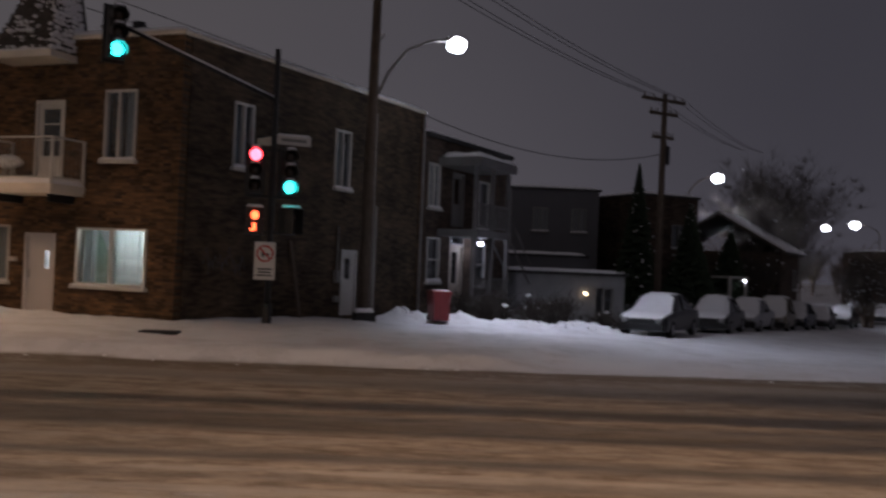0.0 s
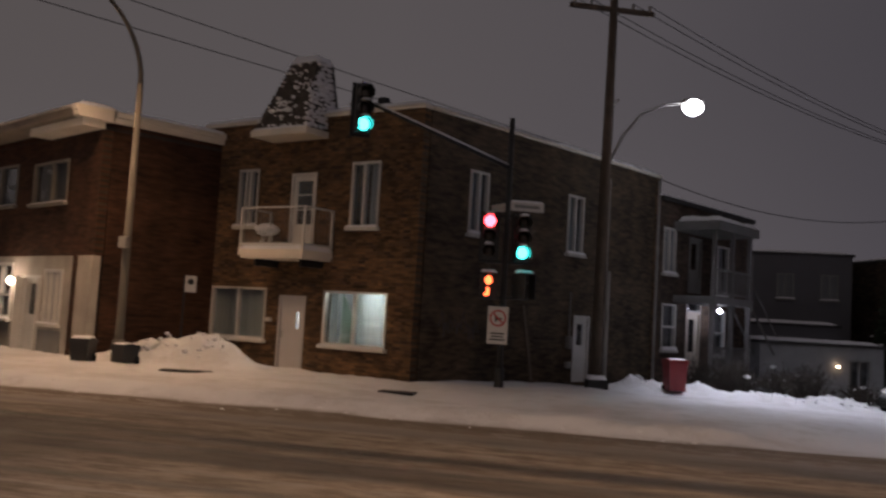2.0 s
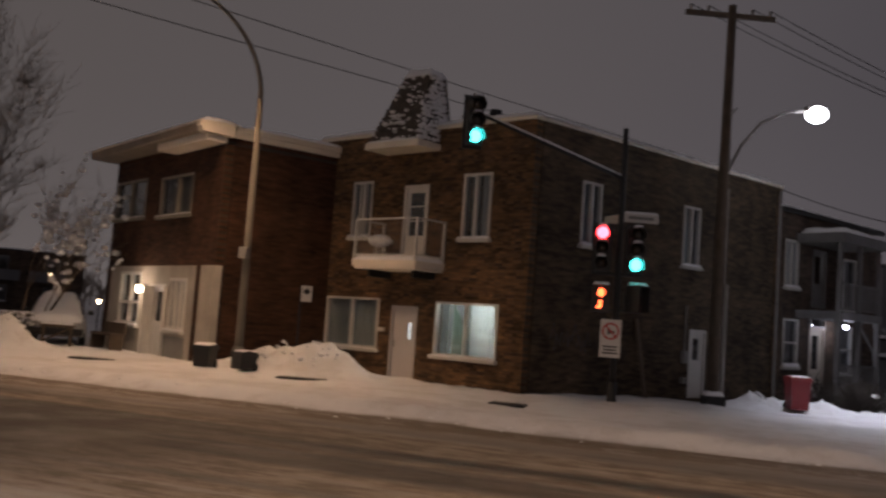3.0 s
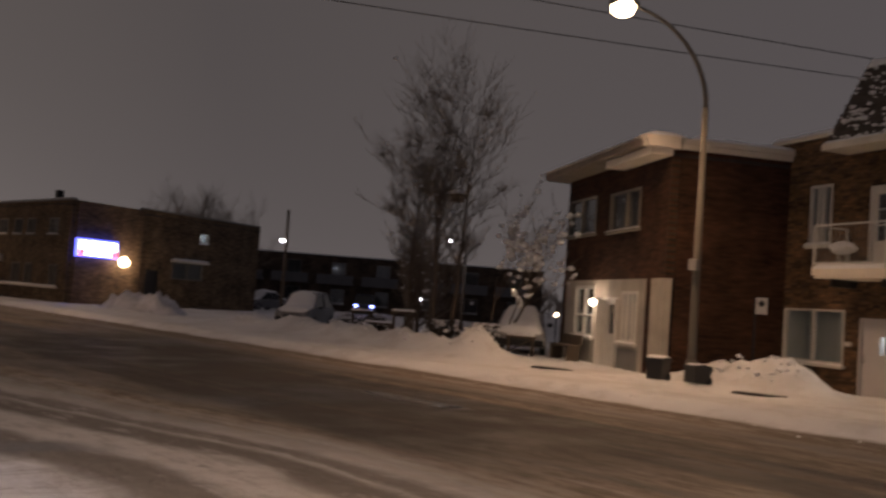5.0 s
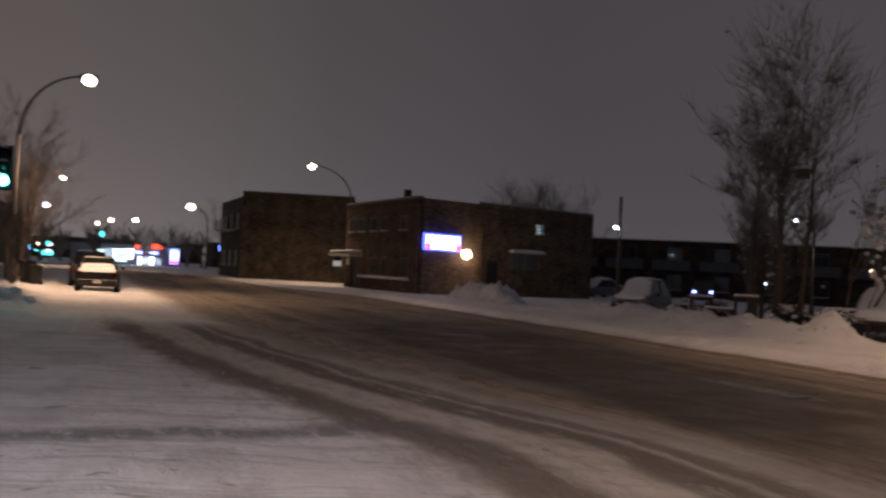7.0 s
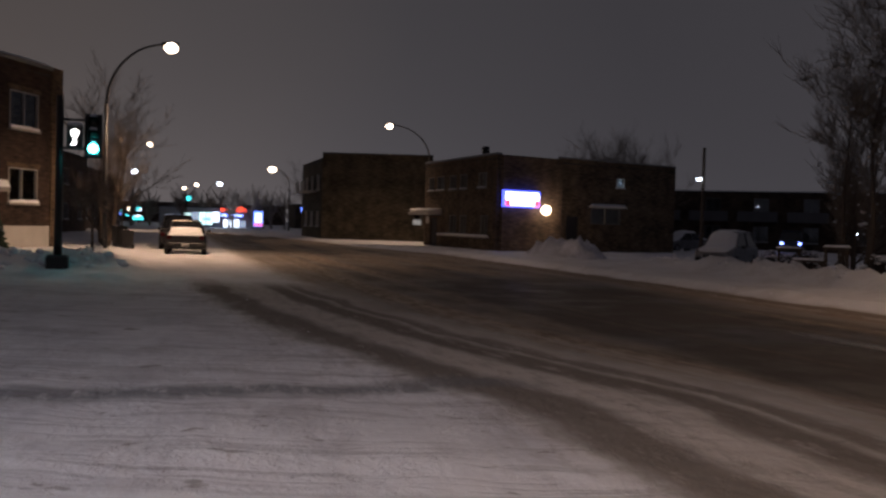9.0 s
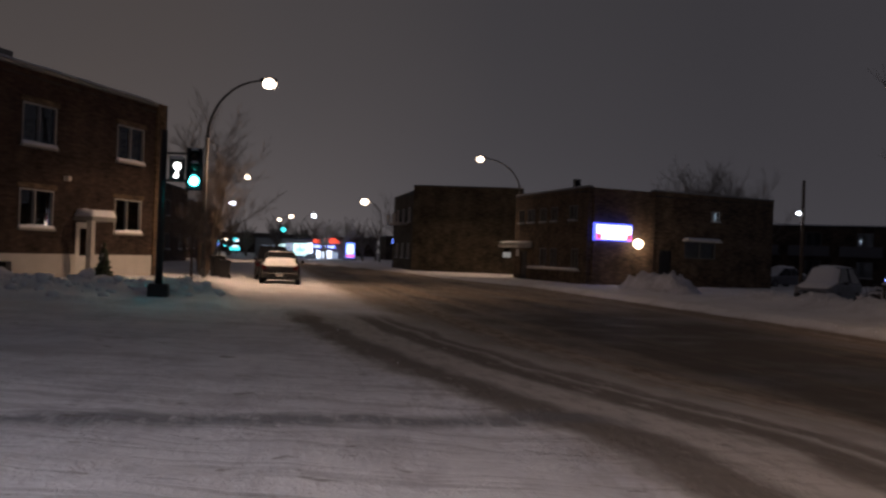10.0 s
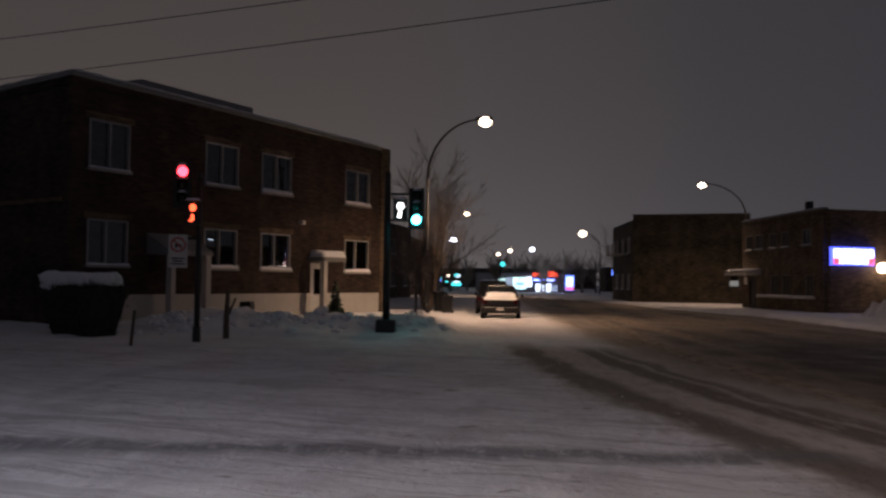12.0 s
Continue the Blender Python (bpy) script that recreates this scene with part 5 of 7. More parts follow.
# ---- the brick office block with the lit sign ----
AC = (-52.8, 18.7)
office = house("office_block", AC, "two-storey brown brick office block, flat snowy roof", "office building")
mc = local(office, site(AC, (-11.2, -1.1)))
backc = (-57.5, 33.5)
LC, RC = 15.53, 6.05
mcs = local(office, site(backc, (4.7, -14.8)))
upper = [(1.5, 2.65), (4.55, 5.6), (6.4, 7.45), (8.5, 9.75), (10.4, 11.4)]
lower = [(1.2, 2.2), (4.5, 5.5), (6.2, 7.3)]
holes = [(a, b, 4.02, 4.95) for a, b in upper] + [(a, b, 1.05, 2.28) for a, b in lower] + [(9.7, 10.9, 0.0, 2.1)]
part("wall", wall_shape(12.2, -0.3, RC - 0.1, holes), BRICK_TAN, office, m=mc)
for k, (a, b) in enumerate(upper):
    window(office, mc, a, b, 4.02, 4.95, (0.5,), frame_mat=FRAME_DIM, curtain=CURTAIN_DIM, snow=0.05)
for a, b in lower:
    window(office, mc, a, b, 1.05, 2.28, (0.5,), frame_mat=FRAME_DIM, curtain=CURTAIN_DIM, snow=0, sill=False)
ledge = part("ledge", Shape().box(1.0, 9.3, 0.0, 0.16, 0.88, 1.0, 0.02), CREAM, office, m=mc)
part("snow_cap", Shape().snow(1.0, 9.3, 0.0, 0.18, 1.0, 0.07, 0.1, 31), SNOW, ledge, smooth=True)
aw = part("awning", Shape().prism([(0.0, 2.75), (1.0, 2.45), (1.0, 2.3), (0.0, 2.3)], 8.9, 12.9), CREAM, office, "pale entrance awning", m=mc)
part("snow_cap", Shape().snow(8.9, 12.9, 0.0, 1.0, 2.62, 0.12, 0.2, 33), SNOW, aw, smooth=True)
door(office, mc, 9.7, 10.9, 0.0, 2.1, DARK_METAL)
part("notice", Shape().box(11.2, 11.7, 0.02, 0.06, 1.7, 2.2), SIGN_WHITE, office, m=mc)
# the side that faces the yard, in two blocks
sh = [(LC - 10.6, LC - 9.9, 4.43, 5.02), (LC - 10.3, LC - 7.7, 1.95, 3.0), (LC - 6.6, LC - 5.6, 0.2, 2.4)]
part("wall", wall_shape(LC - 5.0, -0.3, RC, sh), BRICK_TAN, office, m=mcs)
part("wall", wall_shape(4.7, -0.3, RC - 0.1), BRICK_TAN, office, m=mcs @ Matrix.Translation((LC - 4.97, 0.25, 0)))
window(office, mcs, *sh[0], (), frame_mat=WHITE, curtain=CURTAIN, snow=0.02)
lamp("office_room_lamp", site(backc, (4.7, -14.8)) @ Vector((LC - 10.25, -0.9, 4.9)), (0.9, 0.95, 1.0), 30, 0.1)
part("partition", Shape().box(LC - 11.2, LC - 9.3, -1.6, -1.5, 4.0, 5.7).box(LC - 11.3, LC - 11.2, -1.6, -0.26, 4.0, 5.7).box(LC - 9.3, LC - 9.2, -1.6, -0.26, 4.0, 5.7), GREY_PAINT, office, m=mcs)
window(office, mcs, *sh[1], (0.5,), frame_mat=FRAME_DIM, curtain=CURTAIN_DIM, snow=0, sill=False)
hd = part("canopy", Shape().box(LC - 10.45, LC - 7.5, 0.0, 0.5, 3.02, 3.14, 0.02), CREAM, office, m=mcs)
part("snow_cap", Shape().snow(LC - 10.45, LC - 7.5, 0.0, 0.5, 3.14, 0.12, 0.12, 34), SNOW, hd, smooth=True)
door(office, mcs, *sh[2], DARK_METAL)
lc_ = Vector(AC) + Vector((-11.2, -1.1)).normalized() * 12.2
bc_ = Vector(backc) + Vector((-11.2, -1.1)).normalized() * 12.2
part("wall", wall_shape((bc_ - lc_).length - 0.3, -0.3, RC - 0.1), BRICK_TAN, office, m=local(office, site(lc_ + (bc_ - lc_).normalized() * 0.26, bc_ - lc_)))
part("roof", slab(rel(office, AC, lc_, bc_, backc), RC - 0.35, RC - 0.25), ROOF_TAR, office)
part("coping", Shape().box(0, 12.2, -0.3, 0.05, RC - 0.1, RC, 0.02), GREY_PAINT, office, m=mc)
part("coping", Shape().box(0, LC - 5.0, -0.3, 0.05, RC, RC + 0.08, 0.02), GREY_PAINT, office, m=mcs)
part("snow_cap", Shape().snow(0, 12.2, -0.34, 0.06, RC, 0.07, 0.15, 35), DIRTY_SNOW, office, m=mc, smooth=True)
part("roof_stack", Shape().box(8.2, 8.6, -3.2, -2.8, RC - 0.3, RC + 1.1).box(9.0, 9.2, -3.0, -2.8, RC - 0.3, RC + 0.5), DARK_METAL, office, m=mc)
# lit box sign: blue surround, white face with red corners; lettering as bars
SIGN_FACE = glow_mat("lit_sign_face", (0.90, 0.90, 1.0), 5)
SIGN_BLUE = glow_mat("lit_sign_blue", (0.10, 0.12, 0.95), 4)
SIGN_REDLIT = glow_mat("lit_sign_red", (1.0, 0.08, 0.14), 3)
sx0, sx1 = LC - 2.95, LC - 0.22
sb = part("sign_box", Shape().box(sx0, sx1, 0.26, 0.52, 2.82, 3.83), SIGN_BLUE, office, "lit blue-edged white box sign", m=mcs)
part("sign_face", Shape().box(sx0 + 0.06, sx1 - 0.06, 0.52, 0.535, 2.90, 3.72), SIGN_FACE, sb)
for a, b in ((sx0 + 0.05, sx0 + 0.42), (sx1 - 0.42, sx1 - 0.05)):
    part("red_corner", Shape().box(a, b, 0.536, 0.545, 2.87, 3.22), SIGN_REDLIT, sb)
for a, b, z in ((0.55, 2.2, 3.42), (0.7, 2.0, 3.08)):
    part("text_bar", Shape().box(sx0 + a, sx0 + b, 0.537, 0.546, z, z + 0.10), glow_mat("lit_sign_lettering", (0.45, 0.42, 0.85), 2), sb)
wlm = part("wall_lamp", Shape().box(LC - 3.68, LC - 3.45, 0.0, 0.3, 2.72, 2.82), BLACK, office, m=mcs)
part("globe", Shape().ball((LC - 3.56, 0.42, 2.70), 0.30), LENS_WARM, wlm, smooth=True)
e = site(backc, (4.7, -14.8)) @ Vector((LC - 3.56, 1.0, 2.6))
lamp("wall_light", e, (1.0, 0.70, 0.45), 70, 0.1)

# ---- the taller block beyond it ----
AP = (-79.8, 12.3)
block = house("apartment_block", AP, "dark brick apartment block seen from its blank side", "apartment building")
mp_ = local(block, site((-77.0, 21.4), (-2.8, -9.1)))
part("wall", wall_shape(9.52, -0.3, 7.5, [(1.0, 1.5, 2.0, 2.6)]), BRICK_OLIVE, block, m=mp_)
mpf = local(block, site(AP, (-11.9, -0.1)))
ah = [(1.5 + 3.4 * i, 2.7 + 3.4 * i, z, z + 1.3) for i in range(3) for z in (1.2, 4.4)]
part("wall", wall_shape(11.9, -0.3, 7.1, ah), BRICK_OLIVE, block, m=mpf)
for hh in ah:
    window(block, mpf, *hh, (0.5,), frame_mat=CREAM, curtain=CURTAIN_DIM, snow=0.05)
for i in (0, 1):
    bl = part("balcony", Shape().box(2.9 + 3.4 * i, 4.6 + 3.4 * i, 0.0, 1.2, 4.2, 4.35).box(2.9 + 3.4 * i, 4.6 + 3.4 * i, 1.1, 1.2, 4.35, 5.2), CREAM, block, m=mpf)
part("wall", wall_shape(9.5, -0.3, 7.1), BRICK_OLIVE, block, m=local(block, site((-91.7, 12.5), (2.8, 9.1))))
part("wall", wall_shape(11.9, -0.3, 7.1), BRICK_OLIVE, block, m=local(block, site((-88.9, 21.6), (11.9, -0.1))))
part("roof", slab(rel(block, (-77.3, 21.2), AP, (-91.6, 12.2), (-88.9, 21.4)), 6.8, 6.95), ROOF_TAR, block)
part("coping", Shape().box(0, 9.52, -0.3, 0.06, 7.5, 7.58, 0.02), GREY_PAINT, block, m=mp_)
part("porch_lamp", Shape().box(0.9, 1.6, 0.0, 0.12, 1.55, 2.0), glow_mat("dim_doorway", (0.6, 0.62, 0.6), 0.35), block, m=mp_)

# ---- the long brown brick block on the near side ----
DC, DU = (-28.1, -13.0), Vector((-17.1, 8.1)).normalized()
DL, DR = 18.6, 7.9
dend = Vector(DC) + DU * DL
flats = house("brick_flats", DC, "long two-storey dark brick flats with white plinth", "apartment building")
md = local(flats, site(dend, -DU))


def dx(s):
    return DL - s


win_d = [(0.68, 2.36), (5.98, 7.8), (9.2, 11.1), (15.1, 17.1)]
hd_ = []
for a, b in win_d:
    hd_ += [(dx(b), dx(a), 5.12, 6.68), (dx(b), dx(a), 2.02, 3.48)]
hd_.append((dx(13.75), dx(12.55), 0.2, 2.35))
part("wall", wall_shape(DL, 1.05, DR, hd_), BRICK_FLATS, flats, m=md)
part("plinth", wall_shape(DL, -0.3, 1.05, [(dx(13.75), dx(12.55), 0.2, 1.05), (dx(8.9), dx(8.0), 0.35, 0.75)], 0.24), STUCCO, flats, "white rendered plinth", m=md @ Matrix.Translation((0, 0.03, 0)))
for k, h4 in enumerate(hd_[:-1]):
    w = window(flats, md, *h4, (0.5,) if k % 2 == 0 else (0.55,), frame_mat=FLATS_FRAME, snow=0.13 if k > 2 else 0.06)
    part("lintel", Shape().box(h4[0] - 0.15, h4[1] + 0.15, 0.0, 0.04, h4[3] + 0.02, h4[3] + 0.22), BRICK_TAN, w)
door(flats, md, dx(13.75), dx(12.55), 0.2, 2.35, WHITE, (dx(13.4), dx(12.9), 1.0, 2.1))
dn = Vector((-(-DU).y, (-DU).x))
pc = part("entrance_canopy", Shape().box(dx(13.95), dx(12.35), 0.0, 0.9, 2.42, 2.6, 0.03), GREY_PAINT, flats, m=md)
part("snow_cap", Shape().snow(dx(14.0), dx(12.3), 0.0, 0.95, 2.6, 0.26, 0.12, 41), SNOW, pc, smooth=True)
part("canopy_post", Shape().box(dx(12.5) - 0.12, dx(12.5) + 0.12, 0.62, 0.85, 0.0, 2.42), STUCCO, pc)
pc2 = part("entrance_canopy", Shape().box(dx(5.3), dx(3.2), 0.0, 1.1, 2.42, 2.55).prism([(0, 2.55), (1.1, 2.55), (0.0, 3.15)], dx(5.3), dx(3.2)), GREY_PAINT, flats, m=md)
part("canopy_post", Shape().box(dx(5.1) - 0.12, dx(5.1) + 0.12, 0.85, 1.08, 0.0, 2.42), STUCCO, pc2)
part("canopy_post", Shape().box(dx(3.4) - 0.1, dx(3.4) + 0.1, 0.85, 1.08, 0.0, 2.42), STUCCO, pc2)
part("wall_lamp", Shape().box(dx(11.9), dx(11.7), 0.0, 0.2, 3.95, 4.12), CREAM, flats, m=md)
part("wall_lamp", Shape().box(dx(14.8), dx(14.6), 0.0, 0.2, 2.45, 2.6), CREAM, flats, m=md)
mds = local(flats, site(DC, (-2.6, -3.8)))
part("wall", wall_shape(9.0, -0.3, DR - 0.02), BRICK_FLATS, flats, m=mds @ Matrix.Translation((0.28, 0, 0)))
part("string_course", Shape().box(0.3, 9.2, 0.0, 0.06, 3.98, 4.12), BRICK_TAN, flats, m=mds)
bd = Vector(DC) + Vector((-2.6, -3.8)).normalized() * 9.2
part("wall", wall_shape(DL, -0.3, DR), BRICK_FLATS, flats, m=local(flats, site(bd, DU)))
part("wall", wall_shape(8.9, -0.3, DR), BRICK_TAN, flats, m=local(flats, site(bd + DU * DL, (2.6, 3.8))))
part("pilaster", Shape().box(-0.25, 0.55, -0.3, 0.08, -0.2, DR + 0.15), BRICK_TAN, flats, "paler brick end pier", m=md)
part("floor", slab(drawn_in(rel(flats, DC, dend, bd + DU * DL, bd), 0.04), 0.3, 0.4), TIMBER, flats)
part("roof", slab(rel(flats, DC, dend, bd + DU * DL, bd), DR - 0.3, DR - 0.2), ROOF_TAR, flats)
part("coping", Shape().box(0.55, DL + 0.08, -0.34, 0.10, DR, DR + 0.16, 0.02), GREY_PAINT, flats, m=md)
part("coping", Shape().box(0.0, 9.2, -0.34, 0.10, DR, DR + 0.15, 0.02), GREY_PAINT, flats, m=mds)
part("snow_cap", Shape().snow(0.55, DL + 0.08, -0.38, 0.10, DR + 0.16, 0.10, 0.2, 43), DIRTY_SNOW, flats, m=md, smooth=True)
part("snow_cap", Shape().snow(0.0, 9.2, -0.38, 0.10, DR + 0.15, 0.10, 0.2, 44), DIRTY_SNOW, flats, m=mds, smooth=True)
part("roof_box", Shape().box(dx(9.3), dx(3.4), -3.0, -0.6, DR - 0.2, DR + 0.62), GREY_PAINT, flats, m=md)


# ---- trees, shrubs, hedges ----
def grow(shape, twigs, p, d, length, radius, depth, rnd, spread, droop=0.0):
    """One limb and its side limbs; the last ones are twigs."""
    pts, rad = [p], [radius]
    n = 4
    for i in range(n):
        d = (d + Vector((rnd.gauss(0, 0.12), rnd.gauss(0, 0.12), rnd.gauss(0.03, 0.08) - droop))).normalized()
        p = p + d * (length / n)
        pts.append(p)
        rad.append(radius * (1 - 0.16 * (i + 1)))
    (shape if depth > 1 else twigs).tube(pts, rad, 6 if depth > 2 else 3, caps=False)
    if depth == 0:
        return
    for k in range(rnd.choice((3, 4, 4, 5)) if depth > 1 else 6):
        t = rnd.randint(1, n)
        a = Vector((rnd.gauss(0, 1), rnd.gauss(0, 1), rnd.gauss(0.25, 0.5))).normalized()
        nd = (d + a * spread).normalized()
        grow(shape, twigs, pts[t], nd, length * rnd.uniform(0.5, 0.75), max(0.0085, rad[t] * 0.62), depth - 1, rnd, spread, droop)
    grow(shape, twigs, pts[-1], d, length * 0.7, max(0.0085, rad[-1] * 0.85), depth - 1, rnd, spread, droop)


def climb(shape, twigs, p, height, radius, rnd):
    """A straight leader with rising side limbs, bushiest towards the top."""
    n, pts, rad = 12, [p], [radius]
    d = Vector((rnd.gauss(0, 0.05), rnd.gauss(0, 0.05), 1))
    for i in range(n):
        d = (d + Vector((rnd.gauss(0, 0.05), rnd.gauss(0, 0.05), 0.1))).normalized()
        pts.append(pts[-1] + d * (height / n))
        rad.append(max(0.012, radius * (1 - 0.9 * (i + 1) / n)))
    shape.tube(pts, rad, 7, caps=False)
    for k in range(30):
        t = 0.22 + 0.76 * rnd.random() ** 0.8
        i = min(n - 1, int(t * n))
        a = rnd.uniform(0, 2 * math.pi)
        out = rnd.uniform(0.5, 1.1) if t < 0.6 else rnd.uniform(0.4, 0.95)
        side = Vector((math.cos(a) * out, math.sin(a) * out, 1)).normalized()
        size = height * (0.085 + 0.15 * math.exp(-((t - 0.74) / 0.24) ** 2) * rnd.uniform(0.6, 1.3))
        grow(shape, twigs, pts[i].lerp(pts[i + 1], rnd.random()), side, size, max(0.012, rad[i] * 0.42), 2, rnd, 0.55 if t < 0.6 else 0.8)


def tree(base, height, seed, label, stems=1, spread=0.55, depth=4, radius=None, lean=(0, 0), clumps=0, clump_mat=None, group="bare trees", leader=False, clump_size=(0.03, 0.10), twig_mat=None, tufts=0, limb=None):
    rnd = random.Random(seed)
    h = thing("bare_tree", Matrix.Translation((*base, ground_height(*base))), label, "tree", group)
    trunk, twigs = Shape(), Shape()
    radius = radius or height * 0.014
    for k in range(stems if leader else 0):
        climb(trunk, twigs, Vector((0.5 * k - 0.2, 0.3 * k, -0.2)), height * (1 - 0.12 * k), radius, rnd)
    for k in range(0 if leader else stems):
        d = Vector((rnd.gauss(0, 0.09) * (stems > 1) + lean[0], rnd.gauss(0, 0.09) * (stems > 1) + lean[1], 1)).normalized()
        grow(trunk, twigs, Vector((rnd.gauss(0, 0.25) * (stems > 1), rnd.gauss(0, 0.25) * (stems > 1), -0.2)), d, height * 0.42, radius, depth, rnd, spread)
    part("trunk", trunk, BARK, h, smooth=True)
    if limb:
        # one long limb that leaves the trunk low and arches outwards
        grow(trunk, twigs, Vector((0, 0, height * 0.36)), Vector((limb[0], limb[1], 1.35)).normalized(), height * 0.27, radius * 0.5, 3, rnd, 0.5)
    high = [v for v in twigs.v if v[2] > height * 0.55]
    for k in range(tufts):
        # dense brushes of fine shoots at the ends of the upper limbs
        q = Vector(rnd.choice(high))
        for j in range(26):
            a = Vector((rnd.gauss(0, 0.7), rnd.gauss(0, 0.7), rnd.gauss(0.45, 0.5))).normalized()
            b = q + a * rnd.uniform(0.15, 0.38)
            twigs.tube([q, b, b + (a + Vector((rnd.gauss(0, 0.5), rnd.gauss(0, 0.5), rnd.gauss(0, 0.4)))) * 0.14], [0.010, 0.007, 0.004], 3, caps=False)
    part("crown", twigs, twig_mat or TWIG, h)
    if clumps:
        s = Shape()
        for k in range(clumps):
            i = rnd.randrange(len(twigs.v))
            s.ball(twigs.v[i], rnd.uniform(*clump_size), 0.7, 0.4, 3, 5)
        part("snow_clumps", s, clump_mat or SNOW, h, "snow caught in the twigs")["kind"] = "stuff"
    return h


tree((-26.2, 21.9), 6.6, 11, "bare tree with an arching limb in a snowy yard", 2, 0.42, 4, 0.09, clumps=40, leader=True, tufts=5, limb=(-0.75, -0.5))
tree((-24.6, 21.7), 9.0, 12, "tall bare tree with brushes of fine twigs", 2, 0.40, 4, 0.11, clumps=40, leader=True, tufts=16, limb=(-0.6, -0.75))
tree((-22.2, 22.3), 6.2, 13, "small bare tree holding clumps of snow", 2, 0.6, 3, 0.06, clumps=170, clump_size=(0.05, 0.15))
tree((-28.6, 24.5), 5.5, 14, "low bare tree behind the yard", 2, 0.6, 4, 0.07, clumps=40)
tree((-30.5, 25.5), 5.0, 19, "low bare tree behind the yard", 2, 0.7, 4, 0.06, clumps=30)
tree((-73.2, 35.4), 10.2, 15, "broad bare tree behind the office", 5, 0.85, 4, 0.26)
tree((-71.6, 38.4), 9.6, 16, "broad bare tree behind the office", 4, 0.85, 4, 0.26)
tree((-46.5, -2.9), 8.4, 17, "bare street tree beside the snowy pavement", 2, 0.8, 4, 0.15)
tree((-52.0, -3.6), 7.8, 18, "bare street tree beside the snowy pavement", 2, 0.8, 4, 0.15)
tree((-98.0, 15.5), 8.0, 20, "bare street tree by the far kerb", 2, 0.6, 4, 0.13)
for k, (x, y, hh) in enumerate(((20, 57, 7.5), (23.0, 64.5, 11.5), (21.5, 60.5, 8.5), (25.5, 72, 12.5), (28.5, 80, 13.0), (32, 90, 13.0), (17.0, 50, 4.5), (29.5, 64.0, 4.2), (34.5, 97, 13.5), (42.5, 91.0, 6.0), (38.5, 86.0, 5.5))):
    tree((x, y), hh, 60 + k, "dark bare tree along the side street", 4, 0.75, 4, 0.2, group="trees along the side street", clumps=60 if k > 2 else 20, twig_mat=DARK_TWIG, tufts=40)


def shrub(base, r, height, seed, material, label, snow=0.3, name="shrub", n=90):
    """A bush of many crossing twigs with snow on its top."""
    rnd = random.Random(seed)
    h = thing(name, Matrix.Translation((*base, ground_height(*base))), label, name.replace("_", " "), name + "s")
    s, c = Shape(), Shape()
    for k in range(n):
        a, e = rnd.uniform(0, 6.283), rnd.uniform(0.15, 1.0)
        tip_ = Vector((math.cos(a) * r * e, math.sin(a) * r * e, height * rnd.uniform(0.6, 1.0) * math.sqrt(max(0.1, 1.15 - e * e))))
        mid_ = tip_ * 0.5 + Vector((rnd.gauss(0, 0.08), rnd.gauss(0, 0.08), 0.12))
        s.tube([(rnd.gauss(0, 0.1), rnd.gauss(0, 0.1), -0.1), mid_, tip_], [0.018, 0.012, 0.005], 3, caps=False)
        for _ in range(4):
            q = mid_.lerp(tip_, rnd.random())
            s.tube([q, q + Vector((rnd.gauss(0, 0.16), rnd.gauss(0, 0.16), rnd.gauss(0.08, 0.12)))], [0.008, 0.003], 3, caps=False)
        if rnd.random() < snow:
            c.ball(tip_, rnd.uniform(0.04, 0.12), 0.55, 0.4, 4, 6)
    part("brushwood", s, material, h)["kind"] = "stuff"
    if c.v:
        part("snow_clumps", c, SNOW, h, "snow on the twigs", smooth=True)["kind"] = "stuff"
    return h


for k, (x, y, r, hh) in enumerate(((0.7, 29.4, 0.9, 1.15), (2.0, 30.4, 1.0, 1.25), (3.2, 31.2, 0.9, 1.1), (1.5, 28.6, 0.7, 0.8), (4.3, 32.2, 1.0, 1.3), (5.6, 31.2, 0.8, 0.8), (3.6, 29.6, 0.7, 0.7))):
    shrub((x, y), r, hh, 80 + k, HEDGE, "bare dark shrub half buried in snow", 0.02)
for k, (x, y, r, hh) in enumerate(((-21.2, 20.6, 0.8, 0.9), (-27.8, 21.4, 0.9, 0.9), (-23.4, 20.9, 0.8, 1.1), (-30.2, 22.0, 0.9, 0.8))):
    shrub((x, y), r, hh, 90 + k, HEDGE, "bare tangled shrub in the snowy yard", 0.3)


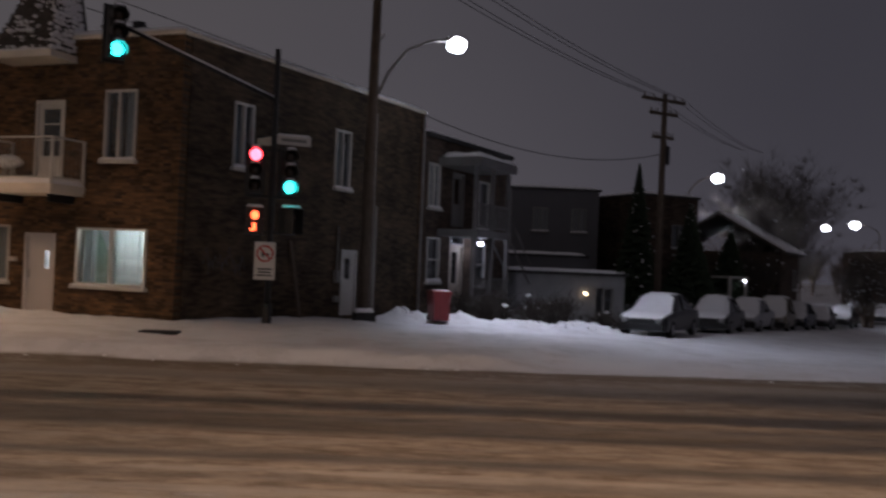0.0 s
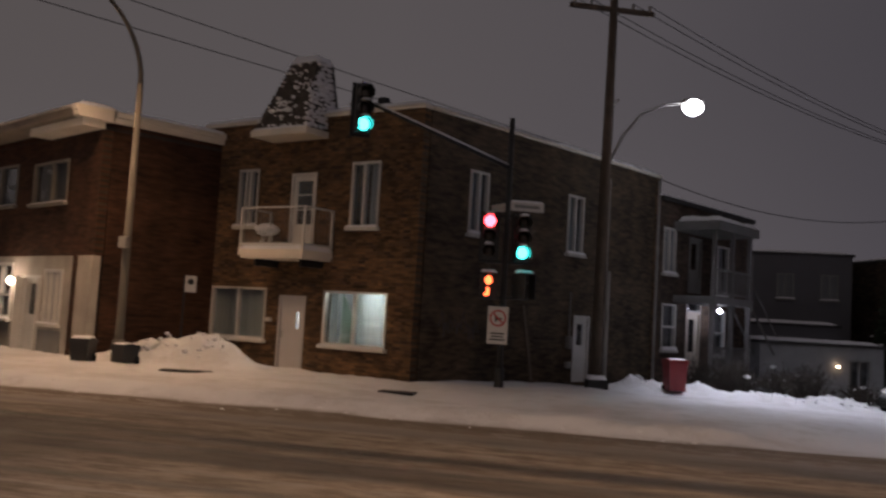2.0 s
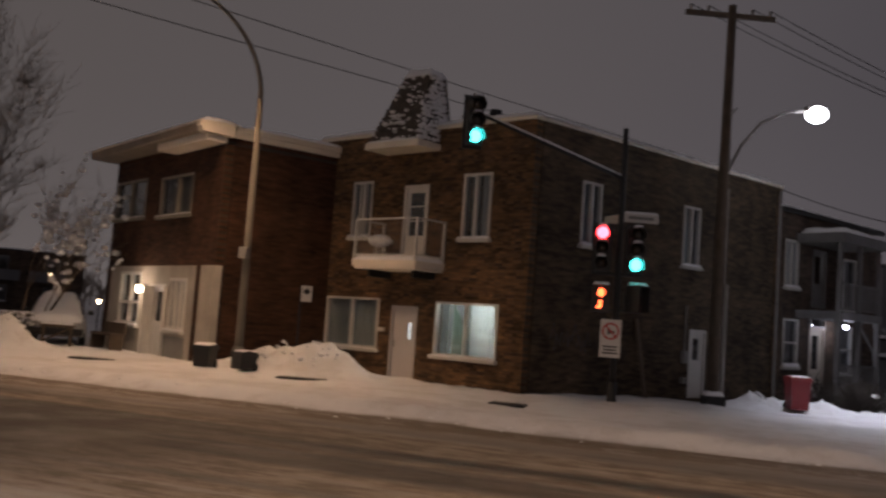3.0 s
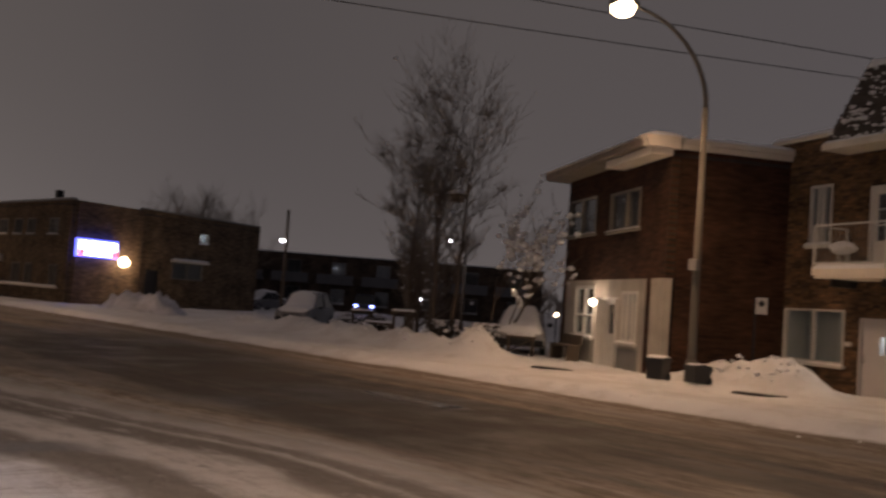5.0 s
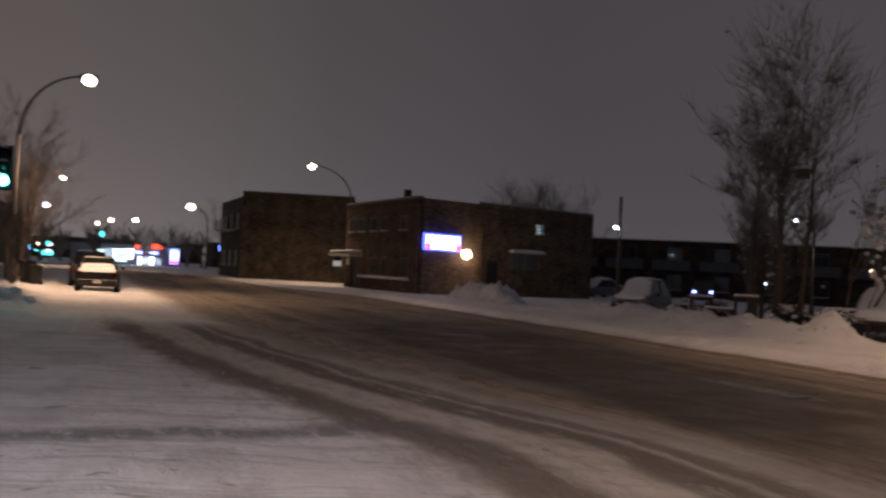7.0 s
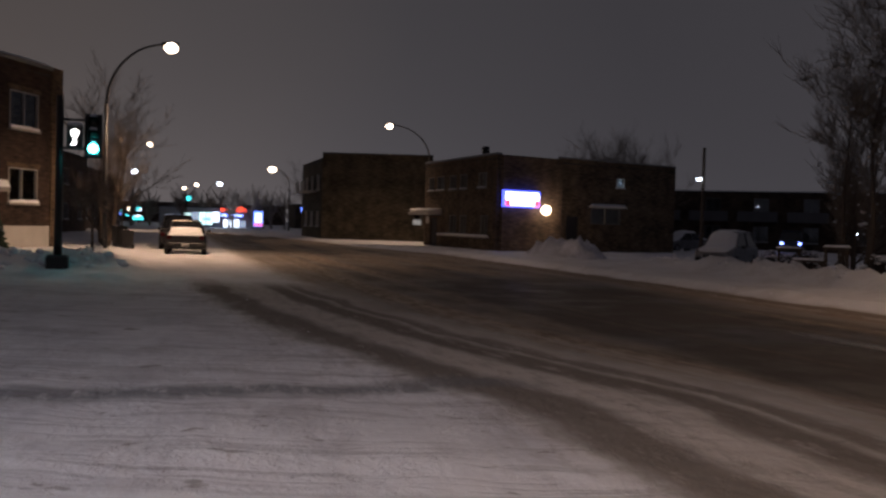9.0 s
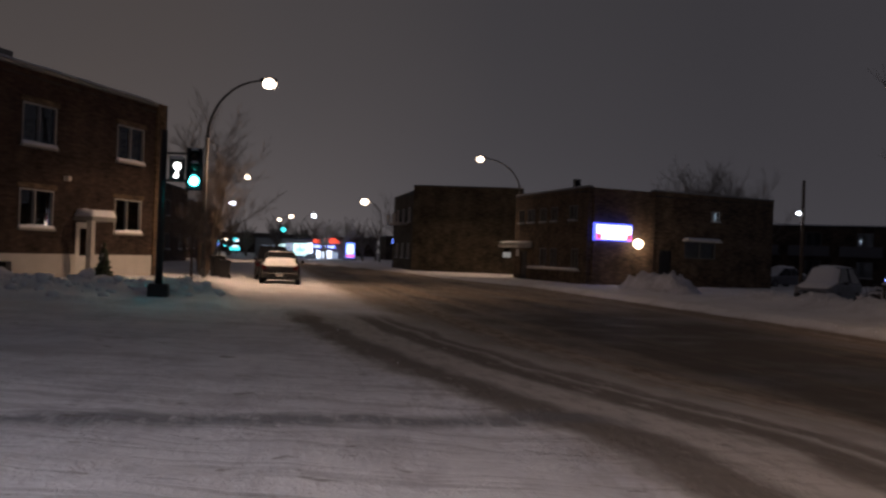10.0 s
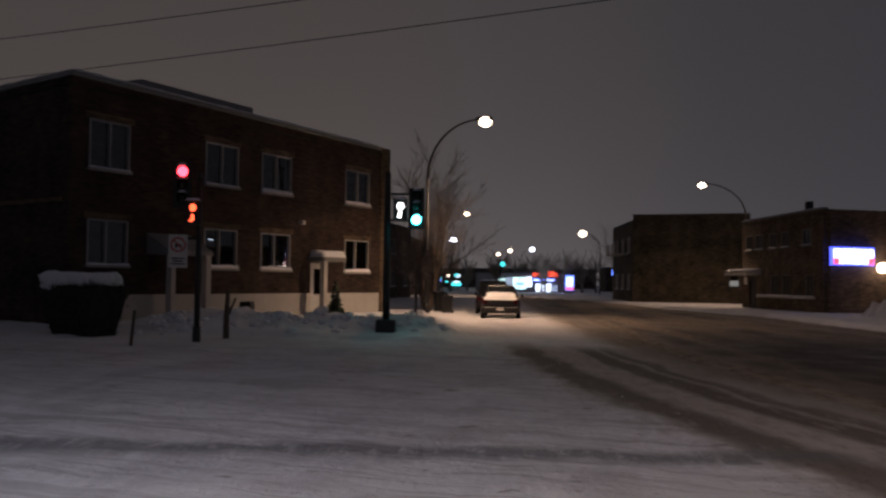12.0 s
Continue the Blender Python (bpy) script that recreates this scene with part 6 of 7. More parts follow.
def clipped_hedge():
    """A tall clipped hedge, wider at the top, with a cap of snow."""
    rnd = random.Random(3)
    h = thing("hedge", pose(-25.6, -11.35, ground_height(-25.6, -11.35), 0, 0, 62), "dark clipped hedge with lumps of snow on top", "hedge")
    core, leaf, cap = Shape(), Shape(), Shape()
    core.add([(-0.75, -0.45, -0.1), (0.75, -0.45, -0.1), (0.75, 0.45, -0.1), (-0.75, 0.45, -0.1), (-1.15, -0.6, 1.35), (1.15, -0.6, 1.35), (1.15, 0.6, 1.35), (-1.15, 0.6, 1.35)],
             [(0, 3, 2, 1), (4, 5, 6, 7), (0, 1, 5, 4), (1, 2, 6, 5), (2, 3, 7, 6), (3, 0, 4, 7)])
    for k in range(2600):
        z = rnd.uniform(0, 1.42)
        w, dpt = 0.75 + 0.4 * z / 1.35, 0.45 + 0.15 * z / 1.35
        side = rnd.random()
        p = Vector((rnd.uniform(-w, w), rnd.choice((-dpt, dpt)), z)) if side < 0.6 else Vector((rnd.choice((-w, w)), rnd.uniform(-dpt, dpt), z))
        p += Vector((rnd.gauss(0, 0.05), rnd.gauss(0, 0.05), 0))
        a = Vector((rnd.gauss(0, 1), rnd.gauss(0, 1), rnd.gauss(0, 1))).normalized() * 0.05
        b = Vector((rnd.gauss(0, 1), rnd.gauss(0, 1), rnd.gauss(0, 1))).normalized() * 0.035
        leaf.add([p - a, p + b, p + a, p - b], [(0, 1, 2, 3)])
    for k in range(46):
        cap.ball((rnd.uniform(-1.1, 1.1), rnd.uniform(-0.5, 0.5), 1.42 + rnd.uniform(0, 0.10)), rnd.uniform(0.14, 0.33), 0.75, 0.6, 6, 9)
    part("core", core, HEDGE, h)
    part("foliage", leaf, HEDGE, h)["kind"] = "stuff"
    part("snow_cap", cap, SNOW, h, "lumps of snow", smooth=True)


clipped_hedge()


def conifer(base, height, r, seed, label, n=700):
    rnd = random.Random(seed)
    h = thing("conifer", Matrix.Translation((*base, ground_height(*base))), label, "evergreen tree", "conifers")
    part("trunk", Shape().tube([(0, 0, -0.2), (0, 0, height * 0.95)], [r * 0.1, 0.01], 6), BARK, h)
    s, c = Shape(), Shape()
    for k in range(n):
        z = height * (0.08 + 0.9 * rnd.random() ** 1.2)
        w = r * (1 - z / height) * rnd.uniform(0.5, 1.1) + 0.03
        a = rnd.uniform(0, 6.283)
        o_ = Vector((math.cos(a), math.sin(a), 0))
        t_ = Vector((-o_.y, o_.x, 0))
        p = Vector((0, 0, z))
        e_ = p + o_ * w + Vector((0, 0, -0.3 * w))
        q = 0.16 * w + 0.03
        s.add([p + o_ * w * 0.3, e_ - o_ * w * 0.3 + t_ * q, e_, e_ - o_ * w * 0.3 - t_ * q + Vector((0, 0, -0.05))], [(0, 1, 2, 3)])
        if rnd.random() < 0.035:
            c.ball(e_ + Vector((0, 0, 0.02)), 0.03 + 0.06 * w, 0.5, 0.3, 3, 6)
    part("foliage", s, EVERGREEN, h)["kind"] = "stuff"
    if c.v:
        part("snow_clumps", c, SNOW, h, "snow on the boughs", smooth=True)["kind"] = "stuff"


conifer((-38.2, -6.3), 1.5, 0.55, 5, "small evergreen dusted with snow by the wall", 260)
conifer((9.6, 45.5), 8.0, 1.6, 6, "tall dark evergreen beside a house", 2600)
conifer((12.4, 46.2), 6.2, 2.0, 7, "dark evergreen beside a house", 2400)
conifer((15.6, 50.0), 5.4, 2.2, 8, "dark evergreen beside a house", 2200)


def lollipop(base, seed):
    rnd = random.Random(seed)
    h = thing("small_tree", Matrix.Translation((*base, 0)), "small clipped tree with a round twiggy head", "tree")
    part("trunk", Shape().tube([(0, 0, -0.2), (0.02, 0, 1.9)], [0.05, 0.035], 8), BARK, h)
    s = Shape()
    for k in range(420):
        d = Vector((rnd.gauss(0, 1), rnd.gauss(0, 1), rnd.gauss(0, 1))).normalized()
        p = Vector((0, 0, 2.15)) + d * rnd.uniform(0.1, 0.5)
        s.tube([p, p + d * 0.25 + Vector((rnd.gauss(0, 0.1), rnd.gauss(0, 0.1), 0.05))], [0.012, 0.004], 3, caps=False)
    part("crown", s, TWIG, h)


lollipop((-29.6, -2.3), 4)
# a stub of a trunk beside the corner signal
st = thing("tree_stump", Matrix.Translation((-24.6, -7.0, 0)), "short forked tree stump by the pavement", "tree stump")
part("trunk", Shape().tube([(0, 0, -0.2), (0, 0, 0.6), (0.06, 0.05, 1.35)], [0.09, 0.08, 0.05], 8).tube([(0, 0, 0.55), (-0.1, 0.22, 1.1)], [0.05, 0.03], 6), BARK, st, smooth=True)


# ---- cars ----
def loft(rings, close=True):
    n = len(rings[0])
    v = [p for r in rings for p in r]
    f = [(i * n + j, i * n + (j + 1) % n, (i + 1) * n + (j + 1) % n, (i + 1) * n + j) for i in range(len(rings) - 1) for j in range(n)]
    if close:
        f += [tuple(range(n - 1, -1, -1)), tuple(range((len(rings) - 1) * n, len(rings) * n))]
    return Shape().add(v, f)


CAR_KINDS = {
    # stations from the nose: x, height of hood or deck; then cabin: x, half width at top, height
    "saloon": ([(2.15, 0.62), (1.95, 0.78), (0.95, 0.92), (0.0, 0.95), (-1.2, 0.97), (-1.95, 0.95), (-2.15, 0.80)], [(1.0, 0.92, 0.72), (0.30, 1.38, 0.58), (-0.15, 1.44, 0.57), (-0.85, 1.40, 0.57), (-1.55, 0.98, 0.70)]),
    "estate": ([(2.15, 0.68), (1.98, 0.88), (1.05, 1.02), (0.0, 1.04), (-1.2, 1.04), (-2.0, 1.02), (-2.15, 0.85)], [(1.1, 1.02, 0.74), (0.45, 1.60, 0.62), (-0.2, 1.68, 0.61), (-1.6, 1.64, 0.60), (-2.08, 1.05, 0.70)]),
    "hatchback": ([(1.95, 0.62), (1.78, 0.80), (0.95, 0.93), (0.0, 0.96), (-1.0, 0.97), (-1.75, 0.96), (-1.9, 0.80)], [(1.0, 0.93, 0.70), (0.35, 1.42, 0.57), (-0.1, 1.48, 0.56), (-1.2, 1.43, 0.55), (-1.82, 0.98, 0.66)]),
}


def car(kind, paint, m, label, snow=0.09, bare_roof=False, lights=None, group="parked cars", screen_snow=True, lamp_z=0.60):
    """Nose along +x. Body, glass, bumpers, lamps, mirrors, wheels with rims, and the snow that lies on it."""
    deck, cab = CAR_KINDS[kind]
    h = thing("car", m, label, "car", group)
    W = 0.87
    rings = []
    for i, (x, z) in enumerate(deck):
        w = W * (0.90 if i in (0, len(deck) - 1) else 1.0)
        zb = 0.30 if i in (0, len(deck) - 1) else 0.24
        rings.append([(x, -w * 0.94, zb), (x, -w, zb + 0.16), (x, -w, z - 0.18), (x, -w * 0.93, z - 0.03), (x, -w * 0.6, z), (x, w * 0.6, z), (x, w * 0.93, z - 0.03), (x, w, z - 0.18), (x, w, zb + 0.16), (x, w * 0.94, zb)])
    part("body", loft(rings), paint, h, smooth=False)
    cr = []
    for x, z, w in cab:
        cr.append([(x, -w * 1.0 if z < 1.1 else -w, z), (x, -w * 0.6, z + (0.03 if z > 1.2 else 0.0)), (x, w * 0.6, z + (0.03 if z > 1.2 else 0.0)), (x, w, z)])
    v, f = [], []
    lowz = 0.90
    for (x, z, w), ring in zip(cab, cr):
        v += [(x, -W * 0.9, lowz), *ring, (x, W * 0.9, lowz)]
    k = 6
    for i in range(len(cab) - 1):
        for j in range(5):
            f.append((i * k + j, i * k + j + 1, (i + 1) * k + j + 1, (i + 1) * k + j))
    f += [(0, 1, 2, 3, 4, 5), tuple((len(cab) - 1) * k + j for j in (5, 4, 3, 2, 1, 0))]
    part("cabin_glass", Shape().add(v, f), CAR_GLASS, h)
    rf = Shape()
    xa, xb = cab[1][0] + 0.02, cab[-2][0] - 0.05
    zr = max(c[1] for c in cab)
    rf.box(xb, xa, -cab[2][2] + 0.0, cab[2][2], zr - 0.03, zr + 0.035, 0.03)
    part("roof_panel", rf, paint, h)
    for s in (-1, 1):
        for c0, c1 in ((cab[0], cab[1]), (cab[-2], cab[-1])):
            part("pillar", Shape().tube([(c0[0], s * (c0[2] + 0.02), c0[1]), (c1[0], s * (c1[2] + 0.02), c1[1])], 0.035, 5), paint, h)
        xm = (xa + xb) / 2
        part("pillar", Shape().tube([(xm, s * W * 0.92, 0.92), (xm, s * (cab[2][2] + 0.015), zr)], 0.035, 5), paint, h)
        part("mirror", Shape().box(cab[0][0] - 0.45, cab[0][0] - 0.3, s * 0.98 - 0.09, s * 0.98 + 0.09, 0.93, 1.07, 0.02), BLACK, h)
        part("headlight", Shape().ball((deck[0][0] - 0.03, s * 0.60, lamp_z), 0.13, 0.7), lights or LAMP_GLASS, h)
        part("tail_light", Shape().box(deck[-1][0] - 0.02, deck[-1][0] + 0.06, s * 0.68 - 0.1, s * 0.68 + 0.1, 0.66, 0.84, 0.0), TAIL_RED, h)
    part("bumper", Shape().box(deck[0][0] - 0.1, deck[0][0] + 0.09, -0.80, 0.80, 0.28, 0.50, 0.03), RUBBER_BLACK, h)
    part("bumper", Shape().box(deck[-1][0] - 0.09, deck[-1][0] + 0.1, -0.80, 0.80, 0.28, 0.52, 0.03), RUBBER_BLACK, h)
    part("number_plate", Shape().box(deck[-1][0] - 0.105, deck[-1][0] - 0.092, -0.16, 0.16, 0.56 - 0.2, 0.68 - 0.2), SIGN_WHITE, h)
    part("grille", Shape().box(deck[0][0] + 0.0, deck[0][0] + 0.012, -0.42, 0.42, 0.50, 0.60), BLACK, h)
    for x in (deck[0][0] - 0.78, deck[-1][0] + 0.80):
        for s in (-1, 1):
            wh = part("wheel", Shape().tube([(x, s * 0.68, 0.31), (x, s * 0.74, 0.31), (x, s * 0.86, 0.31), (x, s * 0.885, 0.31)], [0.29, 0.31, 0.31, 0.28], 18), TYRE, h)
            part("rim", Shape().tube([(x, s * 0.884, 0.31), (x, s * 0.895, 0.31)], [0.19, 0.17], 14), RIM, wh)
    if snow:
        zone = [(deck[0][0] - 0.05, deck[0][1] + 0.02, W * 0.78)] + [(x, z, W * 0.86) for x, z in deck[1:3] if x > cab[0][0]]
        if screen_snow:
            zone += [(cab[0][0], cab[0][1] + 0.01, 0.74)]
        top_ = [(x, z + 0.035, w) for x, z, w in cab[1:-1]]
        back_ = [(cab[-1][0], cab[-1][1], 0.70)] + [(x, z, W * 0.84) for x, z in deck if x < cab[-1][0]]
        path = zone + ([] if bare_roof else top_) + back_
        segs = [zone, back_] if bare_roof else [path]
        if not screen_snow:
            segs = [zone, top_ + back_]
        if bare_roof:
            segs = [zone, [(0.65 * cab[-1][0] + 0.35 * cab[-2][0], 0.65 * cab[-1][1] + 0.35 * cab[-2][1] + 0.02, 0.66)] + back_]
        for seg in segs:
            sn = Shape()
            fine_ = []
            for (x0, z0, w0), (x1, z1, w1) in zip(seg, seg[1:]):
                for q in range(4):
                    t = q / 4
                    fine_.append((x0 + (x1 - x0) * t, z0 + (z1 - z0) * t, w0 + (w1 - w0) * t))
            fine_.append(seg[-1])
            v, f, n = [], [], 9
            for i, (x, z, w) in enumerate(fine_):
                endk = min(1.0, 0.25 + 0.5 * min(i, len(fine_) - 1 - i))
                for j in range(n):
                    b = -1 + 2 * j / (n - 1)
                    k2 = math.sqrt(max(0, 1 - abs(b) ** 3)) * endk
                    hh = snow * k2 * (1 + 0.35 * noise.noise(Vector((x * 2.2 + m.translation.x, b * 2, z)))) + (0.012 if abs(b) < 1 else -0.02)
                    v.append((x, b * w, z + hh))
            for i in range(len(fine_) - 1):
                for j in range(n - 1):
                    f.append((i * n + j, i * n + j + 1, (i + 1) * n + j + 1, (i + 1) * n + j))
            part("snow_cover", sn.add(v, f), SNOW, h, "layer of fresh snow", smooth=True)
    return h


LAMP_GLASS = mat("headlamp_glass", (0.30, 0.30, 0.31), 0.15, var=0.1, bump=0)
TAIL_RED = mat("tail_lamp_red", (0.07, 0.008, 0.009), 0.25, var=0.1, bump=0)
HEADLIT = glow_mat("lit_blue_white_headlamp", (0.22, 0.28, 1.0), 12)
PAINTS = [mat("car_paint_%s" % n, c, 0.3, 0.2, var=0.08, bump=0) for n, c in (("grey", (0.10, 0.10, 0.11)), ("silver", (0.28, 0.28, 0.30)), ("dark_blue", (0.03, 0.035, 0.06)), ("black", (0.02, 0.02, 0.022)), ("beige", (0.20, 0.18, 0.15)))]
kinds = ["saloon", "saloon", "saloon", "estate", "hatchback", "saloon", "saloon", "estate", "saloon"]
row = [(7.9, 33.1), (11.6, 38.8), (14.6, 43.8), (17.6, 48.6), (20.6, 53.4), (23.8, 58.0), (27.2, 62.6), (30.4, 67.0), (34.5, 72.5)]
for i, (x, y) in enumerate(row):
    car(kinds[i], PAINTS[3 if i == 0 else (i * 3) % 5], pose(x, y, ground_height(x, y) - 0.02, 0, 0, 242 + (1 if i % 2 else -2)), "dark parked car thinly covered with snow" if i == 0 else "parked car under fresh snow on the side street", 0.05 if i == 0 else 0.10)
car("saloon", PAINTS[3], pose(-43.4, 0.62, 0.0, 0, 0, 178), "dark parked car with snowy rear window and boot", 0.08, bare_roof=True)
car("estate", PAINTS[3], pose(-49.4, 0.3, 0.0, 0, 0, 178), "dark estate car parked by the kerb", 0.0)
car("saloon", PAINTS[1], pose(-22.6, 23.9, ground_height(-22.6, 23.9), 0, 0, -48), "car buried in snow beside the red house", 0.14)
car("estate", DUSTED, pose(-38.6, 25.4, ground_height(-38.6, 25.4) - 0.12, 0, 0, 309), "estate car wholly dusted with snow in the yard", 0.07)
car("saloon", DUSTED, pose(-63.4, 37.7, ground_height(-63.4, 37.7) - 0.1, 0, 0, 285), "snowy car parked behind the office block", 0.16)
car("estate", PAINTS[2], pose(-57.6, 43.2, 0.22, 0, 0, -38), "dark car with bluish headlights on", 0.0, lights=HEADLIT, lamp_z=0.80)

# ---- bins, boxes, small street things ----


def wheelie_bin(place, turn, paint, label, height=1.0, lid_snow=0.08, width=1.0):
    h = thing("wheelie_bin", pose(*place, ground_height(*place), 0, 0, turn) @ Matrix.Diagonal((width, width, 1, 1)), label, "bin", "bins")
    s = Shape().add([(-0.26, -0.29, 0.04), (0.26, -0.29, 0.04), (0.26, 0.28, 0.04), (-0.26, 0.28, 0.04), (-0.30, -0.34, height - 0.06), (0.30, -0.34, height - 0.06), (0.30, 0.34, height - 0.06), (-0.30, 0.34, height - 0.06)],
                    [(0, 3, 2, 1), (4, 5, 6, 7), (0, 1, 5, 4), (1, 2, 6, 5), (2, 3, 7, 6), (3, 0, 4, 7)])
    part("body", s, paint, h)
    part("lid", Shape().prism([(-0.38, height - 0.06), (0.37, height - 0.06), (0.33, height + 0.02), (0.0, height + 0.06), (-0.36, height + 0.03)], -0.33, 0.33), paint, h)
    part("handle", Shape().tube([(-0.25, 0.40, height - 0.1), (0.25, 0.40, height - 0.1)], 0.02, 6), BLACK, h)
    for s_ in (-1, 1):
        part("wheel", Shape().tube([(s_ * 0.24, 0.28, 0.1), (s_ * 0.29, 0.28, 0.1)], 0.10, 12), TYRE, h)
    part("snow_cap", Shape().snow(-0.3, 0.3, -0.33, 0.33, height + 0.02, lid_snow, 0.08, place[0]), SNOW, h, "snow on the lid", smooth=True)


wheelie_bin((0.0, 26.3), 20, RED_PLASTIC, "red plastic bin standing in the snow", 0.85, 0.05, 0.85)
wheelie_bin((-13.35, 19.0), 10, RUBBER_BLACK, "black bin with a snow cap", 0.52, 0.08, 0.72)
wheelie_bin((-12.2, 18.95), -20, RUBBER_BLACK, "black bin with a snow cap", 0.42, 0.05, 0.68)
wheelie_bin((-43.6, -1.9), 0, RUBBER_BLACK, "black bin at the snowy kerb", 0.8, 0.04, 0.75)
wheelie_bin((-44.6, -2.3), 30, RUBBER_BLACK, "black bin at the snowy kerb", 0.95, 0.03, 0.8)
bx = thing("grit_box", pose(-2.0, 24.9, ground_height(-2.0, 24.9), 0, 0, 20), "small dark box in the snow with a snow cap", "box")
part("body", Shape().box(-0.28, 0.28, -0.2, 0.2, -0.05, 0.28, 0.04), RUBBER_BLACK, bx)
part("snow_cap", Shape().snow(-0.26, 0.26, -0.19, 0.19, 0.27, 0.1, 0.06, 3), SNOW, bx, smooth=True)

ps = thing("parking_sign", Matrix.Translation((-12.35, 21.6, 0)), "thin steel post with a white parking sign", "street sign")
part("post", Shape().tube([(0, 0, -0.2), (0, 0, 2.35)], 0.028, 6), DARK_METAL, ps)
pm = facing((0.05, -0.03), (12.35, -21.6), 2.15)
pp = part("sign_plate", Shape().box(-0.14, 0.14, -0.008, 0.008, -0.22, 0.20), SIGN_WHITE, ps, m=pm @ Matrix.Translation((-0.12, 0.03, 0)))
part("symbol", Shape().tube([(0, 0.012, 0.05), (0, 0.016, 0.05)], 0.08, 14), BLACK, pp)
# small cabinet strapped on the lamp post
cb_ = thing("control_box", Matrix.Translation((-12.62, 19.2, 0)), "small grey box strapped to the lamp post", "box")
part("body", Shape().box(-0.12, 0.10, -0.10, 0.05, 2.85, 3.12, 0.02), GREY_PAINT, cb_)
# iron covers and slabs in the snow
for x, y, w, a in ((-10.6, 18.9, 0.55, 15), (-16.2, 18.5, 0.6, 10), (-5.2, 17.4, 0.35, 5)):
    single("access_cover", Shape().box(-w, w, -0.22, 0.22, -0.05, 0.015, 0.01), DARK_METAL, "dark metal cover lying in the pavement snow", "cover", pose(x, y, ground_height(x, y) + 0.02, 0, 0, a), "covers")
nb = thing("nest_box", Matrix.Translation((-24.19, 21.85, 5.39)), "small dark box capped with snow up in the tree", "nest box")
part("body", Shape().box(-0.22, 0.22, -0.16, 0.16, -0.16, 0.14, 0.02), TIMBER, nb)
part("snow_cap", Shape().snow(-0.26, 0.26, -0.2, 0.2, 0.14, 0.14, 0.06, 2), SNOW, nb, smooth=True)
part("hanger", Shape().tube([(0, 0.16, -0.1), (0.1, 0.35, 0.1)], 0.02, 6), BARK, nb)
sk = thing("wooden_stake", Matrix.Translation((-21.96, -8.58, ground_height(-21.96, -8.58))), "short pale wooden stake leaning in the snow", "stake")
part("shaft", Shape().tube([(0, 0, -0.15), (0.02, 0.10, 0.85)], [0.045, 0.035], 8), TIMBER, sk)
# frames and boards leaning in the yard
rj = random.Random(8)
for k in range(6):
    x, y = -20.6 - 1.6 * k + rj.uniform(-0.3, 0.3), 21.3 + rj.uniform(-0.4, 0.7)
    h = thing("trestle", pose(x, y, ground_height(x, y), 0, 0, rj.uniform(10, 60)), "dark wooden trestle standing in the snowy yard", "trestle", "yard clutter")
    w_, z_ = rj.uniform(0.28, 0.5), rj.uniform(0.5, 1.1)
    for s_ in (-w_, w_):
        part("leg", Shape().box(s_ - 0.04, s_ + 0.04, -0.04, 0.04, -0.1, z_), TIMBER, h)
    tb = part("beam", Shape().box(-w_ - 0.1, w_ + 0.1, -0.05, 0.05, z_, z_ + 0.08), TIMBER, h)
    part("brace", Shape().tube([(-w_, 0, 0.1), (w_, 0, z_)], 0.03, 5), TIMBER, h)
    part("snow_cap", Shape().snow(-w_ - 0.1, w_ + 0.1, -0.06, 0.06, z_ + 0.08, 0.07, 0.08, k), SNOW, tb, smooth=True)
fence = thing("board_fence", Matrix.Translation((-20.5, 26.0, 0)), "low dark board fence behind the parked car", "fence")
fd = Vector((-0.87, 0.5))
for k in range(24):
    p = fd * (0.21 * k)
    part("board", Shape().box(-0.095, 0.095, -0.012, 0.012, 0.0, 1.15), TIMBER, fence, m=pose(p.x, p.y, 0, 0, 0, 150))

single("yard_mast", Shape().tube([(-51.15, 31.75, -0.3), (-51.15, 31.75, 6.9)], [0.13, 0.09], 8), TIMBER, "thin dark mast standing in the yard", "pole")

# ---- lumps of ploughed snow along the banks ----
lumps = Shape()
rl_ = random.Random(21)
for mx, my, rx, ry, hh in MOUNDS:
    for k in range(int(26 * rx)):
        x, y = mx + rl_.gauss(0, rx * 0.4), my + rl_.gauss(0, ry * 0.4)
        lumps.ball((x, y, ground_height(x, y) - 0.01), rl_.uniform(0.025, 0.08), 0.7, 0.7, 4, 6)
for k in range(420):
    x = rl_.uniform(-42, 8)
    y = far_edge(x) + rl_.gauss(0.1, 0.25) if k % 2 else near_edge(x) + rl_.gauss(-0.2, 0.35)
    if k % 2 or k % 10 == 0:
        lumps.ball((x, y, ground_height(x, y) - 0.008), rl_.uniform(0.012, 0.05 if k % 2 else 0.03), 0.6, 0.5, 3, 5)
for k in range(160):
    x, y = -27.6 + rl_.gauss(0, 0.7), rl_.uniform(-10.5, -1.2)
    lumps.ball((x, y, ground_height(x, y)), rl_.uniform(0.06, 0.2), 0.7, 0.5, 4, 6)
pile = Shape()
px_, py_ = span((-49.4, -40.4, 0.16)), span((18.1, 21.4, 0.16))
for x in px_:
    for y in py_:
        q = ((x + 44.9) / 4.2) ** 2 + ((y - 19.75) / 1.5) ** 2
        e_ = min(1.0, 1.9 * max(0.0, 1 - q))
        hh = e_ * (0.44 + 0.42 * noise.noise(Vector((x * 0.75, y * 0.75, 5))) + 0.42 * abs(noise.noise(Vector((x * 1.9, y * 1.9, 2)))) + 0.28 * noise.noise(Vector((x * 4.2, y * 4.2, 8))))
        pile.v.append((x, y, ground_height(x, y) - 0.06 + max(0.0, hh)))
pn = len(py_)
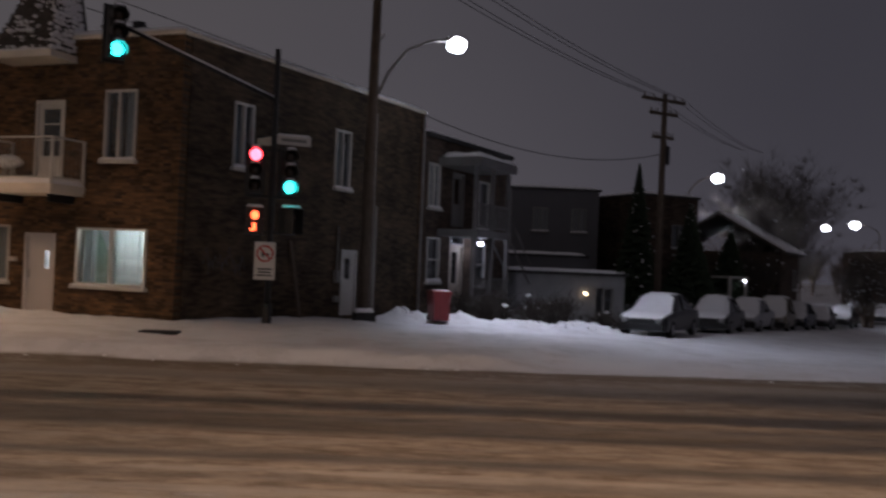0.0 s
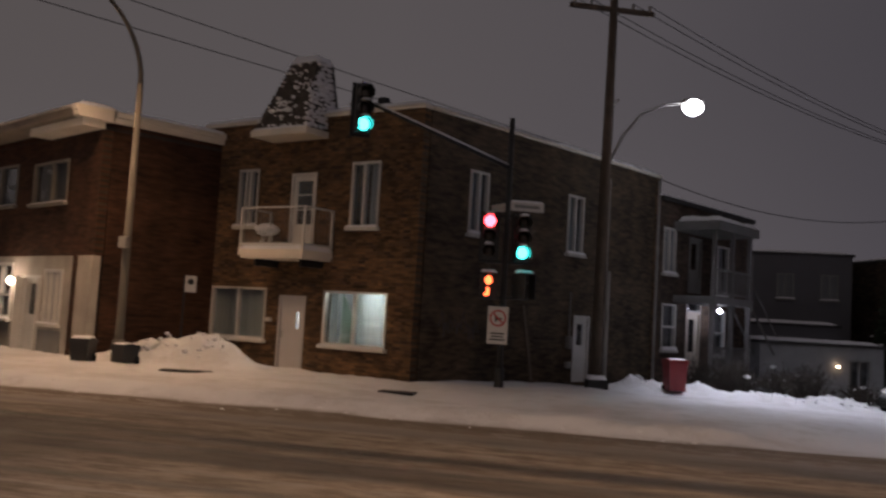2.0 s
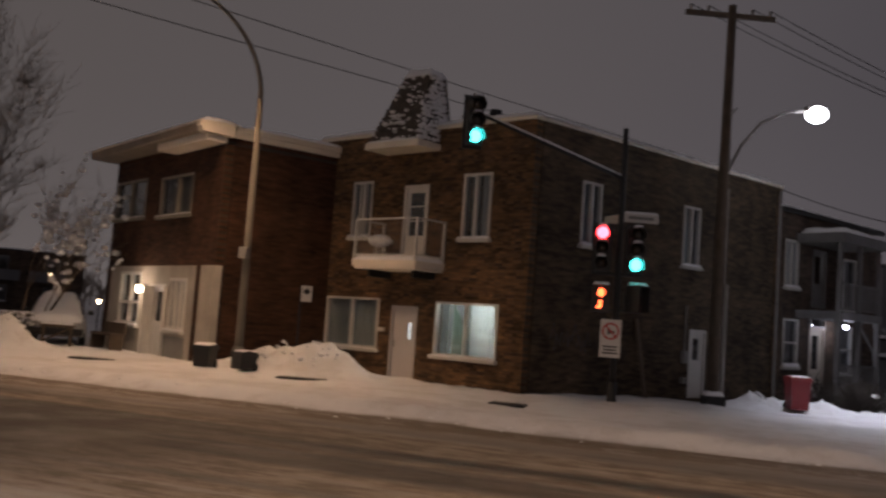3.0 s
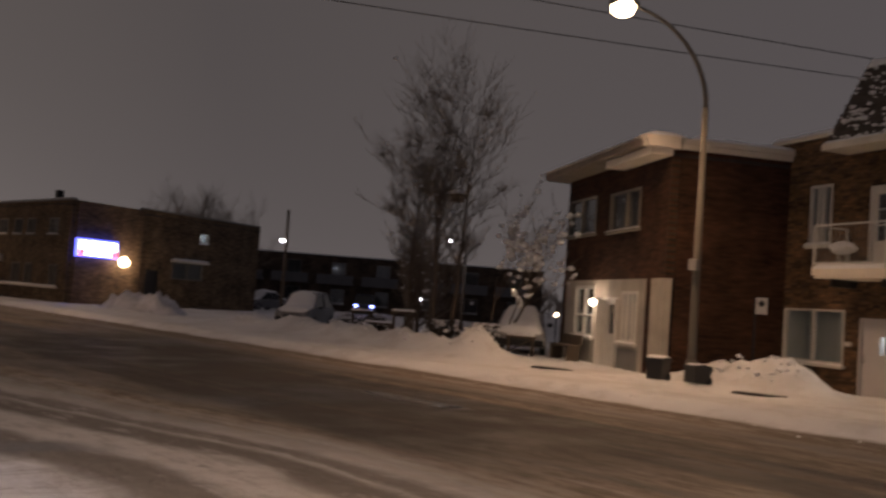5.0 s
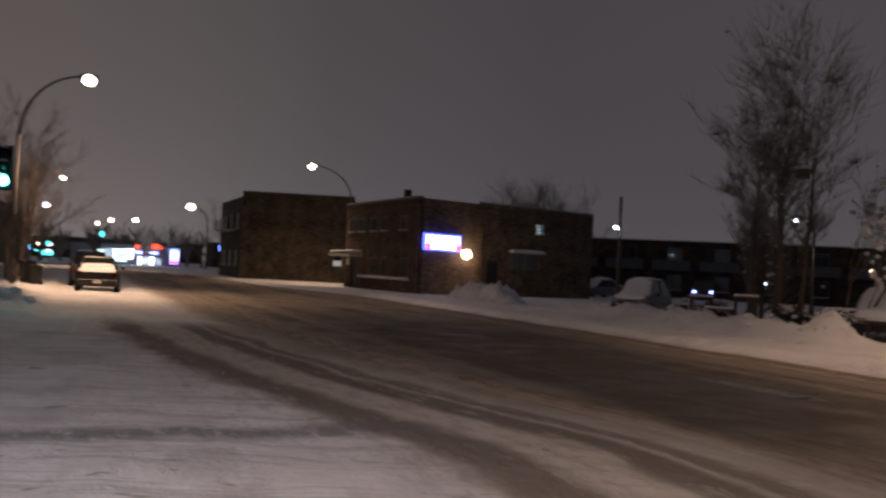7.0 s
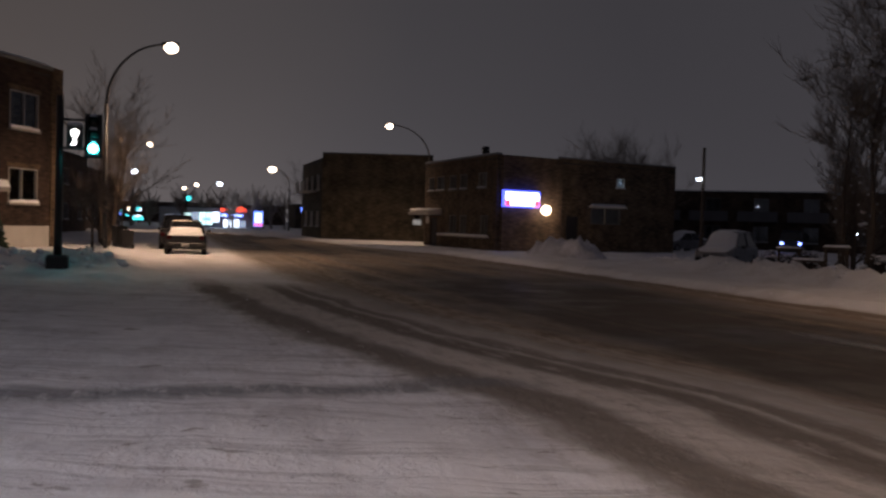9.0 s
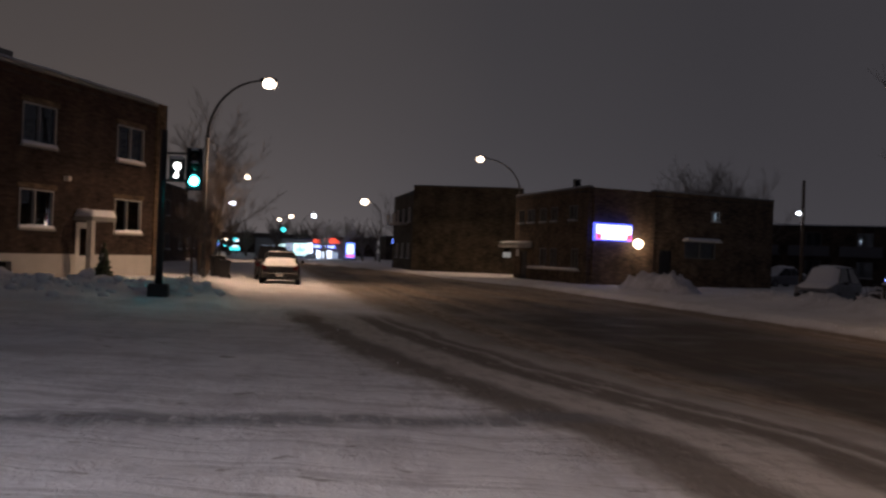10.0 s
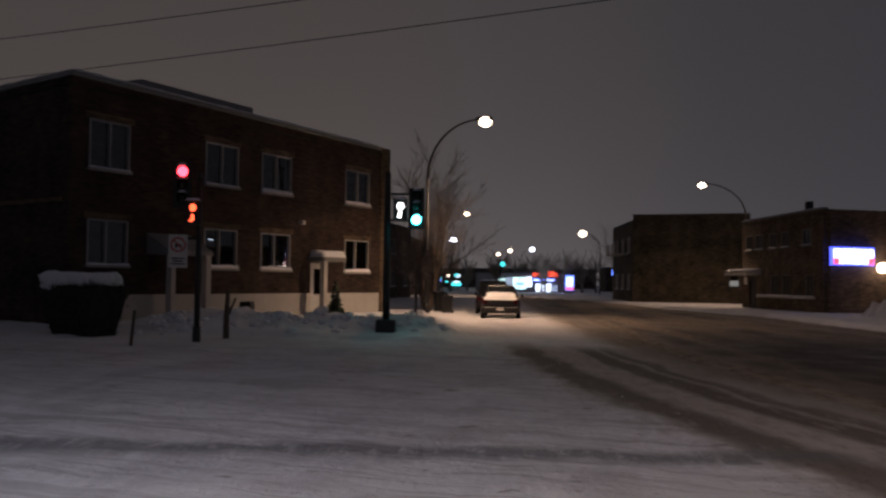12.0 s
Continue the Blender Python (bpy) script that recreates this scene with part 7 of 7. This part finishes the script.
pile.f = [(i * pn + j, (i + 1) * pn + j, (i + 1) * pn + j + 1, i * pn + j + 1) for i in range(len(px_) - 1) for j in range(pn - 1)]
single("snow_mound", pile, GREY_SNOW, "grey heap of ploughed snow before the office block", "mound", smooth=True)
single("snow_lumps", lumps, SNOW, "broken lumps of ploughed snow along the kerbs", "snow", kind="stuff", smooth=True)


# ---- overhead cables ----
def cable(a, b, sag, label="thin black overhead cable"):
    a, b = Vector(a), Vector(b)
    pts = [a.lerp(b, t / 16) - Vector((0, 0, sag * 4 * (t / 16) * (1 - t / 16))) for t in range(17)]
    single("overhead_cable", Shape().tube(pts, 0.016, 4), BLACK, label, "cable", group="overhead cables")


cable((-5.4, 45.5, 10.2), (-40.0, -26.0, 9.9), 0.5)
cable((-4.6, 45.5, 10.3), (-38.5, -26.0, 11.2), 0.5)
for k in (-0.9, -0.5, 0.5, 0.9):
    q = Vector((-2.1, 25.9, 0)) + Vector((math.cos(radians(25)), math.sin(radians(25)), 0)) * 1.25 * k
    r_ = Vector((9.6, 40.9, 0)) + Vector((math.cos(radians(30)), math.sin(radians(30)), 0)) * 1.25 * k
    cable((q.x, q.y, 10.85), (r_.x, r_.y, 9.5), 0.35)
    cable((r_.x, r_.y, 9.5), (r_.x + 12, r_.y + 24, 10.5), 0.3)
cable((-0.8, 30.6, 6.6), (9.5, 40.8, 6.9), 0.75)

# ---- houses further up the side street ----


def far_house(corner, u, length, height, depth, wall_mat, label, holes=(), roof="flat", name="far_house", pitch=0.3):
    h = house(name, corner, label)
    m = local(h, site(corner, u))
    u_ = Vector(u).normalized()
    o_ = Vector((-u_.y, u_.x))
    part("wall", wall_shape(length, -2.2, height, holes), wall_mat, h, m=m)
    for hh in holes:
        window(h, m, *hh, (0.5,), frame_mat=GREY_PAINT, curtain=CURTAIN_DIM, snow=0.05)
    a = Vector(corner) - o_ * depth
    l_ = Vector(corner) + u_ * length
    part("wall", wall_shape(depth - 0.27, -2.2, height), wall_mat, h, m=local(h, site(a, o_)))
    part("wall", wall_shape(depth - 0.27, -2.2, height), wall_mat, h, m=local(h, site(l_ - o_ * 0.27, -o_)))
    part("wall", wall_shape(length, -2.2, height), wall_mat, h, m=local(h, site(l_ - o_ * depth, -u_)))
    if roof == "flat":
        part("roof", Shape().box(-0.1, length + 0.1, -depth - 0.1, 0.1, height, height + 0.12), ROOF_TAR, h, m=m)
        part("snow_cap", Shape().snow(-0.1, length + 0.1, -depth - 0.1, 0.12, height + 0.12, 0.12, 0.4, corner[0]), SNOW, h, m=m, smooth=True)
    else:
        r = depth * pitch
        part("roof", Shape().prism([(0.3, height - 0.1), (-depth / 2, height + r), (-depth - 0.3, height - 0.1), (-depth - 0.3, height + 0.05), (-depth / 2, height + r + 0.15), (0.3, height + 0.05)], -0.3, length + 0.3), SHINGLE, h, m=m)
        part("snow_cap", Shape().prism([(0.32, height + 0.06), (-depth / 2, height + r + 0.16), (-depth / 2, height + r + 0.26), (0.32, height + 0.17)], -0.3, length + 0.3), SNOW, h, "snow on the roof slope", m=m)
    return h


far_house((8.0, 47.5), (-1, -0.05), 4.5, 5.7, 8, SIDING, "grey-sided two-storey house with flat roof", [(0.6, 1.4, 3.6, 4.8), (2.6, 3.4, 3.6, 4.8), (2.6, 3.4, 1.0, 2.2)])
shelter = far_house((7.3, 36.6), (-0.93, -0.3), 4.6, 1.45, 6, SHED_WHITE, "low whitish boarded shed under a slab of snow", [(0.5, 1.3, -0.5, 1.0)], "flat", "garden_shed")
part("wall_lamp", Shape().ball((1.75, 0.1, 0.75), 0.05), LENS_WARM, shelter, m=local(shelter, site((7.3, 36.6), (-0.93, -0.3))))
far_house((6.6, 42.0), (-1, -0.05), 4.0, 2.2, 4, SIDING, "low outbuilding under snow", [], "flat", "outbuilding")
far_house((13.4, 48.6), (-0.9, -0.43), 3.6, 5.6, 5, BRICK_DARK, "dark brick house behind bare trees", [(0.8, 1.7, 3.0, 4.2)], "flat")
far_house((22.0, 57.0), (-0.5, -0.87), 6.0, 3.1, 7, BRICK_DARK, "low dark house with a snowy pitched roof", [(1.0, 2.0, 1.0, 2.2)], "pitched")
far_house((64.0, 112.0), (-1, 0.1), 12.0, 5.4, 9, BRICK_DARK, "dark brick row house closing the side street", [(2.0, 3.0, 4.0, 5.3), (8.0, 9.0, 1.2, 2.6)])
pc3 = thing("carport", pose(15.2, 48.6, ground_height(15.2, 48.6), 0, 0, 38), "small white porch roof on posts, lamp under it", "porch")
part("roof", Shape().box(-0.8, 0.8, -0.6, 0.6, 2.55, 2.65), WHITE, pc3)
for s_ in (-0.7, 0.7):
    part("post", Shape().box(s_ - 0.06, s_ + 0.06, -0.55, -0.43, 0, 2.55), WHITE, pc3)
part("lamp", Shape().ball((0.6, -0.5, 2.45), 0.06), LENS_COOL, pc3)

# ---- the long terrace behind the yard ----
terrace = far_house((-60.0, 66.0), (-0.62, -0.78), 34.0, 5.3, 10, BRICK_DARK, "long dark two-storey terrace behind the yard",
                    [(2 + 4.2 * i, 3.3 + 4.2 * i, z, z + 1.4) for i in range(7) for z in (0.9, 3.4)], "flat", "terrace")
mt = local(terrace, site((-60.0, 66.0), (-0.62, -0.78)))
for i in range(7):
    part("balcony", Shape().box(1.2 + 4.2 * i, 4.6 + 4.2 * i, 0.0, 1.4, 2.7, 2.85).box(1.2 + 4.2 * i, 4.6 + 4.2 * i, 1.3, 1.38, 2.85, 3.6), SIDING, terrace, m=mt)
far_house((-29.0, 47.0), (-0.87, 0.5), 16.0, 5.4, 8, BRICK_DARK, "dark two-storey house beyond the yard", [(1.5, 2.7, 1.0, 2.3), (6, 7.2, 1.0, 2.3), (3, 4.2, 3.6, 4.8), (9, 10.2, 3.6, 4.8)])
ml = thing("mast_lamp", Matrix.Translation((-51.11, 31.43, 4.91)), "small bluish-white lamp bracketed on the yard mast", "lamp")
part("lens", Shape().ball((0, 0, 0), 0.16, 0.6, 0, 6, 10), LENS_COOL, ml, smooth=True)
part("bracket", Shape().tube([(0, 0, 0.1), (-0.04, 0.32, 0.1)], 0.03, 6), DARK_METAL, ml)
for x, y, z in ((-38.60, 34.84, 5.18),):
    street_lamp((x, y + 1), (x, y), z, COOL, LENS_COOL, 60, TIMBER, "small yard lamp with bluish light", 0.85, radius=0.12)
# The third globe stands in for a car's headlight; its post is added.
for x, y, z, c in ((-35.09, 29.74, 1.73, LENS_COOL), (-29.19, 30.20, 2.44, LENS_WARM), (-27.07, 30.79, 1.51, LENS_WARM)):
    h = thing("post_lamp", Matrix.Translation((x, y, 0)), "small light on a post", "lamp", "post lamps")
    part("post", Shape().tube([(0, 0, -0.1), (0, 0, z - 0.08)], 0.03, 6), BLACK, h)
    part("globe", Shape().ball((0, 0, z), 0.09), c, h)

# ---- the lit shops at the far end of the street ----
shops = house("filling_station", (-150.0, 4.0), "brightly lit filling station and shop far down the street", "filling station")
ms = local(shops, site((-150.0, 14.0), (0, -1)))
LIT_WHITE = glow_mat("lit_shop_window", (0.85, 0.93, 1.0), 4.0)
LIT_RED = glow_mat("lit_red_fascia", (1.0, 0.08, 0.03), 3)
LIT_BLUE = glow_mat("lit_blue_sign", (0.15, 0.25, 1.0), 4)
LIT_CYAN = glow_mat("lit_teal_sign", (0.1, 0.8, 0.8), 3)
LIT_MINT = glow_mat("lit_greenish_window", (0.72, 1.0, 0.92), 3.0)
LIT_DIM = glow_mat("dim_lit_window", (0.55, 0.62, 0.75), 1.0)
panes = [(2.9, 3.7, 0.3, 1.3, LIT_DIM), (3.9, 5.0, 0.3, 1.5, LIT_WHITE), (5.1, 6.3, 0.3, 1.5, LIT_WHITE), (7.0, 7.9, 1.0, 2.6, LIT_WHITE), (8.0, 8.9, 0.6, 2.5, LIT_MINT),
         (9.1, 10.0, 0.6, 2.5, LIT_MINT), (10.2, 11.1, 1.3, 2.5, LIT_DIM), (11.3, 12.2, 0.9, 2.3, LIT_MINT), (12.6, 13.4, 0.9, 2.0, LIT_DIM), (14.0, 15.0, 0.9, 2.0, LIT_DIM)]
part("wall", wall_shape(16.0, -0.3, 3.2, [q[:4] for q in panes]), GREY_PAINT, shops, m=ms)
for a, b, c, d, glow in panes:
    lw = part("lit_window", Shape().box(a, b, -0.2, -0.1, c, d), glow, shops, m=ms)
    part("mullion", Shape().box((a + b) / 2 - 0.04, (a + b) / 2 + 0.04, -0.1, -0.05, c, d), DARK_METAL, lw)
part("roof", Shape().box(-0.2, 16.2, -8, 0.3, 3.2, 3.4), ROOF_TAR, shops, m=ms)
part("fascia_sign", Shape().box(2.8, 6.8, 0.32, 0.5, 2.75, 3.25).box(3.4, 5.8, 0.32, 0.5, 3.25, 3.5), LIT_RED, shops, "lit red sign band", m=ms)
part("fascia_sign", Shape().box(3.4, 6.9, 0.32, 0.5, 1.95, 2.3), LIT_BLUE, shops, "lit blue sign band", m=ms)
for a, b in ((3.6, 4.6), (5.0, 5.5), (5.9, 6.6)):
    part("text_bar", Shape().box(a, b, 0.51, 0.53, 2.03, 2.2), LIT_WHITE, shops, m=ms)
part("window_sign", Shape().box(8.2, 9.6, 0.05, 0.12, 1.2, 1.7), LIT_BLUE, shops, m=ms)
lamp("forecourt_light", (-141.0, 8.0, 2.4), (0.80, 0.88, 1.0), 500, 0.3)
py = house("pylon_sign", (-140.0, 12.2), "tall lit blue and white price sign", "sign")
part("post", Shape().box(-0.1, 0.1, -0.5, 0.5, -0.2, 0.6), GREY_PAINT, py)
part("panel", Shape().box(-0.12, 0.12, -0.62, 0.62, 0.6, 2.8), LIT_BLUE, py)
part("red_band", Shape().box(0.121, 0.14, -0.6, 0.6, 0.7, 1.0), LIT_RED, py)
for z in (1.3, 1.75, 2.2):
    part("text_bar", Shape().box(0.125, 0.14, -0.5, 0.5, z, z + 0.28), LIT_WHITE, py)
py2 = house("hanging_sign", (-95.0, 13.2), "small lit blue sign on a post", "sign")
part("post", Shape().tube([(0, 0, -0.2), (0, 0, 2.6)], 0.05, 6), DARK_METAL, py2)
part("panel", Shape().box(-0.06, 0.06, -0.65, 0.1, 2.5, 3.0), LIT_BLUE, py2)
fsig = thing("traffic_signal", Matrix.Translation((-120.0, 1.6, 0)), "distant green traffic signal at the next corner", "traffic signal", "traffic signals")
part("pole", Shape().tube([(0, 0, -0.2), (0, 0, 4.6)], 0.08, 8), BLACK, fsig)
part("lens", Shape().ball((0.2, 0.25, 4.0), 0.32), LIT_CYAN, fsig)
rf_ = random.Random(31)
for k in range(44):
    az = radians(rf_.uniform(86.5, 99.0))
    d = rf_.uniform(150, 240)
    z = rf_.uniform(0.8, 3.2)
    h = thing("distant_light", Matrix.Translation((-math.sin(az) * d, math.cos(az) * d, 0)), "distant lit window or sign, a speck", "light", "distant lights")
    part("post", Shape().tube([(0, 0, -0.2), (0, 0, z)], 0.06, 5), DARK_METAL, h)
    part("lit_panel", Shape().box(-0.1, 0.1, -rf_.uniform(0.2, 1.2), rf_.uniform(0.2, 1.0), z, z + rf_.uniform(0.3, 0.7)), rf_.choice((LIT_WHITE, LIT_WHITE, LIT_CYAN, LIT_BLUE, LENS_WARM)), h)
# dark roofs and tree line that close the view
for k, (x, y, u, ln, hh) in enumerate(((-175, 44, (0, -1), 22, 4.6), (-260, 30, (0, -1), 60, 5.5), (-190, -14, (0.3, -1), 40, 5.0), (-62, -10.5, (-1, 0.12), 26, 6.5), (-96, -9.0, (-1, 0.05), 40, 6.5), (-110, 24, (-1, 0.02), 30, 6.0))):
    if k < 3:
        far_house((x, y), u, ln, hh, 10, BRICK_DARK, "dark distant building across the end of the street", [], "flat", "distant_building")
    else:
        uu = u if k == 5 else (-u[0], -u[1])
        p0 = (x, y) if k == 5 else (x + u[0] * ln, y + u[1] * ln)
        far_house(p0, uu, ln, hh, 9, BRICK_DARK, "dark building further along the street", [(2 + 5 * i, 3.4 + 5 * i, z, z + 1.3) for i in range(int(ln / 5)) for z in (1.2, 4.0)], "flat", "distant_building")
woods = Shape()
for k in range(120):
    az = radians(rf_.choice((rf_.uniform(78, 100), rf_.uniform(38, 62), rf_.uniform(-30, -6))))
    d = rf_.uniform(125, 230)
    x, y = -math.sin(az) * d, math.cos(az) * d
    hh = rf_.uniform(5, 9)
    for j in range(26):
        a = rf_.uniform(0, 6.28)
        q = Vector((x, y, rf_.uniform(1, hh * 0.6)))
        woods.tube([q, q + Vector((math.cos(a) * 1.8, math.sin(a) * 1.8, rf_.uniform(1.0, 3.2)))], [0.10, 0.03], 3, caps=False)
    woods.tube([(x, y, -0.3), (x, y, hh * 0.8)], [0.2, 0.06], 4, caps=False)
single("distant_trees", woods, TWIG, "distant bare trees against the night sky", "trees", kind="stuff")


# ---- single bricks that stand proud of the corner house's front ----
def brick_piece_mat():
    m = bpy.data.materials.new("single_bricks")
    m.use_nodes = True
    n, l = m.node_tree.nodes, m.node_tree.links
    p = n["Principled BSDF"]
    p.inputs["Roughness"].default_value = 0.9
    oi, r = n.new("ShaderNodeObjectInfo"), n.new("ShaderNodeValToRGB")
    r.color_ramp.elements[0].color, r.color_ramp.elements[1].color = (0.045, 0.024, 0.016, 1), (0.20, 0.115, 0.06, 1)
    l.new(oi.outputs["Random"], r.inputs[0])
    nz, mx = n.new("ShaderNodeTexNoise"), n.new("ShaderNodeMix")
    nz.inputs["Scale"].default_value = 30
    mx.data_type, mx.blend_type = "RGBA", "MULTIPLY"
    mx.inputs[0].default_value = 0.6
    l.new(r.outputs[0], mx.inputs[6])
    l.new(nz.outputs["Color"], mx.inputs[7])
    l.new(mx.outputs[2], p.inputs["Base Color"])
    return m


brick_mesh = Shape().box(0.006, 0.214, -0.02, 0.008, 0.006, 0.069, 0.004).mesh("brick", brick_piece_mat())
rb = random.Random(77)
made = set()
while len(made) < 300:
    col, course = rb.randrange(0, 34), rb.randrange(6, 86)
    x, z = 0.22 * col + (0.11 if course % 2 else 0.0), 0.075 * course
    if (col, course) in made or x > L1 - 0.45 or any(h[0] - 0.4 < x < h[1] + 0.2 and h[2] - 0.3 < z < h[3] + 0.15 for h in front_holes):
        continue
    if hx0 - 0.3 < x < hx1 + 0.1 and z > 5.9 or bx0 - 0.3 < x < bx1 + 0.1 and 2.7 < z < 3.3:
        continue
    made.add((col, course))
    ob = new("brick", brick_mesh)
    ob.parent = corner_house
    ob.matrix_basis = m1 @ Matrix.Translation((x, 0, z))
